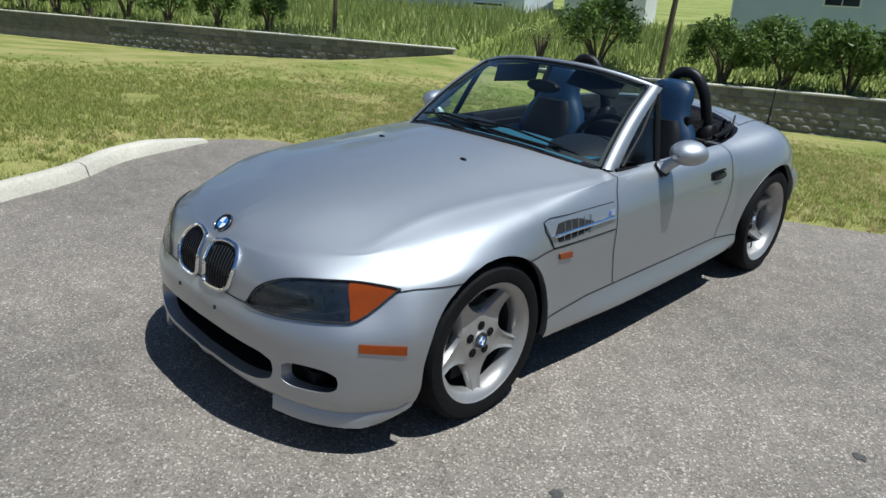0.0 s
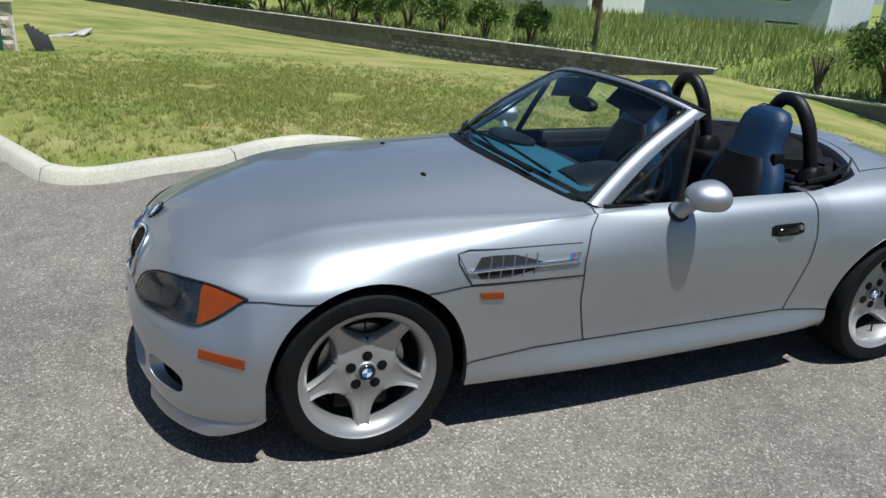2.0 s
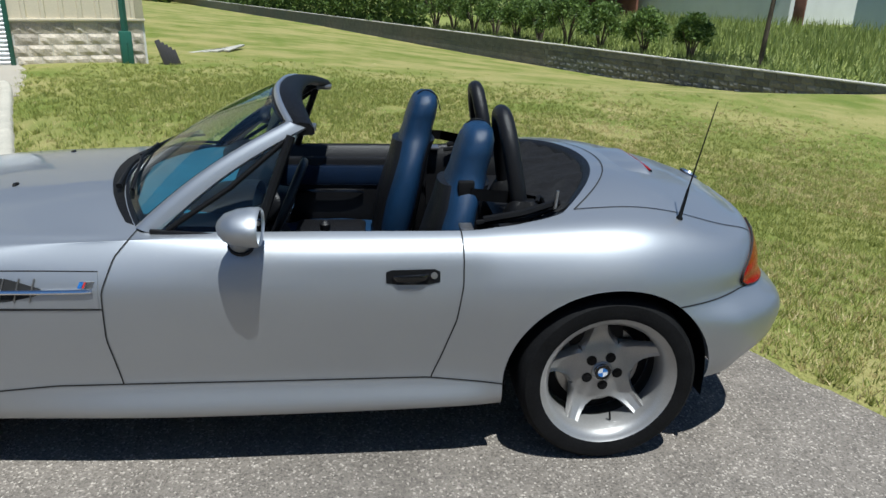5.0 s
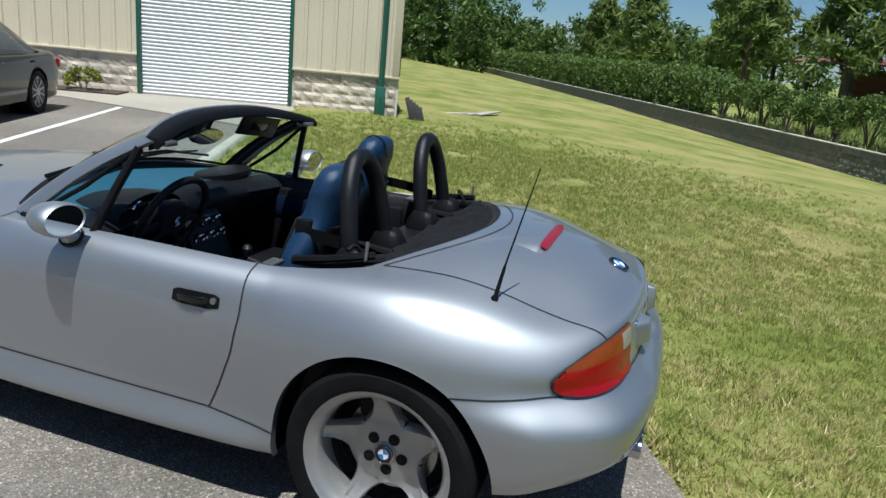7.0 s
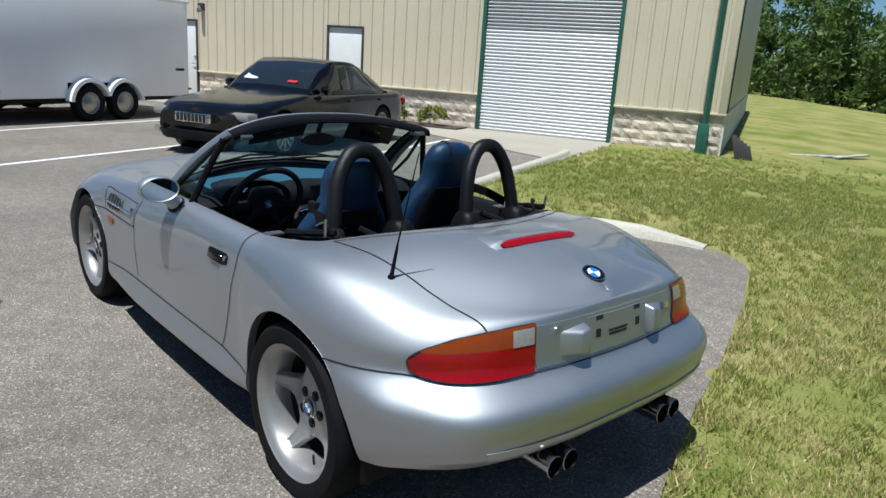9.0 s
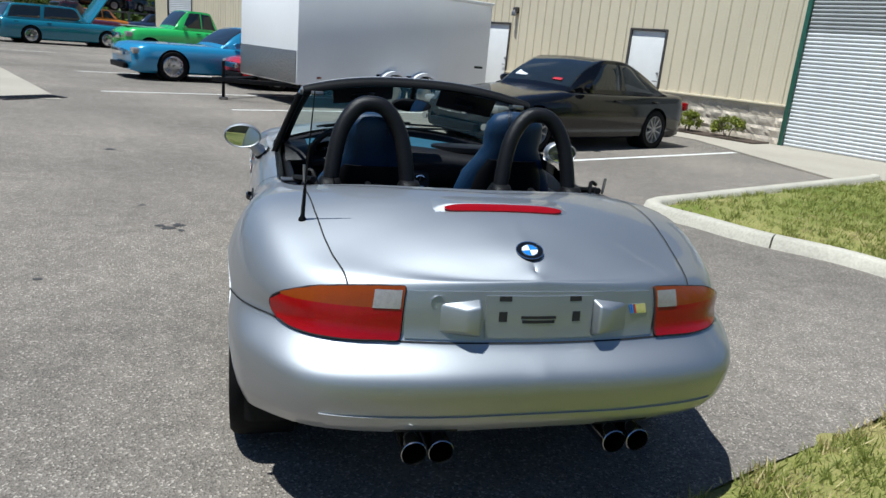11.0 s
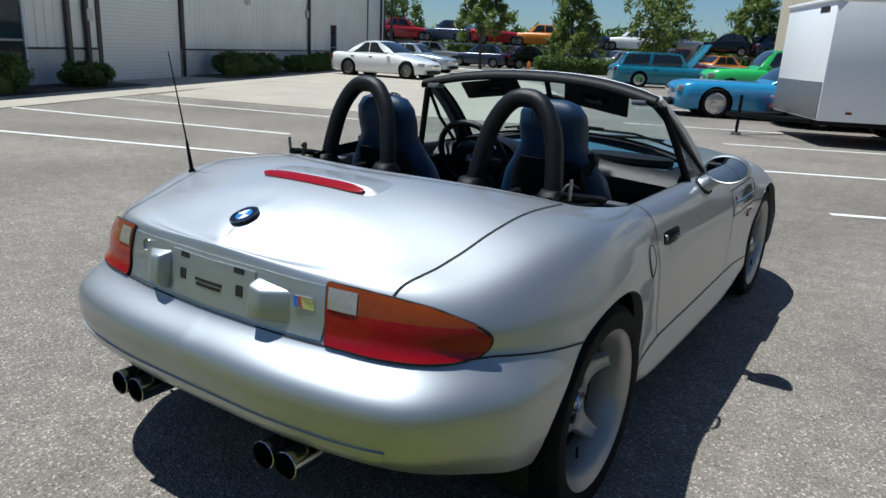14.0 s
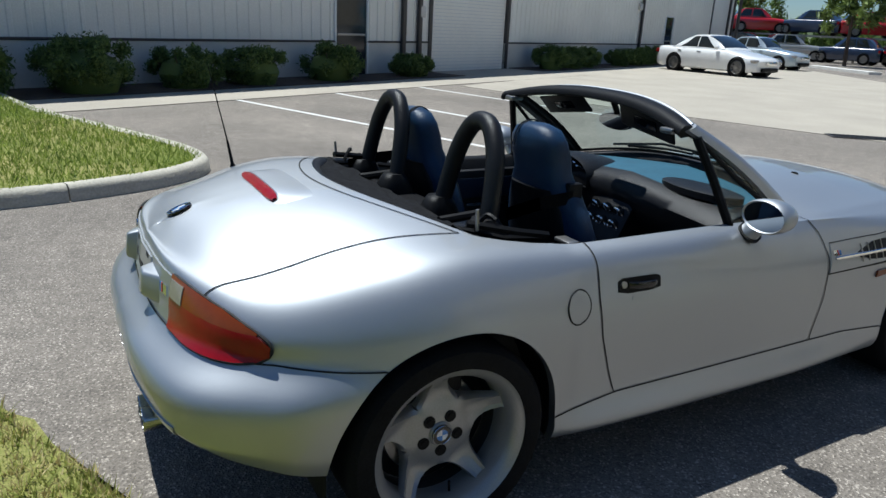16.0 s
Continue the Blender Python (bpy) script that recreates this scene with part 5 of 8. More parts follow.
def seat(sx):
    root = thing("seat", "blue leather bucket seat with black centre", "seat")
    root.parent = roadster
    cx = .335 * sx
    back = [(.46, .43, .215, .070), (.55, .455, .235, .082), (.66, .49, .240, .082), (.76, .53, .232, .075), (.85, .565, .205, .068), (.92, .60, .155, .060), (.97, .62, .128, .055), (1.03, .645, .132, .055), (1.08, .665, .126, .050), (1.115, .675, .100, .040), (1.13, .68, .055, .024)]
    # set more upright, with a thicker head
    back = [(z, .68 - (.68 - y) * .6, rx, ry * (1.0 if z < .9 else 1.25)) for z, y, rx, ry in back]
    part("backrest", loft([oval(cx, y + .03, z, rx, ry) for z, y, rx, ry in back]), M["blue_leather"], root, "tall one-piece blue leather backrest", sharp=60)
    part("back_shell", loft([oval(cx, y + .055, z, rx * .80, ry * .88) for z, y, rx, ry in back[:6]]), M["black_leather"], root, "black shell on the rear of the backrest", sharp=60)
    part("centre_panel", loft([oval(cx, y + .002, z, rx * .76, ry * .98) for z, y, rx, ry in back[:6]]), M["black_leather"], root, "black centre panel", sharp=60)
    cush = [(.02, .30, .20, .02), (.03, .32, .235, .05), (.16, .36, .245, .075), (.32, .36, .245, .08), (.46, .34, .24, .07), (.50, .33, .21, .04)]
    rings = [[(cx + px, y, .40 + pz) for px, pz in [(math.copysign(abs(math.cos(t)) ** .7, math.cos(t)) * rx, math.copysign(abs(math.sin(t)) ** .7, math.sin(t)) * rz) for t in np.linspace(0, 2 * math.pi, 24, endpoint=False)]] for y, _, rx, rz in cush]
    part("cushion", loft(rings), M["blue_leather"], root, sharp=60)
    part("cushion_centre", box(cx - .13, cx + .13, .10, .44, .40, .488, .03), M["black_leather"], root)
    head = [(.050, .625, .90), (.050, .630, 1.0), (.048, .650, 1.08), (.045, .672, 1.122), (.042, .71, 1.138), (.045, .755, 1.115), (.048, .775, 1.05)]
    for dx in (-.006, .006):
        part("seam", tube(smooth_path([(cx + sx * -x + dx, y, z) for x, y, z in head], 3), .0022, 5), M["black_leather"], root)
    # belt guide and strap
    part("belt_guide", box(cx + sx * .135, cx + sx * .165, .62, .68, .86, .95, .008), M["black"], root)
    bm = bmesh.new()
    prev = None
    for x, y, z in ((cx + sx * .16, .63, .45), (cx + sx * .17, .62, .70), (cx + sx * .165, .66, .905), (cx + sx * .17, .80, .895), (cx + sx * .17, .93, .87)):
        pair = (bm.verts.new((x, y - .004, z - .022)), bm.verts.new((x, y + .004, z + .022)))
        if prev:
            bm.faces.new((prev[0], pair[0], pair[1], prev[1]))
        prev = pair
    bmesh.ops.solidify(bm, geom=bm.faces, thickness=.003)
    part("belt", bm, M["cloth"], root, "grey-black seat belt strap", smooth=False)
    return root


for s in (1, -1):
    st = seat(s)
    if s > 0:
        st.matrix_world = Matrix.Translation((-.015, .105, -.015))
    else:
        st.matrix_world = Matrix.Translation((0, -.045, .01))
    hc = .345 * s
    path = smooth_path([(hc - .155, .955, .80), (hc - .143, .935, .92), (hc - .115, .912, 1.05), (hc - .06, .897, 1.135), (hc, .893, 1.155), (hc + .06, .897, 1.135), (hc + .115, .912, 1.05), (hc + .143, .935, .92), (hc + .155, .955, .80)], 5)
    hp = part("roll_hoop", tube(path, .031, 14), M["black_leather"], roadster, "black padded roll hoop behind the seat")
    for dx in (-.155, .155):
        part("hoop_foot", loft([oval(hc + dx, .96, z, rx, ry) for z, rx, ry in ((.76, .060, .075), (.82, .058, .072), (.855, .045, .055), (.875, .036, .040))]), M["black"], hp, sharp=60)
    part("hoop_brace", tube([(hc, .90, .84), (hc, 1.04, .83)], .016, 8), M["black"], hp)
    part("roof_linkage", tube([(s * .615, .80, .835), (s * .625, .93, .862), (s * .57, 1.07, .885)], .013, 6), M["black"], roadster, "folded black roof linkage")
    part("roof_linkage", tube([(s * .585, .78, .815), (s * .60, .95, .835), (s * .52, 1.09, .86)], .010, 6), M["black"], roadster)
    part("roof_catch", tube([(s * .60, 1.05, .87), (s * .603, 1.055, .935)], .006, 8), M["steel"], roadster, "small upright catch pin")
    part("catch_lever", tube(smooth_path([(s * .555, 1.03, .86), (s * .57, 1.0, .905), (s * .60, .985, .895)], 4), .008, 6), M["black"], roadster)
    part("door_card", box(s * .600, s * .640, -.28, .70, .36, .77, .02), M["black_leather"], roadster, "black door card")
    part("card_insert", box(s * .590, s * .602, -.10, .60, .63, .73, .01), M["blue_shaded"], roadster, "blue leather insert of the door card, coloured dark for shade")
    part("door_pull", tube(smooth_path([(s * .585, .05, .60), (s * .572, .12, .605), (s * .572, .30, .605), (s * .585, .38, .60)], 4), .010, 8), M["black_gloss"], roadster)
    part("latch_plate", box(s * .60, s * .675, .715, .76, .808, .822, .004), M["steel"], roadster)

# folded soft top
bm = bmesh.new()
nx, ny = 60, 12
g = []
for j in range(ny + 1):
    row = []
    for i in range(nx + 1):
        x = -.60 + 1.2 * i / nx
        y = .985 + (cockpit_rear(x) - .996) * j / ny
        e = math.sin(math.pi * j / ny) ** .6 * (1 - .5 * abs(x / .6) ** 6)
        rear = (.868 + .038 * (1 - (x / .6) ** 2) - .815) * (j / ny) ** 2
        z = .805 + rear + .036 * e + .026 * noise.noise((x * 7, y * 14, 3)) + .014 * noise.noise((x * 22, y * 26, 5))
        row.append(bm.verts.new((x, y, z)))
    g.append(row)
for j in range(ny):
    for i in range(nx):
        bm.faces.new((g[j][i], g[j][i + 1], g[j + 1][i + 1], g[j + 1][i]))
part("folded_top", bm, M["cloth"], roadster, "crumpled black cloth roof, folded down", sharp=60)

# dashboard
def dash_section(x):
    b = abs(x) / .64
    fy = cockpit_front(x) + .03
    return [(x, fy, .868 - .05 * b), (x, fy + .12, .872 - .05 * b), (x, -.12 + .03 * b, .860 - .04 * b), (x, -.05 + .03 * b, .842 - .04 * b), (x, -.015 + .03 * b, .80 - .03 * b), (x, -.03 + .02 * b, .72), (x, -.08, .64), (x, -.16, .56), (x, -.30, .50)]


rows = [dash_section(x) for x in np.linspace(-.63, .63, 33)]
for nm, a, b, mt, lab in (("dash_top", 0, 3, "blue_pad", "blue-green padded top of the dashboard"), ("dash_face", 2, 9, "black_leather", "black face of the dashboard")):
    vs, fs = [], []
    cut = [r[a:b] for r in rows]
    m_ = len(cut[0])
    for r in cut:
        vs += r
    ends = ([], [])
    for i in range(len(cut) - 1):
        for k in range(m_ - 1):
            quad = (i * m_ + k, i * m_ + k + 1, (i + 1) * m_ + k + 1, (i + 1) * m_ + k)
            (ends[0] if nm == "dash_top" and i < 2 else ends[1] if nm == "dash_top" and i > len(cut) - 5 else fs).append(quad)
    used = sorted({k for q in fs for k in q})
    link_mesh(nm, [vs[k] for k in used], [tuple(used.index(k) for k in q) for q in fs], M[mt], roadster, lab, sharp=60)
    for quads in ends:
        if quads:
            used = sorted({k for q in quads for k in q})
            link_mesh("dash_end", [vs[k] for k in used], [tuple(used.index(k) for k in q) for q in quads], M["black_leather"], roadster, "black end of the dashboard", sharp=60)
part("airbag_lid", loft([[(-.36 + rx * math.cos(t), -.16 + ry * math.sin(t), .858 + dz) for t in np.linspace(0, 2 * math.pi, 32, endpoint=False)] for rx, ry, dz in ((.20, .085, -.02), (.20, .085, .006), (.185, .072, .011))]), M["black_leather"], roadster, "oval black lid on the passenger side", sharp=50)
bm = loft([[(.338 + rx * math.cos(t), y, .800 + rz * math.sin(t)) for t in np.linspace(0, math.pi, 20)] + [(.338 - rx, y, .76), (.338 + rx, y, .76)] for y, rx, rz in ((-.26, .16, .055), (-.12, .185, .085), (-.03, .19, .092), (.005, .185, .088))], False)
part("binnacle", bm, M["black_leather"], roadster, "hooded instrument binnacle", sharp=60)
for x, r in ((.265, .042), (.338, .052), (.415, .042), (.475, .026), (.20, .026)):
    mm = Matrix.Translation((x, -.055, .80)) @ Matrix.Rotation(radians(-12), 4, "X")
    dl = part("dial", lathe([(0, 0), (r, 0), (r, -.02)], 28, "y", m=mm), M["gap"], roadster, "black dial with a bright ring")
    part("dial_ring", lathe([(r * .94, .001), (r, .005), (r * 1.08, .001)], 28, "y", m=mm), M["chrome"], dl)
    bm = bmesh.new()
    for k in range(11):
        t = radians(220 - 26 * k)
        box(-.0012, .0012, .0015, .002, r * .70, r * .86, bm=bm, m=mm @ Matrix.Rotation(t - math.pi / 2, 4, "Y"))
    part("ticks", bm, M["badge_white"], dl, smooth=False)
# steering wheel
wm = Matrix.Translation((.338, .100, .800)) @ Matrix.Rotation(radians(-24), 4, "X")
sw = part("steering_wheel", tube([wm @ Vector((.180 * math.cos(t), 0, .180 * math.sin(t))) for t in np.linspace(0, 2 * math.pi, 48, endpoint=False)], .0155, 12, closed=True), M["black_leather"], roadster, "black leather steering wheel")
part("boss", loft([[tuple(wm @ Vector((math.copysign(abs(math.cos(t)) ** .6, math.cos(t)) * rx, y, math.copysign(abs(math.sin(t)) ** .6, math.sin(t)) * rz - .005))) for t in np.linspace(0, 2 * math.pi, 28, endpoint=False)] for rx, rz, y in ((.075, .062, -.05), (.088, .075, -.01), (.078, .066, .016), (.04, .034, .022))]), M["black_leather"], sw, sharp=50)
for a in (-10, 190, -55, 235):
    t = radians(a)
    part("spoke", tube([wm @ Vector((.06 * math.cos(t), .0, .06 * math.sin(t))), wm @ Vector((.175 * math.cos(t), 0, .175 * math.sin(t)))], [.022, .015], 8, flat=.5, normal=tuple(wm.to_3x3() @ Vector((0, 1, 0)))), M["black_leather"], sw)
roundel("wheel_badge", sw, wm @ Matrix.Translation((0, .0235, .0)) @ Matrix.Rotation(radians(-90), 4, "X"), .022)
part("column", tube([(.338, .09, .79), (.338, -.1, .72)], .045, 14), M["black"], sw)
# console with round instruments
con = part("console", loft([[(x, y, z) for x, z in ((-w, .33), (-w, h - .02), (-w + .02, h), (w - .02, h), (w, h - .02), (w, .33))] for y, w, h in ((-.10, .135, .80), (-.02, .13, .74), (.05, .12, .58), (.10, .11, .50), (.40, .095, .47), (.52, .09, .53), (.72, .09, .54))]), M["black_leather"], roadster, "black centre console", sharp=40)
slope = Matrix.Rotation(radians(-24), 4, "X")
for k, (dx, t) in enumerate(((-.075, .72), (0, .72), (.075, .72), (-.075, .38), (0, .38), (.075, .38))):
    y, z = -.02 + (1 - t) * .07, .58 + .16 * t
    mm = Matrix.Translation((dx, y + .006, z)) @ slope
    g = part("gauge", lathe([(0, 0), (.027, 0), (.027, -.02)], 24, "y", m=mm), M["gap"], con, "small black gauge in a chrome ring")
    part("gauge_ring", lathe([(.024, .001), (.0285, .006), (.033, .001)], 24, "y", m=mm), M["chrome"], g)
    part("needle", box(-.001, .001, .0015, .0025, -.004, .019, m=mm @ Matrix.Rotation(.6 * k, 4, "Y")), M["badge_white"], g, smooth=False)
for k in range(3):
    part("air_vent", box(-.11 + k * .075, -.045 + k * .075, -.065, -.055, .775, .80, .004), M["gap"], con)
part("gear_lever", lathe([(.03, 0), (.018, .03), (.010, .06), (.010, .10), (.022, .115), (.024, .14), (.012, .155), (0, .157)], 18, "z", m=Matrix.Translation((0, .22, .48))), M["black_leather"], con)
part("handbrake", tube([(.02, .42, .50), (.02, .30, .56), (.02, .24, .575)], .014, 10), M["black_leather"], con)

# ---- buildings ----
M["siding"] = material("cream_metal_siding", (0.62, 0.545, 0.40), 0.45, 0, 0.04, 0.6, 30, 0.05)
M["siding2"] = material("pale_metal_siding", (0.82, 0.80, 0.73), 0.5, 0, 0.05, 0.6, 30, 0.05)
M["stone"] = material("split_face_stone", (0.58, 0.50, 0.40), 0.92, 0, 0.16, 5, 40, 0.9, 45.0, random_by=0.25)
M["stucco"] = material("grey_stucco", (0.60, 0.58, 0.53), 0.9, 0, 0.07, 1.2, 60, 0.3)
M["green_trim"] = material("dark_green_trim", (0.022, 0.10, 0.068), 0.4, 0, 0.1, 4, 60)
M["dark_trim"] = material("dark_trim", (0.045, 0.04, 0.038), 0.5, 0, 0.1, 4, 60)
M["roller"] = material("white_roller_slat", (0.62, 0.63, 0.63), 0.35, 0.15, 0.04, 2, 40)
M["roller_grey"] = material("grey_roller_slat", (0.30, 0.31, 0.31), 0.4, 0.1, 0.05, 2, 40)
M["white_door"] = material("white_door_paint", (0.74, 0.74, 0.72), 0.4, 0, 0.03, 3, 60)
# mulch of the warehouse bed, also the shade tone along the workshop building
M["soil_and_shade"] = material("dark_mulch_and_shade", (0.06, 0.042, 0.03), 0.95, 0, 0.3, 6, 60, 0.8)
M["trailer"] = material("white_trailer_skin", (0.82, 0.82, 0.82), 0.3, 0, 0.03, 0.8, 60, 0.03)
M["tread_plate"] = material("tread_plate", (0.33, 0.33, 0.33), 0.35, 0.8, 0.35, 30, 90, 0.6)
M["roof_red"] = material("red_brown_roof", (0.17, 0.07, 0.05), 0.8, 0, 0.2, 3, 40)
M["house_white"] = material("white_house_wall", (0.62, 0.63, 0.62), 0.8, 0, 0.05, 1, 40)
M["house_grey"] = material("blue_grey_house_wall", (0.56, 0.61, 0.63), 0.8, 0, 0.05, 1, 40)
M["pane"] = material("dark_pane", (0.02, 0.025, 0.03), 0.06, 0, 0.1)
M["car_glass"] = material("dark_car_glass", (0.012, 0.016, 0.018), 0.04, 0, 0.1, coat=0.5)


def ribbed(x0, x1, z0, z1, pitch, depth, y=0.0, rib=0.05):
    """A metal sheet with raised vertical ribs, facing +y."""
    bm = bmesh.new()
    xs = []
    x = x0
    while x < x1 - 1e-6:
        for dx, dy in ((0, 0), (pitch * .5 - rib, 0), (pitch * .5 - rib * .6, depth), (pitch * .5 + rib * .6, depth), (pitch * .5 + rib, 0)):
            if x + dx <= x1:
                xs.append((x + dx, y + dy))
        x += pitch
    xs.append((x1, y))
    low = [bm.verts.new((a, b, z0)) for a, b in xs]
    high = [bm.verts.new((a, b, z1)) for a, b in xs]
    for i in range(len(xs) - 1):
        bm.faces.new((low[i], low[i + 1], high[i + 1], high[i]))
    return bm


def slats(parent, x0, x1, z0, z1, pitch, y, mat_low, mat_high=None, change=99.0):
    """A roller door's bowed slats, one object each on two shared meshes."""
    meshes = {}
    z = z0
    while z < z1 - 1e-6:
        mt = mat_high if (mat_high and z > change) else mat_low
        if mt.name not in meshes:
            me = bpy.data.meshes.new("slat")
            prof = [(0, 0.0), (pitch * .12, .012), (pitch * .5, .022), (pitch * .85, .012), (pitch * .9, 0.0), (pitch, -.004)]
            vs = [(x, d, h) for x in (x0, x1) for h, d in prof]
            n = len(prof)
            me.from_pydata(vs, [], [(i, n + i, n + i + 1, i + 1) for i in range(n - 1)])
            me.materials.append(mt)
            me.update()
            me.shade_smooth()
            meshes[mt.name] = me
        ob = new("slat", meshes[mt.name])
        ob.parent = parent
        ob.location = (0, y, z)
        z += pitch


def stone_blocks(parent, x0, x1, z0, courses, length, height, y, mt, seed, name="stone"):
    """Rough-faced blocks in running bond, a joint apart; a few meshes shared by all."""
    rnd = random.Random(seed)
    kinds = []
    for k in range(5):
        bm = bmesh.new()
        nx, nz = 5, 3
        grid = [[bm.verts.new(((i / nx - .5) * (length - .012), 0.02 + (0.022 * rnd.random() if 0 < i < nx and 0 < j < nz else -.006), (j / nz) * (height - .012))) for i in range(nx + 1)] for j in range(nz + 1)]
        for j in range(nz):
            for i in range(nx):
                bm.faces.new((grid[j][i], grid[j][i + 1], grid[j + 1][i + 1], grid[j + 1][i]))
        ext = bmesh.ops.extrude_edge_only(bm, edges=[e for e in bm.edges if e.is_boundary])
        bmesh.ops.translate(bm, vec=(0, -.03, 0), verts=[v for v in ext["geom"] if isinstance(v, bmesh.types.BMVert)])
        bmesh.ops.recalc_face_normals(bm, faces=bm.faces)
        me = bpy.data.meshes.new(name)
        bm.to_mesh(me)
        bm.free()
        me.materials.append(mt)
        kinds.append(me)
    for c in range(courses):
        x = x0 + (length / 2 if c % 2 else length * 0.0)
        while x < x1 + length * .4:
            a, b = max(x - length / 2, x0), min(x + length / 2, x1)
            if b - a > 0.05:
                ob = new(name, kinds[rnd.randrange(5)])
                ob.parent = parent
                ob.location = ((a + b) / 2, y, z0 + c * height)
                ob.scale = ((b - a) / length, 1, 1)
            x += length


def warehouse():
    """The cream metal building with a stone base; local x runs along its front, +y looks at the lot."""
    m = frame_at((-11, -6, 0), GU, -GV)
    b = thing("warehouse", "cream metal-clad warehouse on a split-face stone base", "building", m)
    x0, x1, back, top = -2.24, 42.0, -24.0, 6.2
    wall = part("wall", box(x0, x1, back, -.06, -.4, top), M["siding"], b, smooth=False)
    doors = [(0.0, 3.12, 3.66, "roll"), (6.2, 7.25, 2.2, "walk"), (11.38, 12.38, 2.18, "walk"), (15.3, 19.2, 4.3, "roll"), (36.0, 39.8, 4.3, "roll")]
    spans = []
    x = x0
    for a, c, h, kind in doors:
        spans.append((x, a, .84))
        spans.append((a, c, h))
        x = c
    spans.append((x, x1, .84))
    for a, c, z in spans:
        part("siding", ribbed(a, c, z, top, .305, .028), M["siding"], b, "cream ribbed metal siding", smooth=False)
    part("side_siding", ribbed(0, 23.9, .84, top, .305, .028), M["siding"], b, smooth=False).matrix_basis = frame_at((x0 - .005, -.06, 0), (0, -1, 0), (-1, 0, 0))
    for (a, c, _) in (s for s in spans if s[2] == .84):
        base = part("stone_base", box(a + .01, c, -.08, -.03, -.4, .80), M["stucco"], b, "split-face stone base course", smooth=False)
        if a < 14:
            stone_blocks(base, a, c, -.02, 4, .40, .2, -.035, M["stone"], int(a * 10) + 40)
        part("ledge", box(a, c, -.04, .045, .80, .845, .006), M["siding"], b, "cream metal ledge over the stone")
    side = part("side_base", box(x0 - .035, x0 + .02, back, -.03, -.5, .80), M["stucco"], b, "plain rendered base on the side wall", smooth=False)
    part("side_ledge", box(x0 - .05, x0 + .01, back, .045, .80, .845, .006), M["siding"], b)
    for n, (a, c, h, kind) in enumerate(doors):
        if kind == "roll":
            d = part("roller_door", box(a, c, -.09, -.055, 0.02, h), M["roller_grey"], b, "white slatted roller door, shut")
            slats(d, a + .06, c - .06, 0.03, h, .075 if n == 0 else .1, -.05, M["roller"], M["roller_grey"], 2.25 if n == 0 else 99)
            for xa, xb in ((a - .01, a + .07), (c - .07, c + .01)):
                part("door_jamb", box(xa, xb, -.06, .05, 0.0, h, .005), M["green_trim"] if n == 0 else M["dark_trim"], b, "green metal jamb")
            part("door_head", box(a - .01, c + .01, -.06, .06, h - .02, h + .1, .005), M["green_trim"], b)
        else:
            d = part("door", box(a + .05, c - .05, -.06, -.012, .12, h - .05, .004), M["white_door"], b, "white flush steel door")
            part("door_frame", box(a, a + .05, -.06, .035, .1, h, .004), M["dark_trim"], b)
            part("door_frame", box(c - .05, c, -.06, .035, .1, h, .004), M["dark_trim"], b)
            part("door_frame", box(a + .05, c - .05, -.06, .035, h - .05, h, .004), M["dark_trim"], b)
            part("handle", cyl(.012, .12, 12, Matrix.Translation((a + .14, .03, 1.02)) @ Matrix.Rotation(radians(90), 4, "Y")), M["steel"], d)
            part("lock", cyl(.025, .03, 16, Matrix.Translation((a + .12, -.002, 1.2)) @ Matrix.Rotation(radians(90), 4, "X")), M["steel"], d)
    for xx, yy in ((-1.9, .07), (13.85, .05)):
        pipe = tube([(xx, yy, top), (xx, yy, .55), (xx, yy + .05, .40), (xx, yy + .05, -.1)], .062, 4, normal=(1, 0, 0))
        part("downspout", pipe, M["green_trim"], b, "dark green square downspout", smooth=False)
    part("downspout_guard", box(-2.0, -1.78, .03, .17, -.15, .62, .02), M["green_trim"], b, "green metal guard at the foot of the downspout")
    part("corner_trim", box(x0 - .03, x0 + .12, -.10, .045, .845, top, .004), M["siding"], b)
    part("corner_trim", box(x0 - .06, x0 - .035, -.35, -.2, .845, top, .004), M["green_trim"], b)
    lamp = part("wall_lamp", box(11.1, 11.26, .0, .14, 2.42, 2.6, .03), M["dark_trim"], b, "small brown wall lamp over the door")
    part("lamp_shade", lathe([(.03, .10), (.07, .02), (.075, -.05), (.07, -.06)], 20, "z", m=Matrix.Translation((11.18, .14, 2.42))), M["steel"], lamp)
    return b


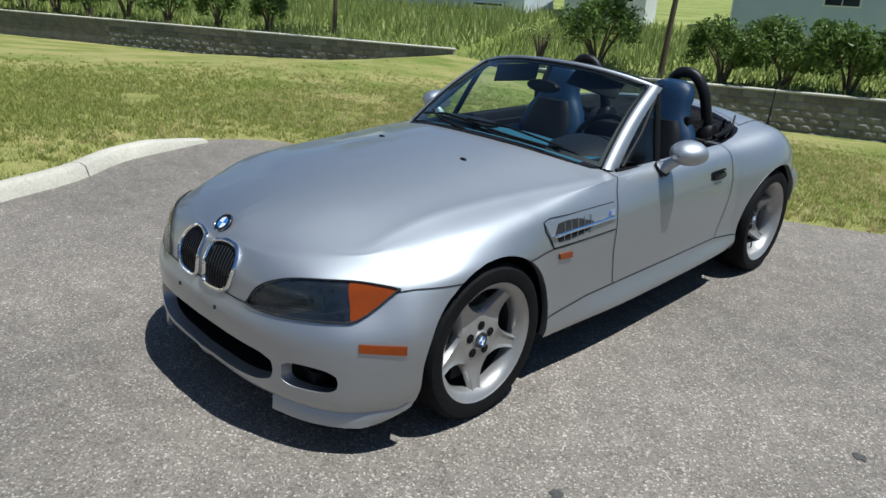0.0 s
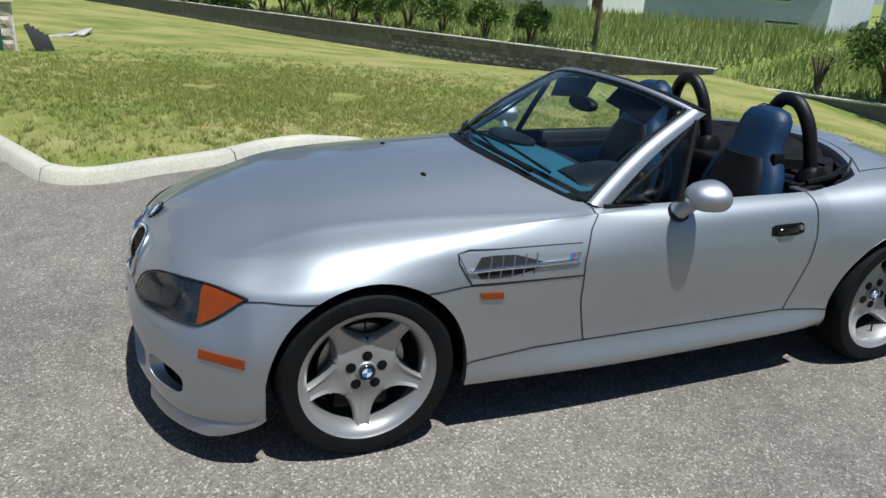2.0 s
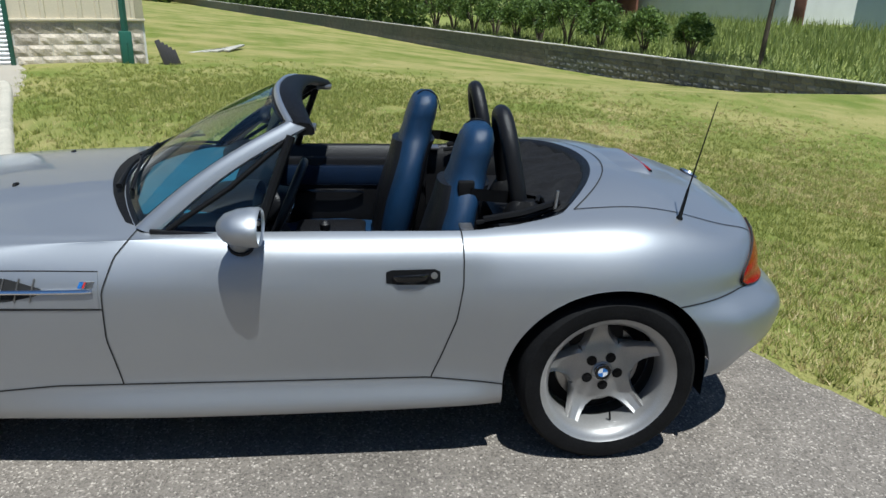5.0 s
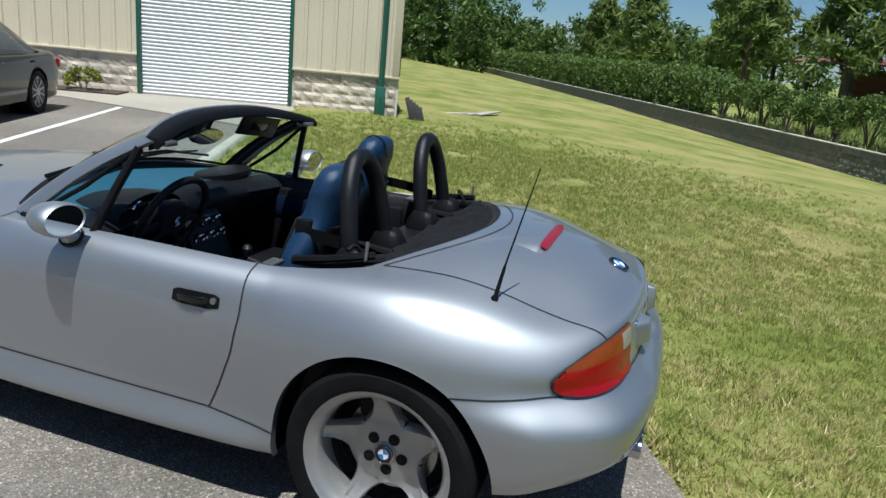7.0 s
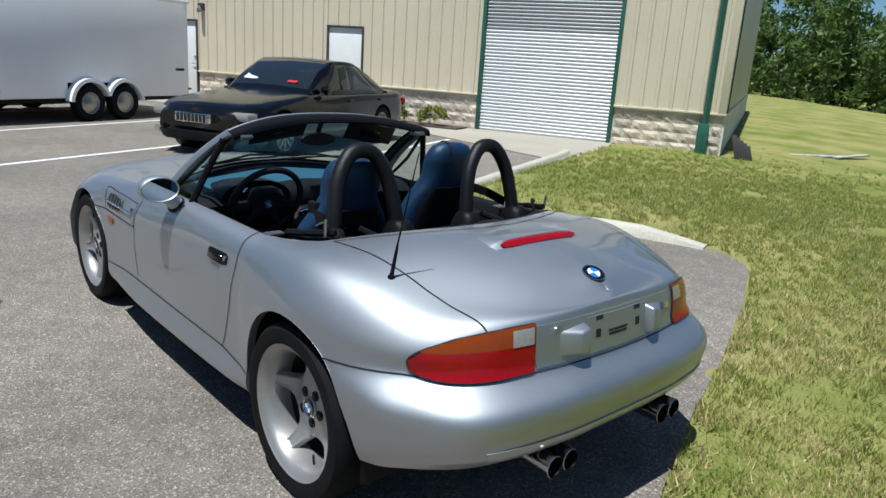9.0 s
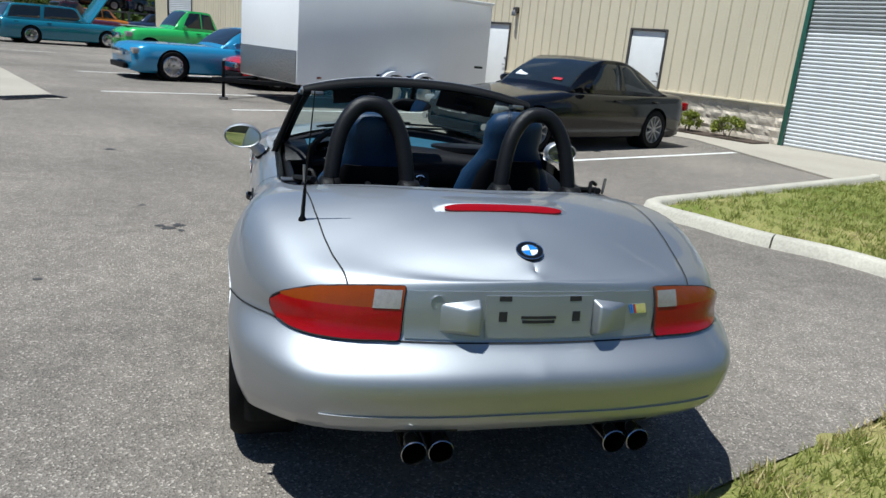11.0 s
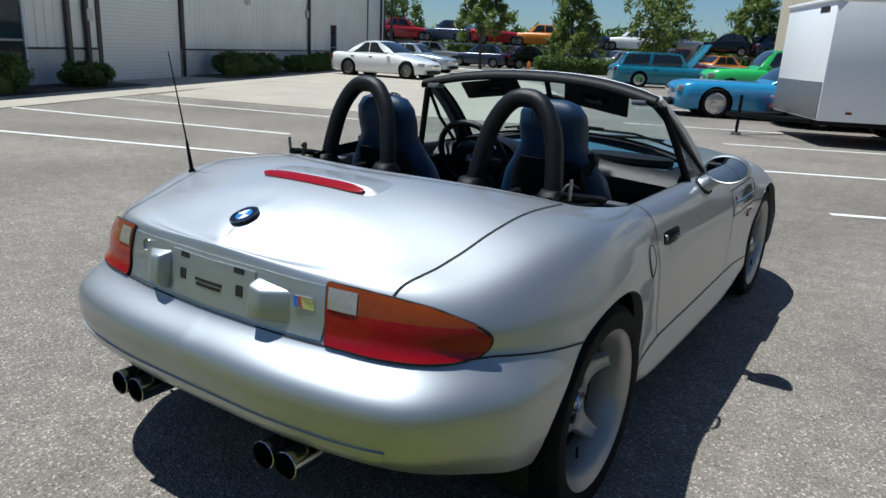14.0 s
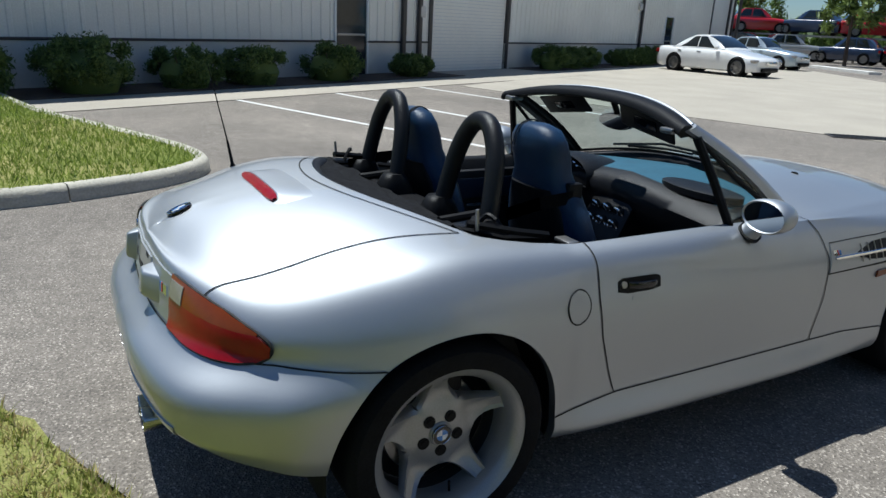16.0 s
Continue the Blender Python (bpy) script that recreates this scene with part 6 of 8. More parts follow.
def second_building():
    """The long pale building in shade; its front looks back at the lot."""
    m = frame_at((16.5, -7.67, 0), -GU, GV)
    b = thing("workshop_building", "long pale metal building with a grey stucco base", "building", m)
    x0, x1, top, band = -30.3, 16.0, 6.0, .86
    part("wall", box(x0, x1, -16, -.05, -.2, top), M["siding2"], b, smooth=False)
    doors = [(-29.5, -26.2, 4.2), (-4.06, 0.0, 3.9)]
    walk = [(-20.0, -18.9, 2.12), (2.75, 3.85, 2.15)]
    cuts = sorted(doors + walk)
    x = x0
    for a, c, h in cuts + [(x1, x1, 0)]:
        part("siding", ribbed(x, a, band, top, .305, .022), M["siding2"], b, smooth=False)
        part("stucco_base", box(x, a, -.05, .03, -.2, band - .02), M["stucco"], b, "grey stucco base", smooth=False)
        part("band", box(x, a, -.04, .05, band - .05, band, .006), M["dark_trim"], b, "dark brown band over the base")
        if h:
            part("siding", ribbed(a, c, h, top, .305, .022), M["siding2"], b, smooth=False)
        x = c
    for a, c, h in doors:
        d = part("roller_door", box(a, c, -.12, -.08, 0, h), M["roller_grey"], b, "white slatted roller door, shut")
        slats(d, a + .05, c - .05, .02, h, .1, -.07, M["roller"])
        for xa, xb in ((a - .16, a), (c, c + .16)):
            part("door_jamb", box(xa, xb, -.06, .06, 0, top, .006), M["dark_trim"], b, "dark brown column beside the door")
    for a, c, h in walk:
        part("door_frame", box(a - .06, a, -.05, .05, 0, h + .05, .005), M["white_door"], b)
        part("door_frame", box(c, c + .06, -.05, .05, 0, h + .05, .005), M["white_door"], b)
        part("door_frame", box(a, c, -.05, .05, h, h + .05, .005), M["white_door"], b)
        part("glass_door", box(a, c, -.03, 0.0, .02, h), M["pane"], b, "dark glass door")
        part("push_bar", box(a + .05, c - .05, .0, .04, .98, 1.03, .006), M["steel"], b)
    for xx in (-15.6, 1.35, -.35 + 1.0, -30.2):
        part("downspout", box(xx - .07, xx + .07, .05, .15, 0, top, .01), M["dark_trim"], b, "brown downspout")
    for xx, zz in ((.55, 1.5), (-8.9, 2.45), (-15.3, 2.3)):
        part("wall_lamp", box(xx - .12, xx + .12, .02, .16, zz, zz + .3, .03), M["stucco"], b, "small box on the wall")
    return b


warehouse()
second_building()


def slab(name, pts, z0, z1, mt, label, category, kind="structure"):
    bm = bmesh.new()
    low = [bm.verts.new((x, y, z0)) for x, y in pts]
    high = [bm.verts.new((x, y, z1)) for x, y in pts]
    bm.faces.new(high)
    for i in range(len(pts)):
        j = (i + 1) % len(pts)
        bm.faces.new((low[i], low[j], high[j], high[i]))
    return tagged(part(name, bm, mt, smooth=False), label, category, kind=kind)


def gp(o, s, d):
    p = Vector((o[0], o[1], 0)) + GU * s + GV * d
    return (p.x, p.y)


W1, W2 = (-11, -6), (16.5, -7.67)
slab("apron", [gp(W1, -.05, .05), gp(W1, -.5, -4.3), gp(W1, 1.4, -3.2), gp(W1, 4.0, -1.7), gp(W1, 13.2, -1.4), gp(W1, 13.2, .05)], -.02, .03, M["concrete"], "pale concrete apron before the roller door", "pavement")
slab("planting_bed", [gp(W1, 3.3, -.05), gp(W1, 3.3, -.75), gp(W1, 6.1, -.75), gp(W1, 6.1, -.05)], .0, .06, M["soil_and_shade"], "dark mulch bed against the warehouse", "bed")
slab("sidewalk", [gp(W2, -30, .1), gp(W2, -30, 2.9), gp(W2, 4.6, 2.9), gp(W2, 4.6, .1)], -.02, .012, M["concrete"], "pale concrete walk along the workshop building", "pavement")
# these two dark strips stand in for the workshop building's shade
slab("planting_strip", [gp(W2, -30, .05), gp(W2, -30, 1.5), gp(W2, -.3, 1.5), gp(W2, -.3, .05)], -.0, .03, M["soil_and_shade"], "dark planting strip under the bushes, the building's shade in its colour", "bed")
slab("planting_strip", [gp(W2, 4.4, .05), gp(W2, 4.4, 1.4), gp(W2, 29, 1.4), gp(W2, 29, .05)], -.0, .03, M["soil_and_shade"], "dark planting strip under the bushes, the building's shade in its colour", "bed")
slab("concrete_drive", [(3.82, -9.1), (7.9, -7.6), (12.4, -6.4), gp(W2, 0.0, 2.9), gp(W2, 4.6, .2), gp(W2, 32, .2), (20.0, -30.0), (12.5, -25.0), (6.6, -15.3)], -.02, .008, M["concrete"], "broad pale concrete drive", "pavement")
# drain set into the corner of the drive
drain = thing("drain_grate", "black iron drain grate in the concrete", "grate", frame_at((4.30, -9.15, .01), (-.6, -.8, 0), (.8, -.6, 0)))
part("frame", box(-.55, .55, -.2, .2, 0, .006), M["dark_trim"], drain)
for k in range(14):
    part("bar", box(-.5 + k * .072, -.465 + k * .072, -.17, .17, .006, .014), M["black"], drain)

# painted bay lines
for (ax, ay), (bx, by) in (((-.9, -4.22), (-7.6, -7.4)), ((.5, -6.35), (-8.3, -10.45)), ((1.2, -9.2), (-6.0, -12.6)), ((3.6, -11.0), (-3.0, -14.0)), ((11.4, -.15), (4.9, -2.55)), ((12.2, -2.45), (6.0, -4.15)), ((12.6, -5.05), (6.3, -6.75)), ((5.0, -15.6), (0.5, -17.8)), ((11.0, -29.5), (4.0, -33.0)), ((8.5, -22.8), (7.3, -23.4))):
    d = Vector((bx - ax, by - ay, 0)).normalized() * 1
    n = Vector((-d.y, d.x, 0)) * .05
    bm = bmesh.new()
    bm.faces.new([bm.verts.new(p) for p in (Vector((ax, ay, .005)) - n, Vector((bx, by, .005)) - n, Vector((bx, by, .005)) + n, Vector((ax, ay, .005)) + n)])
    tagged(part("bay_line", bm, M["line"], smooth=False), "worn white painted parking line", "marking", "parking lines", "structure")


def kerb(path, name, label, width=.16, height=.13, taper=0.0):
    """A rounded concrete kerb swept along a path, cut by joints into lengths."""
    pts = smooth_path([(x, y, 0) for x, y in path], 5)
    prof = [(-width / 2 - .02, -.05), (-width / 2, height * .75), (-width / 2 + .03, height), (width / 2 - .05, height), (width / 2 - .01, height * .8), (width / 2 + .03, -.05)]
    root = thing(name, label, "kerb", kind="structure")
    chunk, length = [], 0.0
    gone = {tuple(pts[0]): 0.0}
    for p, q in zip(pts, pts[1:]):
        gone[tuple(q)] = gone[tuple(p)] + (q - p).length
    for i, p in enumerate(pts):
        chunk.append(p)
        length += (pts[i + 1] - p).length if i + 1 < len(pts) else 0
        if length > 1.5 or i == len(pts) - 1:
            if i + 1 < len(pts):
                chunk.append(pts[i + 1])
            if len(chunk) > 1:
                bm = bmesh.new()
                rings = []
                for k, q in enumerate(chunk):
                    a, b = chunk[max(0, k - 1)], chunk[min(len(chunk) - 1, k + 1)]
                    t = (b - a).normalized()
                    n = Vector((-t.y, t.x, 0))
                    q2 = q + t * (.004 if k == 0 else -.004 if k == len(chunk) - 1 else 0)
                    low = min(1.0, .25 + .75 * gone[tuple(q)] / taper) if taper else 1.0
                    rings.append([bm.verts.new(q2 + n * o + UP * (h * low if h > 0 else h)) for o, h in prof])
                for r, s in zip(rings, rings[1:]):
                    for k in range(len(prof) - 1):
                        bm.faces.new((r[k], r[k + 1], s[k + 1], s[k]))
                bm.faces.new(rings[0])
                bm.faces.new(rings[-1][::-1])
                part("kerb_length", bm, M["kerb"], root, sharp=50)
            chunk, length = [], 0.0
            if i + 1 < len(pts):
                chunk = []
    return root


kerb([(-4.10, .10), (-4.0, -.28), (-3.8, -.85), (-3.42, -1.35), (-3.2, -1.85), (-3.0, -2.3), (-3.15, -2.6), (-3.6, -2.82), (-5.57, -3.72), (-7.75, -4.70), (-8.3, -5.0)], "kerb", "pale concrete kerb round the corner of the lawn", height=.105, taper=.6)
ISLE = [(3.55, 3.6), (3.62, 2.55), (3.8, 1.85), (4.08, 1.3), (4.55, .95), (5.3, 1.05), (6.5, 1.55), (8.2, 2.3), (10.2, 2.85), (12.2, 3.4)]
kerb(ISLE, "kerb", "pale concrete kerb round the grass island")
isle_pts = [(p.x, p.y) for p in smooth_path([(x, y, 0) for x, y in ISLE], 4)] + [(14, 6.5), (3.4, 5.0)]
slab("grass_island", isle_pts, -.02, .115, M["grass"], "green grass island behind a kerb", "lawn")

# ---- retaining wall, hedges, trees, field ----
def leaf_material(name, dark, light, trans=0.25):
    mt = bpy.data.materials.new(name)
    mt.use_nodes = True
    nt = mt.node_tree
    bs = nt.nodes["Principled BSDF"]
    bs.inputs["Roughness"].default_value = 0.55
    bs.inputs["Specular IOR Level"].default_value = 0.35
    geo, ramp = nt.nodes.new("ShaderNodeNewGeometry"), nt.nodes.new("ShaderNodeValToRGB")
    ramp.color_ramp.elements[0].color, ramp.color_ramp.elements[1].color = (*dark, 1), (*light, 1)
    nt.links.new(geo.outputs["Random Per Island"], ramp.inputs["Fac"])
    nt.links.new(ramp.outputs["Color"], bs.inputs["Base Color"])
    tl, mx = nt.nodes.new("ShaderNodeBsdfTranslucent"), nt.nodes.new("ShaderNodeMixShader")
    mx.inputs[0].default_value = trans
    nt.links.new(ramp.outputs["Color"], tl.inputs["Color"])
    nt.links.new(bs.outputs[0], mx.inputs[1])
    nt.links.new(tl.outputs[0], mx.inputs[2])
    nt.links.new(mx.outputs[0], nt.nodes["Material Output"].inputs["Surface"])
    return mt


M["leaf"] = leaf_material("shrub_leaves", (0.045, 0.085, 0.018), (0.17, 0.25, 0.055), 0.35)
M["leaf_yellow"] = leaf_material("bright_shrub_leaves", (0.09, 0.12, 0.012), (0.26, 0.28, 0.035))
M["leaf_dark"] = leaf_material("clipped_bush_leaves", (0.045, 0.085, 0.025), (0.17, 0.24, 0.065), 0.4)
M["leaf_tree"] = leaf_material("tree_leaves", (0.04, 0.075, 0.018), (0.16, 0.24, 0.055), 0.4)
M["needle"] = leaf_material("pine_needles", (0.07, 0.11, 0.025), (0.24, 0.31, 0.08), 0.4)
M["blade"] = leaf_material("grass_blades", (0.13, 0.17, 0.028), (0.46, 0.47, 0.14), 0.45)
M["blade_green"] = leaf_material("fresh_grass_blades", (0.09, 0.15, 0.02), (0.30, 0.36, 0.07), 0.45)
M["blade_dry"] = leaf_material("dry_grass_blades", (0.36, 0.29, 0.12), (0.72, 0.60, 0.32), 0.3)
M["weed"] = leaf_material("field_weeds", (0.13, 0.18, 0.045), (0.38, 0.42, 0.14), 0.4)
M["bark"] = material("bark", (0.10, 0.075, 0.055), 0.95, 0, 0.25, 6, 40, 0.8, stretch=(1, 1, .3))


def leaves(centres, spread, count, size, rng, flat=0.0, long=1.7):
    """Leaf blades round many centres as arrays of corners, one small quad each."""
    c = centres[rng.integers(0, len(centres), count)]
    s = spread[rng.integers(0, len(spread), count)] if len(np.shape(spread)) else spread
    d = rng.normal(size=(count, 3))
    d /= np.linalg.norm(d, axis=1, keepdims=True)
    r = rng.random((count, 1)) ** 0.45
    pos = c + d * r * s
    a = rng.normal(size=(count, 3))
    a[:, 2] *= 1 - flat
    a /= np.linalg.norm(a, axis=1, keepdims=True)
    b = np.cross(a, rng.normal(size=(count, 3)))
    b /= np.maximum(np.linalg.norm(b, axis=1, keepdims=True), 1e-6)
    w = size * (0.6 + 0.8 * rng.random((count, 1)))
    return np.stack([pos - a * w * long, pos + b * w * .6, pos + a * w * long, pos - b * w * .6], 1)


def quads_object(name, quads, mt, parent=None, label=""):
    n = len(quads)
    me = bpy.data.meshes.new(name)
    me.vertices.add(n * 4)
    me.vertices.foreach_set("co", quads.reshape(-1).astype(np.float32))
    me.loops.add(n * 4)
    me.loops.foreach_set("vertex_index", np.arange(n * 4, dtype=np.int32))
    me.polygons.add(n)
    me.polygons.foreach_set("loop_start", np.arange(0, n * 4, 4, dtype=np.int32))
    me.update(calc_edges=True)
    return finish(name, me, mt, parent, label, smooth=False)


def tris_object(name, tris, mt, parent=None, label=""):
    n = len(tris)
    me = bpy.data.meshes.new(name)
    me.vertices.add(n * 3)
    me.vertices.foreach_set("co", tris.reshape(-1).astype(np.float32))
    me.loops.add(n * 3)
    me.loops.foreach_set("vertex_index", np.arange(n * 3, dtype=np.int32))
    me.polygons.add(n)
    me.polygons.foreach_set("loop_start", np.arange(0, n * 3, 3, dtype=np.int32))
    me.update(calc_edges=True)
    return finish(name, me, mt, parent, label, smooth=False)


def shrub(name, label, at, width, height, seed, mt, count=2600, size=.045, stems=5, group="", category="bush", low=0.15, square=False, core=False):
    """Stems that fork from the ground and a ragged crown of small leaves."""
    rng = np.random.default_rng(seed)
    ob = thing(name, label, category, Matrix.Translation(at), group)
    ends = []
    for k in range(stems):
        a = 2 * math.pi * (k + rng.random() * .6) / stems
        tip = Vector((math.cos(a) * width * .3, math.sin(a) * width * .3, height * (.55 + .25 * rng.random())))
        path = smooth_path([(0.05 * math.cos(a), 0.05 * math.sin(a), -.1), (tip.x * .35, tip.y * .35, height * .3), tip], 4)
        part("stem", tube(path, [.028 * (1 - .7 * i / len(path)) * height for i in range(len(path))], 6), M["bark"], ob)
        ends.append(tip)
    cs, sp = [], []
    for k in range(34):
        if square:
            p = (rng.uniform(-.5, .5) * width, rng.uniform(-.35, .35) * width * .8, height * rng.uniform(low, .92))
            s = .16 * height
        else:
            a, e = rng.uniform(0, 2 * math.pi), rng.uniform(-.5 if not core else -1.1, 1.5)
            r = math.cos(e * .9) * width * .40
            p = (math.cos(a) * r, math.sin(a) * r, height * (low + (1 - low) * .5) + math.sin(e) * height * (1 - low) * (.42 if not core else .36))
            s = rng.uniform(.10, .24) * min(width, height)
        cs.append(p)
        sp.append((s,))
    quads_object("crown", leaves(np.array(cs), np.array(sp), count, size, rng), mt, ob)
    if core:
        part("inner_growth", lathe([(.001, 0), (width * .24, .02), (width * .30, height * .35), (width * .25, height * .6), (width * .12, height * .72), (.001, height * .76)], 20, "z"), mt, ob)
    return ob


def wall_point(k, off=0.0):
    """A place k metres along the retaining wall, off metres behind it."""
    return Vector((WALL0.x - .906 * k - .423 * off, WALL0.y - .423 * k + .906 * off, 0))


def retaining_wall():
    m = frame_at((WALL0.x, WALL0.y, 0), GV, GU)
    # local x runs along the high part, +y looks at the lawn
    w = thing("retaining_wall", "grey concrete block retaining wall with a pale cap", "wall", m, kind="structure")
    part("wall_core", box(0, 95, -.22, -.03, -2.4, -.50), M["block"], w, smooth=False)
    part("wall_core", box(-32, 0, -.22, -.03, -3.0, -.90), M["block"], w, smooth=False)
    for a, b in ((40, 95), (14, 40), (-.02, 14)):
        part("cap_course", box(a, b, -.26, .02, -.52, -.47, .012), M["cap"], w, "pale mortar cap")
    part("cap_course", box(-32, -.02, -.26, .02, -.90, -.84, .012), M["cap"], w, "pale mortar cap")
    stone_blocks(w, 0.0, 14.0, -1.52, 5, .40, .2, -.03, M["block"], 5, "block")
    stone_blocks(w, -14.0, -5.0, -2.1, 6, .40, .2, -.03, M["block"], 6, "block")
    # farther lengths, too small to pick apart
    bm = bmesh.new()
    for c in range(5):
        x = 14.05 + (c % 2) * .2
        while x < 60:
            box(x, x + .388, -.035, -.006, -1.52 + c * .2, -1.332 + c * .2, bm=bm)
            x += .4
    tagged(part("block_course", bm, M["block"], w, smooth=False), kind="stuff")
    return w


retaining_wall()


def field_sheet():
    verts, faces = [], []
    ks, os_ = np.linspace(-60, 110, 86), np.concatenate([np.linspace(.10, 10, 14), np.linspace(14, 120, 12)])
    for o in os_:
        for k in ks:
            p = wall_point(k, o)
            top = -.62 if k > 0.3 else -.98
            verts.append((p.x, p.y, top + .035 * max(0.0, min(o, 18.0)) + .06 * noise.noise((p.x * .4, p.y * .4, 2)) * min(1.0, max(0.0, o))))
    n = len(ks)
    for j in range(len(os_) - 1):
        for i in range(n - 1):
            faces.append((j * n + i, j * n + i + 1, (j + 1) * n + i + 1, (j + 1) * n + i))
    return link_mesh("field", verts, faces, M["field"], sharp=80)


tagged(field_sheet(), "overgrown green field beyond the wall", "field", kind="structure")
rng = np.random.default_rng(8)
n_weed = 26000
wk, wo = rng.uniform(-16, 26, n_weed), 0.3 + 18 * rng.random(n_weed) ** 1.3
wx, wy = WALL0.x - .906 * wk - .423 * wo, WALL0.y - .423 * wk + .906 * wo
wz = np.where(wk > .3, -.62, -.98) + .035 * wo
wh = rng.uniform(.18, .62, n_weed) * np.clip(0.5 + 0.12 * wo, .5, 1.2)
wa = rng.uniform(0, 6.28, n_weed)
ww = rng.uniform(.02, .05, n_weed)
lean = rng.normal(0, .16, (n_weed, 2))
weeds = np.stack([np.stack([wx - ww * np.cos(wa), wy - ww * np.sin(wa), wz - .05], 1), np.stack([wx + ww * np.cos(wa), wy + ww * np.sin(wa), wz - .05], 1), np.stack([wx + lean[:, 0], wy + lean[:, 1], wz + wh], 1)], 1)
tagged(tris_object("tall_weeds", weeds, M["weed"]), "tall pale green weeds in the field", "weeds", kind="stuff")

SH = "green leafy shrub behind the retaining wall"
for i, (k, w, h) in enumerate(((7.5, 1.25, 1.5), (9.7, 1.5, 1.55), (12.0, 1.7, 1.75), (14.0, 1.8, 1.9), (15.9, 1.7, 1.7), (17.6, 1.8, 1.9), (19.3, 1.8, 1.8), (21.2, 1.9, 2.0), (23.1, 1.9, 1.9), (25.0, 2.0, 2.1))):
    p = wall_point(k, 1.0)
    shrub("shrub", SH, (p.x, p.y, -.6), w, h, 30 + i, M["leaf"] if i % 3 else M["leaf"], 2400, .05, 6, "shrubs along the wall")
p = wall_point(-4.4, 1.3)
shrub("shrub", "wide dark green shrub with many bare forked stems", (p.x, p.y, -.85), 2.8, 2.0, 61, M["leaf"], 4200, .045, 9, low=.35)
p = wall_point(-2.6, 1.1)
shrub("shrub", "thin shrub of mostly bare grey twigs", (p.x, p.y, -.9), 1.0, 1.5, 62, M["weed"], 260, .03, 12)
for i, k in enumerate((-8.2, -9.9, -11.6, -13.3, -15.0)):
    p = wall_point(k, 1.1)
    shrub("hedge_bush", "square-clipped green hedge bush on forked stems", (p.x, p.y, -.95), 2.3, 1.95, 70 + i, M["leaf"], 5200, .045, 7, "clipped hedge", "hedge", .38, True)


def trunk(at, height, r, lean, label, seed):
    ob = thing("tree_trunk", label, "tree", Matrix.Translation(at))
    path = smooth_path([(0, 0, -.3), (lean * .3, 0, height * .35), (lean * .7, .05, height * .7), (lean, 0, height)], 5)
    part("trunk", tube(path, [r * (1 - .5 * i / len(path)) for i in range(len(path))], 10), M["bark"], ob)
    rng = np.random.default_rng(seed)
    cs = np.array([(lean + rng.normal(0, .9), rng.normal(0, .9), height + rng.normal(.3, .6)) for _ in range(30)])
    quads_object("crown", leaves(cs, .5, 2600, .06, rng), M["leaf_tree"], ob)
    return ob


p = wall_point(5.1, 1.5)
trunk((p.x, p.y, -.6), 5.5, .085, .5, "slim dark tree trunk behind the wall", 3)
p = wall_point(-6.4, 1.2)
trunk((p.x, p.y, -.9), 5.5, .10, .35, "slim dark tree trunk behind the wall", 4)

# the long clipped hedge on the wall, too long to count
rng = np.random.default_rng(17)
hc = []
for k in np.arange(26.5, 96, .42):
    for o in (.55, 1.15):
        for h in (.1, .75, 1.4, 2.0):
            p = wall_point(k, o + rng.normal(0, .1))
            hc.append((p.x, p.y, -.45 + h + rng.normal(0, .09)))
tagged(quads_object("hedge", leaves(np.array(hc), .42, 42000, .085, rng), M["leaf"]), "long clipped green hedge on top of the retaining wall", "hedge", kind="stuff")


def tree(name, label, at, height, width, seed, mt, clumps=60, count=5200, size=.12, bare=.3, pine=False, group=""):
    """A tapered trunk, limbs, and a broken crown of leaf clumps at the limbs' ends."""
    rng = np.random.default_rng(seed)
    ob = thing(name, label, "tree", Matrix.Translation(at), group)
    top = Vector((rng.normal(0, .03) * height, rng.normal(0, .03) * height, height * .93))
    tp = smooth_path([(0, 0, -.3), (top.x * .3 + .02 * height, top.y * .3, height * .35), (top.x * .7, top.y * .7 + .015 * height, height * .68), top], 5)
    part("trunk", tube(tp, [max(.03, .02 * height * (1 - .85 * i / len(tp))) for i in range(len(tp))], 9), M["bark"], ob)
    cs, sp = [], []
    for k in range(clumps):
        f = bare + (1 - bare) * (k + rng.random()) / clumps
        a = 2.4 * k + rng.normal(0, .4)
        reach = width * .5 * (math.sin(math.pi * min(1, (1.02 - f) / (1 - bare) * .75 + .12)) if not pine else (1.06 - f) / (1 - bare) * .9 + .12) * rng.uniform(.45, 1.05)
        z = height * f
        base = Vector((top.x * f, top.y * f, z - reach * .25))
        tip = base + Vector((math.cos(a) * reach, math.sin(a) * reach, reach * (.25 if pine else .45)))
        if k % 2 == 0:
            part("limb", tube(smooth_path([base, base.lerp(tip, .5) + UP * .04 * reach, tip], 3), [.012 * height * .45, .009 * height * .45, .007 * height * .45, .006 * height * .4, .005 * height * .35, .004 * height * .3, .003 * height * .3][:7], 5), M["bark"], ob)
        for _ in range(3):
            cs.append(tip + Vector(rng.normal(0, .07 * width, 3)))
            sp.append((rng.uniform(.05, .13) * width,))
    quads_object("crown", leaves(np.array([tuple(c) for c in cs]), np.array(sp), count, size, rng, long=3.0 if pine else 1.7), mt, ob)
    return ob


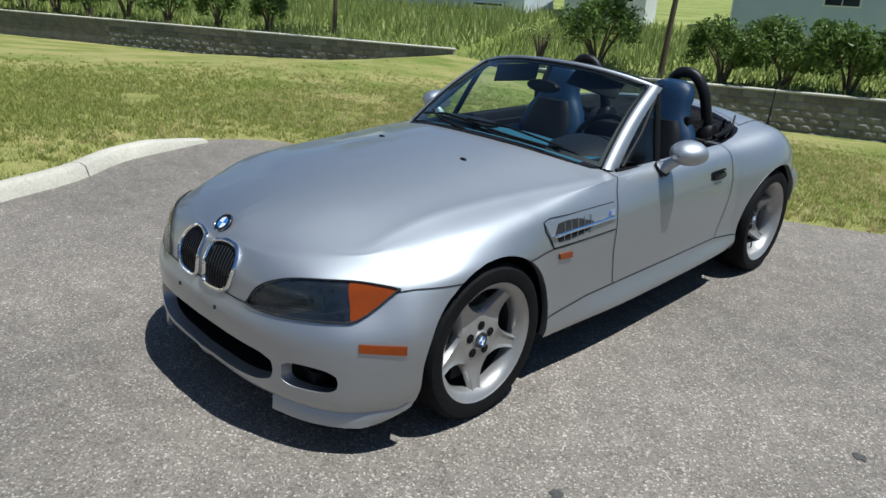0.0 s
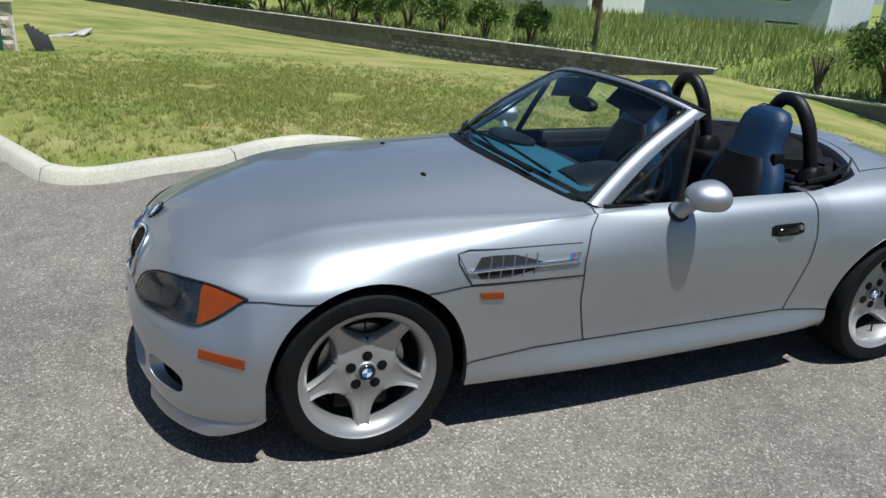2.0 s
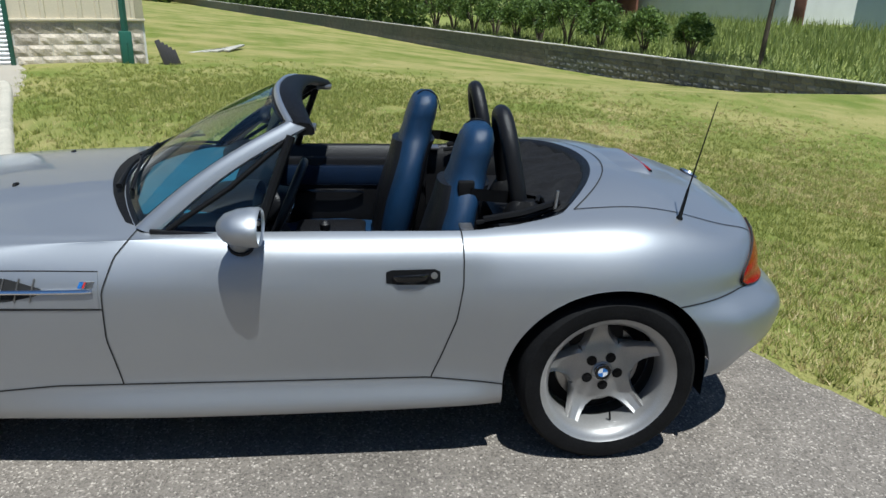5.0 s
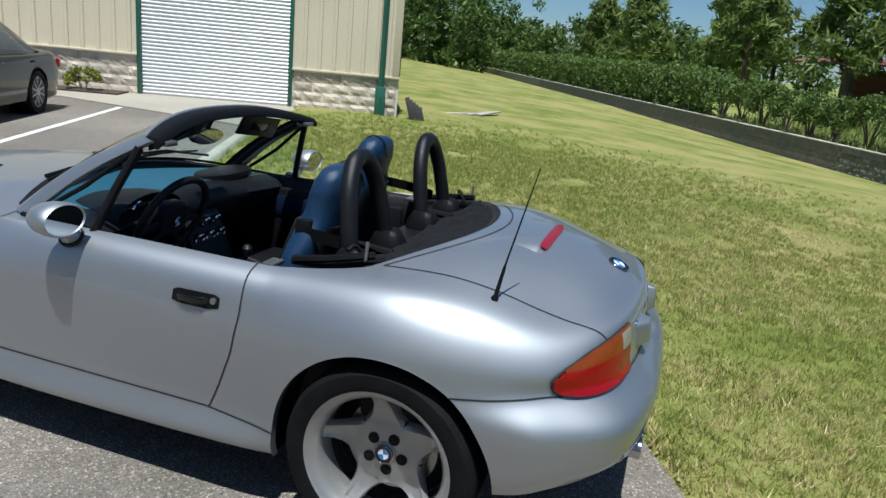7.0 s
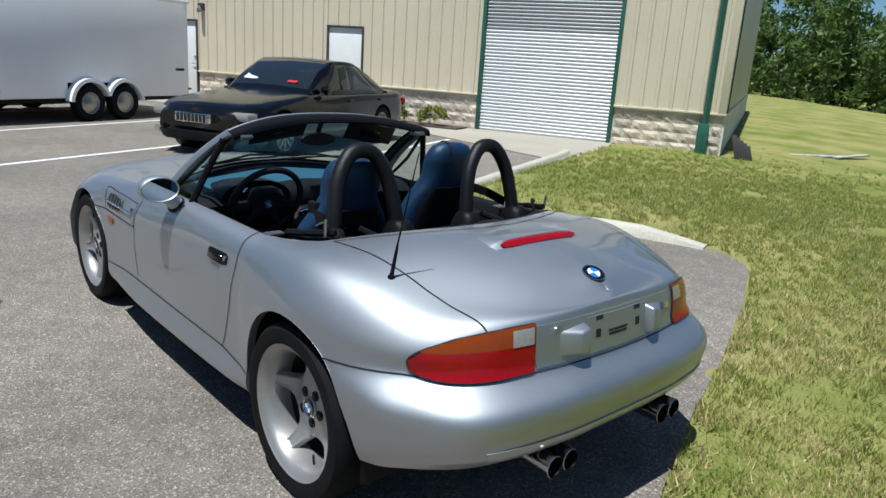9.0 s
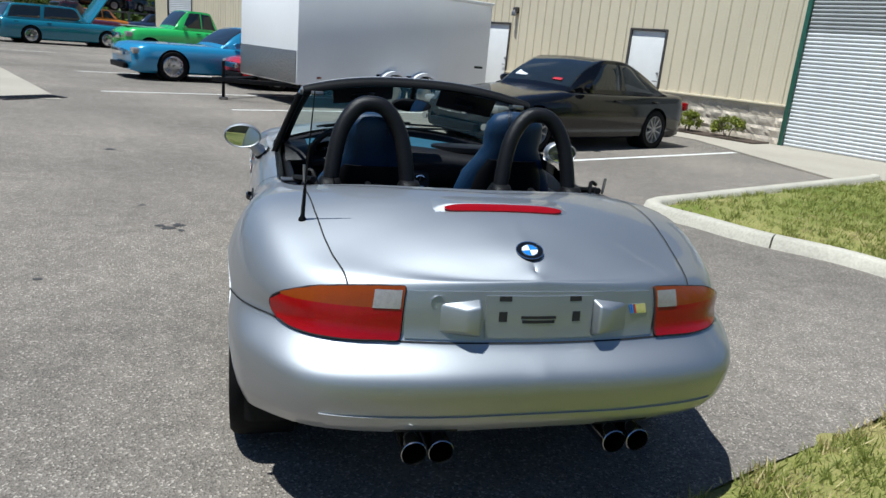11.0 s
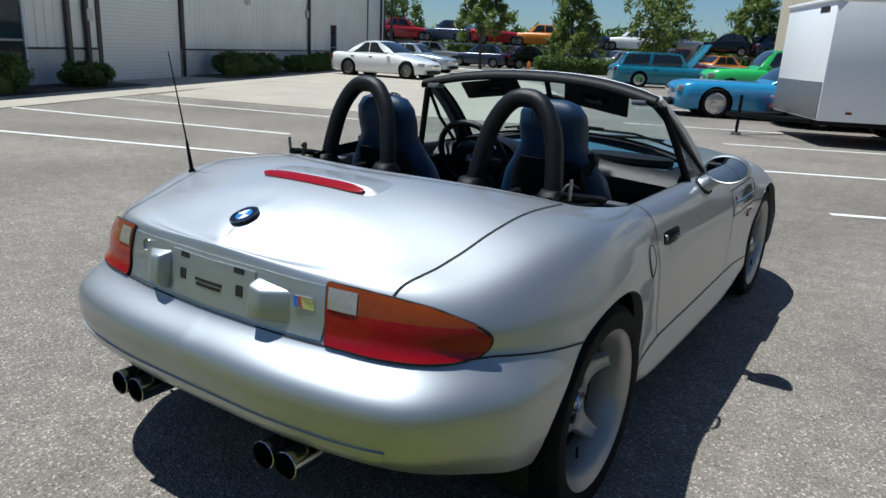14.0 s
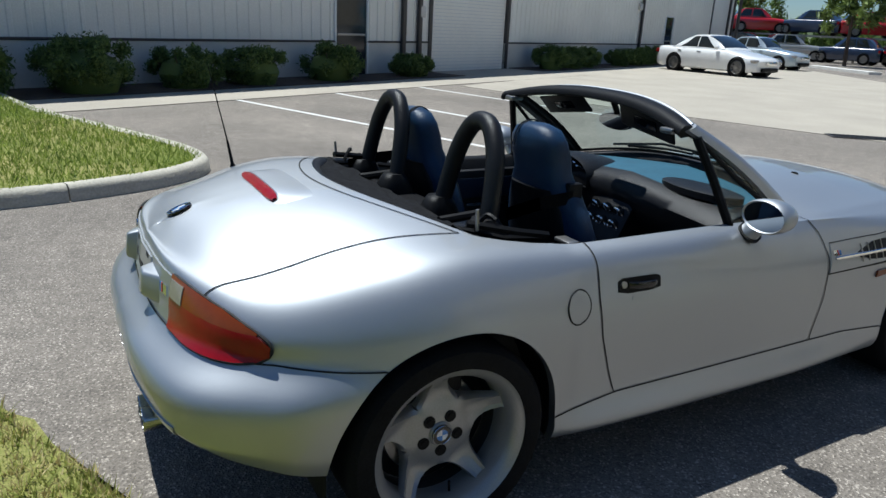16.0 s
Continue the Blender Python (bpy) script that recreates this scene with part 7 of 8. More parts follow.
# woods behind the lawn, past the end of the warehouse
rng = np.random.default_rng(5)
woods = []
for i in range(64):
    k = rng.uniform(78, 120)
    o = rng.uniform(-24, 42)
    p = wall_point(k, o)
    h = rng.uniform(8.5, 15) * (1.0 if o < 4 else .58)
    cs = [(p.x + rng.normal(0, 1.9), p.y + rng.normal(0, 1.9), -1 + h * rng.uniform(.04, 1.0)) for _ in range(34)]
    woods.append(leaves(np.array(cs), 1.15, 1500, .24, rng))
tagged(quads_object("woods", np.concatenate(woods), M["leaf_tree"]), "dense dark green woods behind the lawn", "woods", kind="stuff")
for i, (k, o, h, w) in enumerate(((58, 9, 9.5, 6), (47, 12, 8.0, 5), (40, 10, 10.5, 6.5), (66, 8, 8.5, 5.5), (52, 17, 9.5, 6), (33, 13, 9.5, 6.0))):
    p = wall_point(k, o)
    tree("pine_tree", "tall open pine tree with tufted limbs", (p.x, p.y, -.5), h, w, 90 + i, M["needle"], 46, 5200, .13, .35, True, "pines behind the hedge")
p = wall_point(36, 16)
barn = thing("open_shed", "open brown shed with a red-brown roof", "shed", frame_at((p.x, p.y, 0), GV, GU))
part("wall", box(-7, 7, -4, -3.8, 0, 3.0), M["roof_red"], barn)
part("roof", prism([(-7.6, -5), (7.6, -5), (7.6, 2.6), (-7.6, 2.6)], .14, Matrix.Translation((0, 0, 3.25)) @ Matrix.Rotation(radians(-6), 4, "X")), M["roof_red"], barn, "red-brown sheet roof")
for x in (-6.8, -2.3, 2.3, 6.8):
    part("post", box(x - .12, x + .12, 2.0, 2.24, 0, 3.15), M["dark_trim"], barn)


# houses over the field
def far_house(k, o, width, height, mt, label, windows, roof=True, lift=0.0):
    p = wall_point(k, o)
    h = thing("house", label, "house", frame_at((p.x, p.y, 0), GV, GU))
    part("wall", box(-width / 2, width / 2, -8, 0, -1.0, height, .01), mt, h, smooth=False)
    for (x, z, w, hh) in windows:
        wn_ = part("window", box(x - w / 2 - .07, x + w / 2 + .07, -.02, .05, z - hh / 2 - .07, z + hh / 2 + .07, .01), M["white_door"], h)
        for s in (-1, 1):
            part("pane", box(x + s * w / 4 - w / 4 + .02, x + s * w / 4 + w / 4 - .02, .05, .056, z - hh / 2, z + hh / 2), M["pane"], wn_, smooth=False)
    if roof:
        part("roof", prism([(-width / 2 - .4, -8.4), (width / 2 + .4, -8.4), (width / 2 + .4, .5), (-width / 2 - .4, .5)], .18, Matrix.Translation((0, 0, height)) @ Matrix.Rotation(radians(-8), 4, "X")), M["dark_trim"], h, "low dark roof")
    return h


far_house(8.0, 20, 10.4, 4.4, M["house_grey"], "pale blue-grey house across the field", [(-2.2, 1.9, 2.0, .9), (2.5, 2.2, 1.6, .9), (-3.0, .35, 1.8, .12)])
far_house(24.5, 21, 13.5, 4.6, M["house_white"], "white house across the field", [(-3, 2.4, 1.4, .9), (3.8, 2.4, 1.4, .9)])
far_house(-1.6, 21, 4.6, 4.6, M["house_white"], "white house with tall windows across the field", [(-1.2, 1.6, .8, 1.3), (.9, 1.6, .9, 1.3)])
far_house(-16.0, 20, 15.0, 4.6, M["house_grey"], "pale blue-grey house across the field", [(-3.8, 1.5, 3.6, .35), (2.5, 1.8, 1.6, .9)])
part_door = thing("house_door", "red-brown boarded gate beside the white house", "gate", frame_at(wall_point(16.8, 20.5), GV, GU))
part("board", box(-.35, .35, -.1, .0, -.2, 2.0, .01), M["roof_red"], part_door)

# clipped bushes along the workshop building and shrubs by the warehouse
for i, (s, w, h) in enumerate(((-14.5, 1.9, 1.0), (-12.6, 1.7, .9), (-10.6, 1.8, .95), (-8.75, 1.6, .78), (-7.1, 1.6, .76), (-4.95, 1.6, .85), (-2.0, 1.3, .6), (5.6, 1.4, .82), (7.1, 1.2, .75), (8.4, 1.2, .75), (11.6, 1.4, .7), (13.0, 1.3, .7), (14.6, 1.3, .78), (16.3, 1.5, .78), (18.2, 1.3, .7))):
    x, y = gp(W2, s, .95)
    shrub("round_bush", "rounded clipped green bush by the pale wall", (x, y, .0), w, h, 120 + i, M["leaf_dark"], 9500, .022, 5, "bushes along the building", "bush", .02, core=True)
for i, (s, w) in enumerate(((4.05, .75), (5.0, .6))):
    x, y = gp(W1, s, -.45)
    shrub("small_shrub", "small yellow-green shrub in a mulch bed", (x, y, .05), w, .42, 150 + i, M["leaf_yellow"], 1300, .022, 5, "shrubs by the warehouse", "bush", .02)

# mown grass blades on the lawn near the walk
rng = np.random.default_rng(3)


def blades(name, cx, cy, sx, sy, count, h0, h1, mt, label, inside, width=.0045):
    tufts = count // 10
    pick = rng.integers(0, tufts, count)
    x = (cx + sx * rng.normal(0, .5, tufts))[pick] + rng.normal(0, .022, count)
    y = (cy + sy * rng.normal(0, .5, tufts))[pick] + rng.normal(0, .022, count)
    keep = np.array([inside(a, b) for a, b in zip(x, y)])
    x, y = x[keep], y[keep]
    z = np.array([lawn_height(a, b) + .02 + .09 * max(0.0, min(1.0, (a * .423 - (b - 2.17) * .906) / 1.2)) * min(1.0, max(0.0, side_of_edge((a, b))) / .3) for a, b in zip(x, y)])
    n = len(x)
    h = rng.uniform(h0, h1, n)
    a = rng.uniform(0, 6.28, n)
    w = rng.uniform(.6, 1.3, n) * width
    le = rng.normal(0, .6, (n, 2)) * h[:, None]
    t = np.stack([np.stack([x - w * np.cos(a), y - w * np.sin(a), z - .01], 1), np.stack([x + w * np.cos(a), y + w * np.sin(a), z - .01], 1), np.stack([x + le[:, 0], y + le[:, 1], z + h], 1)], 1)
    return tagged(tris_object(name, t, mt), label, "grass", kind="stuff")


def patchy(lim):
    return lambda a, b: side_of_edge((a, b)) > .02 and noise.noise((a * .7, b * .7, 1)) + .35 * noise.noise((a * 3, b * 3, 4)) > lim


blades("grass_blades", -2.2, 3.6, 6.5, 5.5, 290000, .018, .05, M["blade"], "short green grass blades of the lawn", patchy(-.42))
blades("dry_grass", -2.2, 3.6, 6.5, 5.5, 190000, .015, .045, M["blade_dry"], "dry straw-coloured grass blades in the lawn", lambda a, b: side_of_edge((a, b)) > .0 and noise.noise((a * .7, b * .7, 1)) + .35 * noise.noise((a * 3, b * 3, 4)) < .22)
blades("grass_blades", -7.5, -.8, 5.0, 4.5, 90000, .03, .07, M["blade"], "short green grass blades of the lawn", patchy(-.5), .006)


def in_outline(a, b, pts):
    hit = False
    for (x0, y0), (x1, y1) in zip(pts, pts[1:] + pts[:1]):
        if (y0 > b) != (y1 > b) and a < x0 + (b - y0) * (x1 - x0) / (y1 - y0):
            hit = not hit
    return hit


# denser, greener grass on the island behind the kerb
cx, cy = isle_pts[len(isle_pts) // 2]
gx, gy = rng.uniform(cx - 5, cx + 7, 150000), rng.uniform(cy - 5, cy + 6, 150000)
keep = np.array([in_outline(a, b, isle_pts) for a, b in zip(gx, gy)])
gx, gy = gx[keep], gy[keep]
gh, ga = rng.uniform(.03, .075, len(gx)), rng.uniform(0, 6.28, len(gx))
gl = rng.normal(0, .5, (len(gx), 2)) * gh[:, None]
tri = np.stack([np.stack([gx - .006 * np.cos(ga), gy - .006 * np.sin(ga), gx * 0 + .11], 1), np.stack([gx + .006 * np.cos(ga), gy + .006 * np.sin(ga), gx * 0 + .11], 1), np.stack([gx + gl[:, 0], gy + gl[:, 1], .115 + gh], 1)], 1)
tagged(tris_object("island_grass", tri, M["blade_green"]), "fresh green grass blades on the kerbed island", "grass", kind="stuff")

# ---- parked vehicles ----
def paint(name, c, metal=0.0, rough=0.25):
    return material(name, c, rough, metal, 0.03, 2, 400, 0.02, 900.0, coat=0.9)


M["car_black"] = material("black_car_paint", (0.003, 0.003, 0.0035), 0.12, 0, 0.03, 2, 400, 0.02, 900.0, coat=0.25, spec=0.35)
M["car_white"] = paint("white_car_paint", (0.74, 0.74, 0.73))
M["car_grey"] = paint("pale_blue_car_paint", (0.36, 0.42, 0.47), .3)
M["car_blue"] = paint("bright_blue_car_paint", (0.03, 0.25, 0.46), .2)
M["car_green"] = paint("bright_green_car_paint", (0.04, 0.42, 0.09))
M["car_red"] = paint("red_car_paint", (0.42, 0.015, 0.02))
M["car_orange"] = paint("orange_car_paint", (0.62, 0.20, 0.015))
M["car_teal"] = paint("teal_car_paint", (0.015, 0.17, 0.25), .2)
M["car_silver"] = paint("silver_car_paint", (0.42, 0.43, 0.44), .5)
M["car_maroon"] = paint("maroon_car_paint", (0.06, 0.008, 0.012))
M["car_navy"] = paint("dark_blue_car_paint", (0.015, 0.03, 0.07))


def vehicle(name, label, m, mt, length, width, height, base, wheel_r, hood, deck, cabin, roof_in=.17, rim_mt=None, spokes=5, group="", detail=True, nose_round=.22, front_over=None, ground=.17, category="car"):
    """A parked car: lofted body cut round its wheels, cabin with panes, lamps, wheels. Nose along -y.
    hood, deck: heights over the axles' ends; cabin: y of screen foot, roof front, roof rear, rear screen foot, belt height."""
    ob = thing(name, label, category, m, group)
    y0, y1 = -length / 2, length / 2
    fo = front_over if front_over else (length - base) * .44
    ya = (y0 + fo, y0 + fo + base)
    s0, r0, r1, s1, belt = cabin
    ys = np.unique(np.concatenate([y0 + np.array([0, .03, .1, .25]), np.linspace(y0 + .4, y1 - .4, 44), y1 - np.array([.25, .1, .03, 0])]))
    tops = lambda y: float(np.interp(y, (y0, y0 + .08, y0 + .35, s0, s1, y1 - .3, y1 - .06, y1), (hood * .80, hood * .92, hood, belt, belt, deck, deck * .96, deck * .80)))
    verts, polys = [], []
    ring_n = 0
    for y in ys:
        t = min((y - y0) / nose_round / 1.6, (y1 - y) / nose_round / 1.6, 1.0)
        hw = width / 2 * (0.80 + .20 * math.sin(max(0.0, t) * math.pi / 2)) - .02 * ((y / (length / 2)) ** 2)
        zt = tops(y)
        zb = ground + .05 * (1 - max(0.0, t))
        zs = zt - .10 * (hood / .7)
        sect = [(hw * .86, zb), (hw * .955, zb + .05), (hw * .985, zb + (zs - zb) * .35), (hw, zb + (zs - zb) * .62), (hw * .985, zb + (zs - zb) * .85), (hw * .95, zs + (zt - zs) * .35), (hw * .87, zs + (zt - zs) * .78), (hw * .62, zt - .004), (0, zt + .018)]
        full = [(x, z) for x, z in sect] + [(-x, z) for x, z in sect[-2::-1]]
        ring_n = len(full)
        bow = .20 * max(0.0, 1 - (y - y0) / .9) - .13 * max(0.0, 1 - (y1 - y) / .8)
        verts += [(x, y + bow * (2 * x / width) ** 2, z) for x, z in full]
    nr = len(ys)
    for j in range(nr - 1):
        for i in range(ring_n - 1):
            polys.append((j * ring_n + i, j * ring_n + i + 1, (j + 1) * ring_n + i + 1, (j + 1) * ring_n + i))
    polys.append(tuple(range(ring_n)))
    polys.append(tuple(range((nr - 1) * ring_n, nr * ring_n))[::-1])

    def opening(p):
        if abs(p[0]) < width * .3 or p[2] > .9:
            return 9.0
        return min(math.hypot(p[1] - a, p[2] - wheel_r) for a in ya) - wheel_r * 1.13

    val = [opening(p) for p in verts]
    cross, out = {}, []
    for poly in polys:
        vs = [val[k] for k in poly]
        if max(vs) > 8 or min(vs) >= 0:
            out.append(poly)
            continue
        if max(vs) <= 0:
            continue
        pos = []
        for n, a in enumerate(poly):
            b = poly[(n + 1) % len(poly)]
            if val[a] >= 0:
                pos.append(a)
            if val[a] * val[b] < 0:
                key = (min(a, b), max(a, b))
                if key not in cross:
                    t = val[key[0]] / (val[key[0]] - val[key[1]])
                    cross[key] = len(verts)
                    verts.append(tuple(x + (y - x) * t for x, y in zip(verts[key[0]], verts[key[1]])))
                    val.append(0.0)
                pos.append(cross[key])
        if len(pos) > 2:
            out.append(tuple(pos))
    body = link_mesh("body", verts, out, mt, ob, sharp=50)
    # cabin
    hb, hr = width / 2 * .90, width / 2 - roof_in - .06
    rows = []
    for y, zz, h in ((s0, belt - .02, hb * .93), (s0 + (r0 - s0) * .5, belt + (height - belt) * .55, hb * .9 + (hr - hb) * .5), (r0, height - .03, hr), (r0 + (r1 - r0) * .33, height, hr * 1.01), (r0 + (r1 - r0) * .7, height - .008, hr), (r1, height - .045, hr * .97), (r1 + (s1 - r1) * .5, belt + (height - belt) * .52, hb * .9 + (hr - hb) * .5), (s1, belt - .02, hb * .9)):
        rows.append((y, zz, h))
    sections = []
    for y, zz, h in rows:
        low = belt - .03
        half = [(hb * .985 if s0 < y < s1 else h, low), ((hb + h) / 2 * 1.005, (low + zz) / 2), (h, zz - .035), (h * .88, zz - .003)]
        sections.append([(x, y, z) for x, z in half] + [(0, y, zz + .02)] + [(-x, y, z) for x, z in half[::-1]])
    fine_rows, fine_cols = 5, 3
    shell = spline_rows(np.array(sections), fine_rows)
    shell = spline_rows(shell.transpose(1, 0, 2), fine_cols).transpose(1, 0, 2)
    nr_, nc_ = shell.shape[:2]
    link_mesh("cabin", shell.reshape(-1, 3), [(j * nc_ + i, j * nc_ + i + 1, (j + 1) * nc_ + i + 1, (j + 1) * nc_ + i) for j in range(nr_ - 1) for i in range(nc_ - 1)], mt, ob, sharp=60)
    shell_n = np.cross(np.gradient(shell, axis=1), np.gradient(shell, axis=0))
    shell_n /= np.maximum(np.linalg.norm(shell_n, axis=2, keepdims=True), 1e-9)
    out_way = shell - np.array([0, (s0 + s1) / 2, belt - .1])
    shell_n[(shell_n * out_way).sum(2) < 0] *= -1

    def on_shell(r, c, lift):
        a, b = min(max(r * fine_rows, 0), nr_ - 1.001), min(max(c * fine_cols, 0), nc_ - 1.001)
        j, i = int(a), int(b)
        fa, fb = a - j, b - i
        mix = lambda g: (g[j, i] * (1 - fa) + g[j + 1, i] * fa) * (1 - fb) + (g[j, i + 1] * (1 - fa) + g[j + 1, i + 1] * fa) * fb
        return Vector(mix(shell) + mix(shell_n) * lift)

    def pane(nm, corners):
        """A pane let onto the cabin's curved shell between four places given by section and by row round it."""
        q = [np.array(c, float) for c in corners]
        n, m = 12, 8
        vs, fs = [], []
        for j in range(m + 1):
            for i in range(n + 1):
                p = (q[0] * (1 - i / n) + q[1] * i / n) * (1 - j / m) + (q[3] * (1 - i / n) + q[2] * i / n) * j / m
                rim = i in (0, n) or j in (0, m)
                vs.append(on_shell(p[0], p[1], .001 if rim else .009))
        fs = [(j * (n + 1) + i, j * (n + 1) + i + 1, (j + 1) * (n + 1) + i + 1, (j + 1) * (n + 1) + i) for j in range(m) for i in range(n)]
        link_mesh(nm, vs, fs, M["car_glass"], ob, sharp=60)

    pane("windscreen", [(.25, 2.3), (.25, 5.7), (1.93, 5.55), (1.93, 2.45)])
    pane("rear_screen", [(6.75, 2.4), (6.75, 5.6), (5.08, 5.5), (5.08, 2.5)])
    for c0, c1 in ((.25, 1.85), (7.75, 6.15)):
        pane("side_window", [(1.05, c0), (3.55, c0), (3.45, c1), (2.12, c1)])
        pane("side_window", [(3.7, c0), (6.15, c0), (5.0, c1), (3.62, c1)])
    mid = (r0 + r1) / 2 + .05
    for s in (1, -1):
        if detail:
            part("door_handle", box(s * width / 2 * .975 - .012, s * width / 2 * .975 + .012, mid - .22, mid - .06, belt - .14, belt - .115, .006), M["black_gloss"], ob)
            part("door_handle", box(s * width / 2 * .975 - .012, s * width / 2 * .975 + .012, s1 - .55, s1 - .39, belt - .14, belt - .115, .006), M["black_gloss"], ob)
            part("door_mirror", lathe([(.0, -.10), (.05, -.09), (.075, -.02), (.07, .04), (.0, .045)], 16, "x", m=Matrix.Translation((s * (hb + .10), s0 + .35, belt + .05))), mt, ob)
        part("headlamp", box(s * width * .28, s * width * .455, y0 + .115, y0 + .36, hood * .70, hood * .86, .04), M["clear_lens"], ob, "clear headlamp")
        part("tail_lamp", box(s * width * .30, s * width * .46, y1 - .20, y1 - .085, deck * .70, deck * .86, .03), M["red"], ob, "red tail lamp")
    part("grille", box(-width * .17, width * .17, y0 - .015, y0 + .10, hood * .62, hood * .80, .02), M["chrome"] if detail else M["black"], ob)
    part("lower_grille", box(-width * .27, width * .27, y0 - .004, y0 + .10, ground + .06, ground + .19, .02), M["black"], ob)
    for a in ya:
        for s in (1, -1):
            wx = s * (width / 2 - .015)
            tyre = part("wheel", lathe([(wheel_r * .97, -.19), (wheel_r, -.16), (wheel_r, -.03), (wheel_r * .95, 0.0), (wheel_r * .72, .004), (wheel_r * .70, -.012), (wheel_r * .68, -.16)], 36), M["rubber"], ob)
            part("rim", lathe([(wheel_r * .70, -.008), (wheel_r * .66, -.004), (wheel_r * .62, -.03), (wheel_r * .60, -.12), (wheel_r * .1, -.12)], 36), rim_mt or M["rim"], tyre)
            bm = bmesh.new()
            for k in range(spokes):
                q = Matrix.Rotation(2 * math.pi * k / spokes, 4, "X")
                box(-.035, -.008, -wheel_r * (1.1 / spokes) * .35, wheel_r * (1.1 / spokes) * .35, wheel_r * .1, wheel_r * .66, .0, bm, m=q)
            part("spokes", bm, rim_mt or M["rim"], tyre, smooth=False)
            part("hub", lathe([(0, -.004), (wheel_r * .14, -.006), (wheel_r * .17, -.04)], 20), rim_mt or M["rim"], tyre)
            tyre.matrix_basis = Matrix.Translation((wx, a, wheel_r)) @ (Matrix.Rotation(math.pi, 4, "Z") if s < 0 else Matrix.Identity(4))
            part("wheel_well", lathe([(wheel_r * 1.14, -.015), (wheel_r * 1.14, -.3), (0, -.3)], 30, m=Matrix.Translation((wx - s * .01, a, wheel_r)) @ (Matrix.Rotation(math.pi, 4, "Z") if s < 0 else Matrix.Identity(4))), M["black"], ob)
    part("underside", box(-width * .40, width * .40, y0 + .25, y1 - .25, ground + .01, ground + .12), M["black"], ob)
    return ob


def parked(x, y, heading, z=0.0):
    """A pose whose nose points along heading (a way in plan)."""
    h = Vector((heading[0], heading[1], 0)).normalized()
    return frame_at((x, y, z), (-h.y, h.x, 0), (-h.x, -h.y, 0))


# black saloon beside the bays: near-side wheels along the line across the lot
NV = -GV
c_near = Vector((-3.35, -6.12, 0)) + GV * 1.40 + GU * .93
black = vehicle("saloon_car", "black saloon car with chrome grille and silver wheels", parked(c_near.x, c_near.y, NV), M["car_black"], 4.92, 1.86, 1.40, 2.91, .325, .76, .92, (-.88, -.08, .72, 1.75, .91), spokes=10)
for s in (1, -1):
    part("fog_lamp", cyl(.05, .03, 16, Matrix.Translation((s * .68, -2.42, .34)) @ Matrix.Rotation(radians(90), 4, "X")), M["clear_lens"], black)
part("windscreen_slip", box(-.13, .13, -.09, .09, 0, .004), M["badge_white"], black, "pale paper slip on the windscreen").matrix_basis = Matrix.Translation((-.42, -.62, 1.098)) @ Matrix.Rotation(radians(30), 4, "X")
part("windscreen_slip", box(-.09, .09, -.03, .03, 0, .004), M["badge_red"], black, "red paper slip on the windscreen").matrix_basis = Matrix.Translation((.40, -.70, 1.055)) @ Matrix.Rotation(radians(30), 4, "X")
part("grille_backing", box(-.27, .27, -2.49, -2.46, .487, .597, .01), M["gap"], black)
for k in range(9):
    part("grille_bar", box(-.27 + k * .066, -.258 + k * .066, -2.497, -2.48, .49, .594, .003), M["chrome"], black)

vehicle("coupe_car", "white coupe with dark glass and dark alloy wheels", parked(17.5, -20.7, (-2.9, -.3)), M["car_white"], 4.67, 1.84, 1.42, 2.80, .335, .74, .95, (-.95, -.05, .62, 1.55, .93), rim_mt=M["steel"], spokes=10)
vehicle("old_saloon_car", "old pale blue-grey saloon car", parked(21.7, -28.4, (-2.9, -.5)), M["car_grey"], 4.7, 1.78, 1.42, 2.75, .31, .80, .90, (-.85, -.25, .70, 1.25, .92), rim_mt=M["chrome"], nose_round=.12)
vehicle("muscle_car", "bright blue classic coupe with chrome bumper and wire caps", parked(1.6, -16.1, (.906, .423)), M["car_blue"], 5.3, 1.98, 1.35, 3.02, .34, .84, .88, (-.45, .25, .95, 1.75, .86), rim_mt=M["chrome"], spokes=16, nose_round=.10)
green = vehicle("pickup_truck", "bright green pickup truck with a white bonnet stripe", parked(3.3, -24.7, (.906, .423)), M["car_green"], 4.9, 1.9, 1.75, 2.9, .36, 1.05, 1.1, (-.75, -.2, .6, .9, 1.12), spokes=5)
part("bonnet_stripe", box(-.45, .45, -2.2, -.85, 1.07, 1.085, .004, m=Matrix.Translation((0, 0, .015))), M["car_white"], green, "broad white bonnet stripe")
wagon = vehicle("station_wagon", "teal classic station wagon with its bonnet up", parked(8.8, -30.2, (-.85, -.5)), M["car_teal"], 5.1, 1.95, 1.52, 2.92, .34, .92, .98, (-.85, -.4, 1.9, 2.3, .95), rim_mt=M["chrome"], nose_round=.10)
part("open_bonnet", box(-.75, .75, -.02, .03, 0, 1.25, .01, m=Matrix.Translation((0, -1.0, .95)) @ Matrix.Rotation(radians(35), 4, "X")), M["car_teal"], wagon)
vehicle("pickup_truck", "dark maroon pickup truck", parked(9.6, -34.6, (-.85, -.5)), M["car_maroon"], 5.4, 1.95, 1.8, 3.4, .37, 1.05, 1.1, (-.9, -.4, .35, .5, 1.1), nose_round=.10)
vehicle("red_car", "low red car behind the trailer tongue", parked(-.6, -15.2, (.906, .423)), M["car_red"], 4.4, 1.8, 1.25, 2.6, .32, .72, .85, (-.5, .1, .8, 1.5, .85))


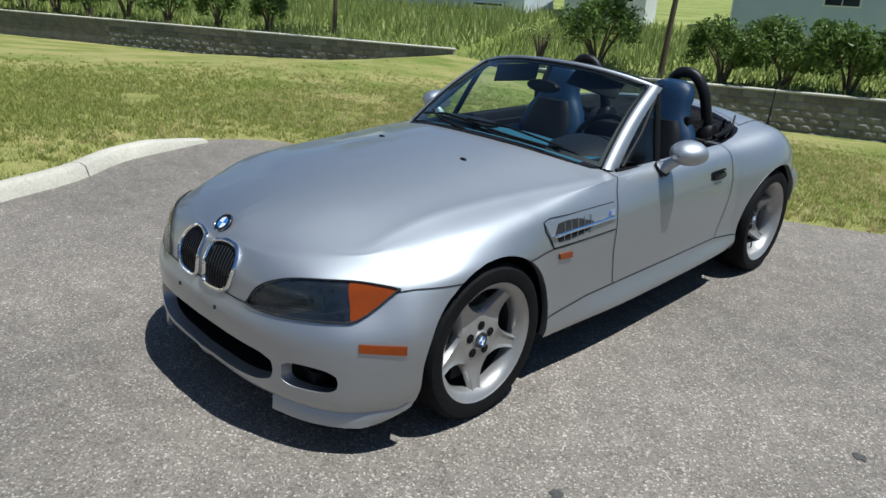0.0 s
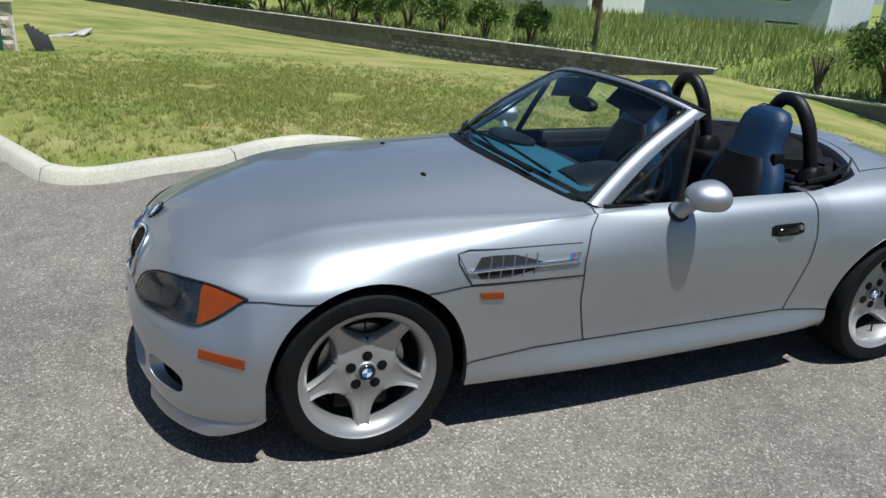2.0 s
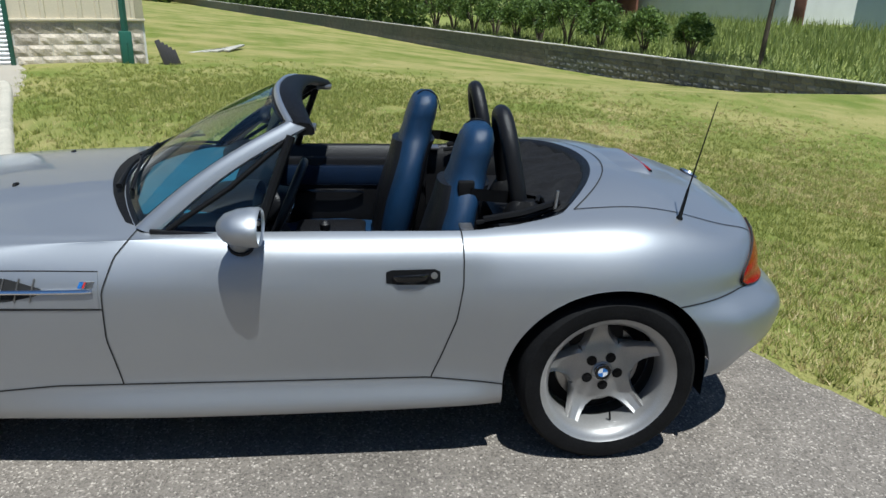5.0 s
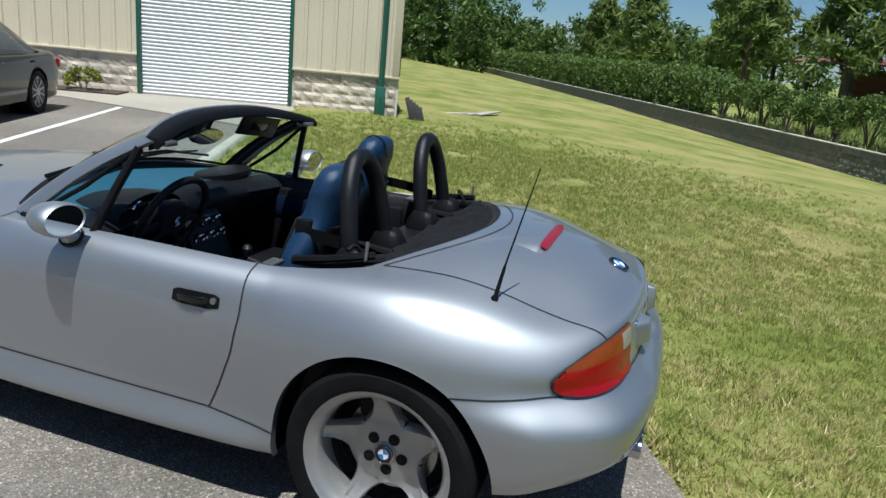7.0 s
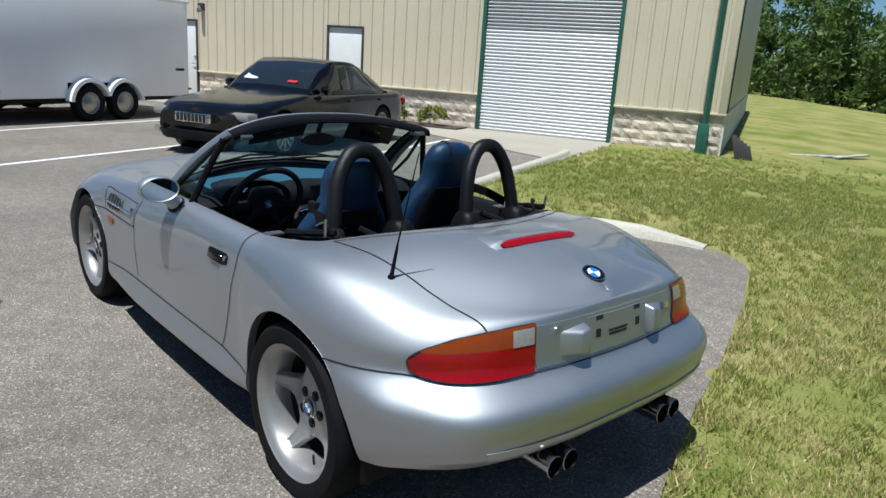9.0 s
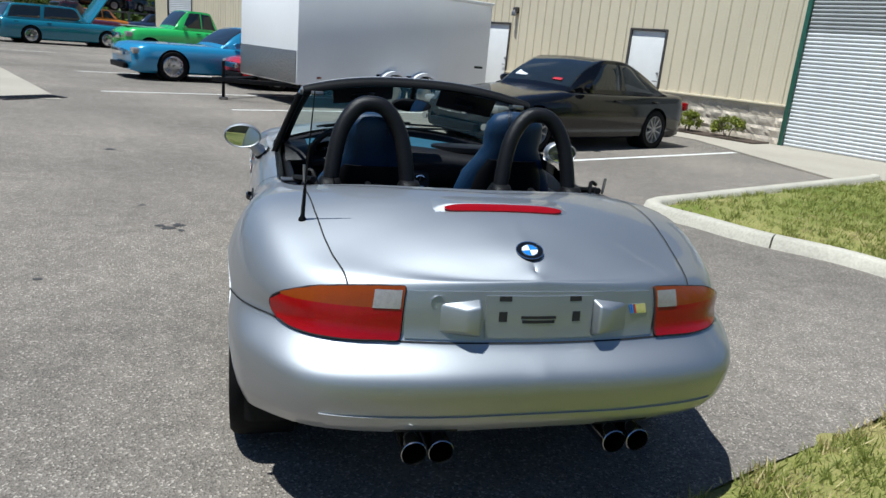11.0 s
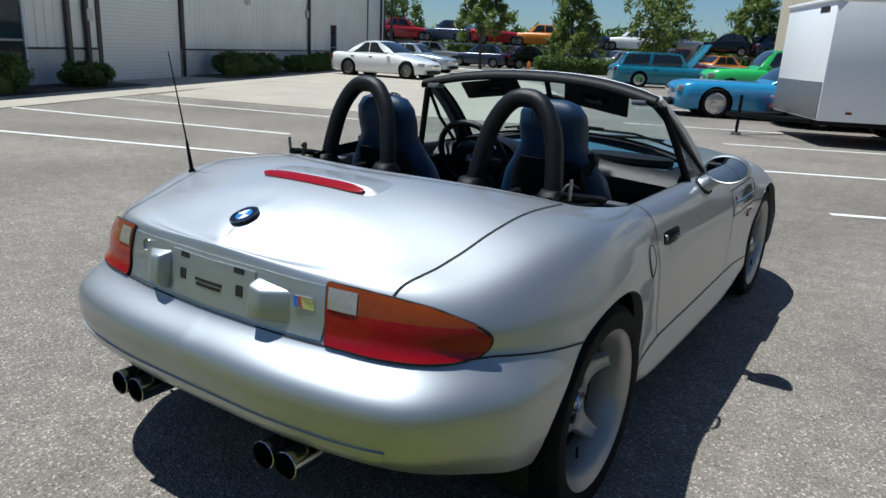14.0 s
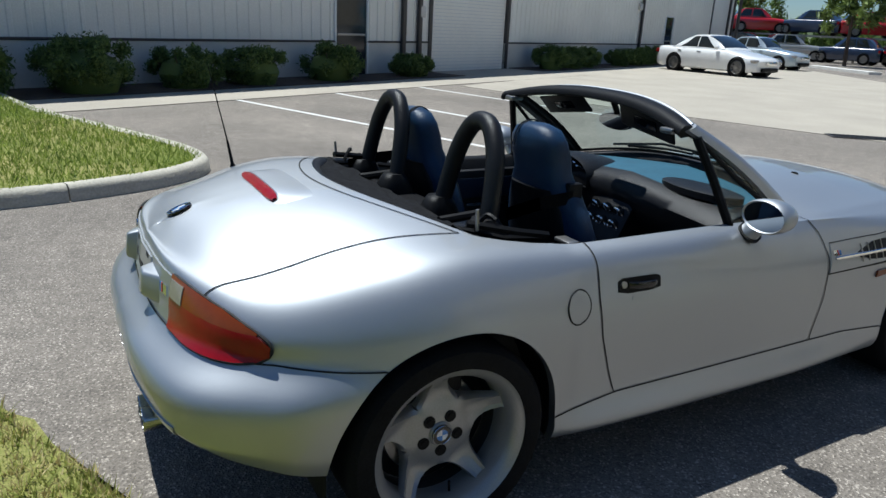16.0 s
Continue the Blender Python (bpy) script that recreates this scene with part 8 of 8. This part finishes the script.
def trailer():
    """The white box trailer: its near side looks back at the roadster, its nose points over the lot."""
    t = thing("box_trailer", "white enclosed cargo trailer with twin axles", "trailer", frame_at((-2.28, -11.49, 0), -GV, -GU))
    # local x runs towards its nose, +y is the near side
    part("box", box(-2.3, 2.58, -2.55, 0.0, .42, 2.36, .035), M["trailer"], t, "smooth white skin")
    part("roof_trim", box(-2.33, 2.61, -2.58, .02, 2.33, 2.40, .02), M["trailer"], t)
    part("stone_guard", box(2.58, 2.60, -2.5, -.03, .45, 1.05, .004), M["tread_plate"], t, "bright tread plate over the lower front")
    part("chassis", box(-2.25, 2.5, -2.15, -.1, .34, .43, .01), M["black"], t)
    for x in (-.42, .38):
        for y, s in ((.0, 1), (-2.55, -1)):
            m = Matrix.Translation((x, y + s * .13, .335)) @ Matrix.Rotation(radians(90 * s), 4, "Z")
            w = part("wheel", lathe([(.32, -.18), (.335, -.15), (.335, -.03), (.31, .0), (.22, .004), (.20, -.015)], 36, m=m), M["rubber"], t)
            part("rim", lathe([(.20, -.012), (.185, -.005), (.16, -.03), (.10, -.01), (.06, .0), (.0, .0)], 28, m=m), M["steel"], w, "grey steel wheel")
    for a, f0, f1 in ((.38, 5, 162), (-.42, 18, 175)):
        bm = bmesh.new()
        arc = [(math.cos(radians(f)), math.sin(radians(f))) for f in np.linspace(f0, f1, 20)]
        rings = [[bm.verts.new((a + r * c, y, .335 + r * q)) for r, y in ((.385, 0), (.385, .17), (.45, .165), (.45, 0))] for c, q in arc]
        for p, q in zip(rings, rings[1:]):
            for k in range(3):
                bm.faces.new((p[k], p[k + 1], q[k + 1], q[k]))
        part("mudguard", bm, M["trailer"], t, "pale mudguard over the wheel")
    part("wheel_well", box(-.80, .76, -.02, .003, .40, .70), M["black"], t)
    part("tongue", tube([(2.5, -.35, .38), (3.75, -1.12, .38), (2.5, -1.9, .38)], .05, 4), M["black"], t, smooth=False)
    part("jack", cyl(.03, .7, 12, Matrix.Translation((3.55, -1.12, .38))), M["black"], t)
    part("jack_foot", cyl(.09, .04, 16, Matrix.Translation((3.55, -1.12, .03))), M["steel"], t)
    for x in (-2.3, 2.1):
        part("marker_lamp", box(x - .05, x + .05, 0, .015, .55, .59, .005), M["orange"], t)
    part("maker_mark", box(-2.15, -1.9, 0, .004, .95, 1.0), M["gap"], t, "small dark maker's mark")
    part("maker_mark", box(2.58, 2.586, -.75, -.3, 2.18, 2.27), M["gap"], t, "small dark maker's mark")
    return t


trailer()

# scrap cars stacked on steel racks at the far end of the yard
RK = [("car_silver", 0), ("car_red", 0), ("car_navy", 0), ("car_red", 0), ("car_orange", 0), ("car_navy", 0), ("car_white", 0), ("car_silver", 0), ("car_black", 0), ("car_navy", 0), ("car_black", 0), ("car_red", 0), ("car_silver", 0)]
names = {"car_silver": "silver", "car_red": "red", "car_navy": "dark blue", "car_orange": "orange", "car_white": "white", "car_black": "black"}
a0, a1 = Vector((36.0, -38.0, 0)), Vector((7.0, -56.0, 0))
rackd = (a1 - a0).normalized()
fwd = Vector((-rackd.y, rackd.x, 0))
proto = {}
for level, z in ((0, .05), (1, 1.72)):
    for i in range(10):
        c = RK[(i * (1 if level else 5) + (0 if level else 3)) % 13][0]
        p = a0 + rackd * (i * 3.6 + (level * .9) % 2)
        p = p + fwd * (3.2 * level)
        m = parked(p.x, p.y, rackd * (-1 if (i + level) % 2 else 1) + fwd * .35, z)
        key = c
        if key not in proto:
            proto[key] = vehicle("scrap_car", names[c] + " scrap car stacked on a steel rack", m, M[c], 4.3, 1.85, 1.62, 2.6, .33, .95, 1.05, (-.85, -.1, 1.1, 1.75, 1.02), detail=False, group="stacked scrap cars")
        else:
            copy_thing(proto[key], m)
rack = thing("steel_rack", "long steel rack that carries scrap cars", "rack", frame_at(a0 + fwd * 3.2, rackd, fwd), kind="structure")
for level in (1.70,):
    for y in (-1.2, 1.2):
        part("rail", box(-3, 36, y - .06, y + .06, level - .12, level), M["steel"], rack, smooth=False)
for i in range(12):
    for y in (-1.5, 1.5):
        part("post", box(-2.6 + i * 3.4, -2.45 + i * 3.4, y - .08, y + .08, 0, 1.72), M["steel"], rack, smooth=False)

for i, (x, y, h, w, mt, pine, bare) in enumerate(((24.5, -39.8, 6.2, 3.4, "needle", True, .42), (19.6, -44.0, 6.3, 3.6, "needle", True, .22), (13.2, -42.8, 5.0, 4.0, "needle", False, .3), (10.8, -57.9, 6.8, 4.6, "needle", True, .4), (35.0, -44.7, 4.6, 4.2, "leaf_tree", False, .2), (4.0, -52.0, 5.0, 4.6, "leaf_tree", False, .15))):
    tree("yard_tree", "green tree at the edge of the scrap yard", (x, y, 0), h, w, 200 + i, M[mt], 40, 3400, .10, bare, pine)
rng = np.random.default_rng(23)
bl = []
for i in range(70):
    t = i / 69
    p = a0.lerp(a1, t * 1.25 - .12) + fwd * rng.uniform(10, 28)
    h = rng.uniform(1.7, 3.0)
    bl.append(leaves(np.array([(p.x + rng.normal(0, 2), p.y + rng.normal(0, 2), h * rng.uniform(.1, 1)) for _ in range(16)]), 1.2, 360, .3, rng))
tagged(quads_object("tree_line", np.concatenate(bl), M["leaf_tree"]), "low green tree line behind the scrap yard", "woods", kind="stuff")
hb_ = []
for t in np.arange(0, 6.2, .3):
    p = Vector((21.0, -41.7, 0)) + Vector((-.917, -.4, 0)) * t
    for h in (.25, .7):
        hb_.append((p.x, p.y, h))
tagged(quads_object("yard_hedge", leaves(np.array(hb_), .42, 6000, .08, rng), M["leaf_dark"]), "clipped green hedge before the scrap yard", "hedge", kind="stuff")
slab("yellow_kerb", [(22.5, -33.5), (22.2, -34.0), (17.5, -31.8), (17.8, -31.3)], 0, .13, M["line"], "yellow painted kerb island", "kerb")
pole = thing("lamp_pole", "slim dark pole beside the pale building", "pole", Matrix.Translation((25.8, -31.5, 0)))
part("pole", cyl(.09, 9.0, 12, Matrix.Translation((0, 0, 4.5))), M["dark_trim"], pole)
hyd = thing("hydrant", "small yellow fire hydrant", "hydrant", Matrix.Translation((18.8, -36.0, 0)))
part("barrel", lathe([(.0, .75), (.07, .72), (.11, .6), (.11, .5), (.09, .45), (.09, .08), (.13, .06), (.13, 0)], 18, "z"), M["car_orange"], hyd)
part("nozzle", cyl(.05, .3, 12, Matrix.Translation((0, 0, .5)) @ Matrix.Rotation(radians(90), 4, "X")), M["car_orange"], hyd)

# boards and scraps left by the corner of the warehouse
for i in range(5):
    b = thing("plank", "weathered dark plank leaning on the corner", "plank", frame_at((-12.15 - .03 * i, -3.62 + .05 * i, -.12), (.423, -.906, 0), (.906, .423, 0)), "leaning planks")
    part("board", box(-.05, .05, -.012, .012, 0, .58 - .05 * i, .004, m=Matrix.Rotation(radians(16), 4, "Y") @ Matrix.Rotation(radians(6), 4, "X")), M["dark_trim"], b)
for i in range(4):
    b = thing("pale_board", "pale sawn board lying on the grass", "plank", frame_at((-16.2 - .3 * i, -3.6 + .14 * i, -.08), (-.9, .35 - .1 * i, 0), (.3, .9, 0)), "loose boards")
    part("board", box(-.9, .9, -.07, .07, 0, .04, .004), M["cap"], b)
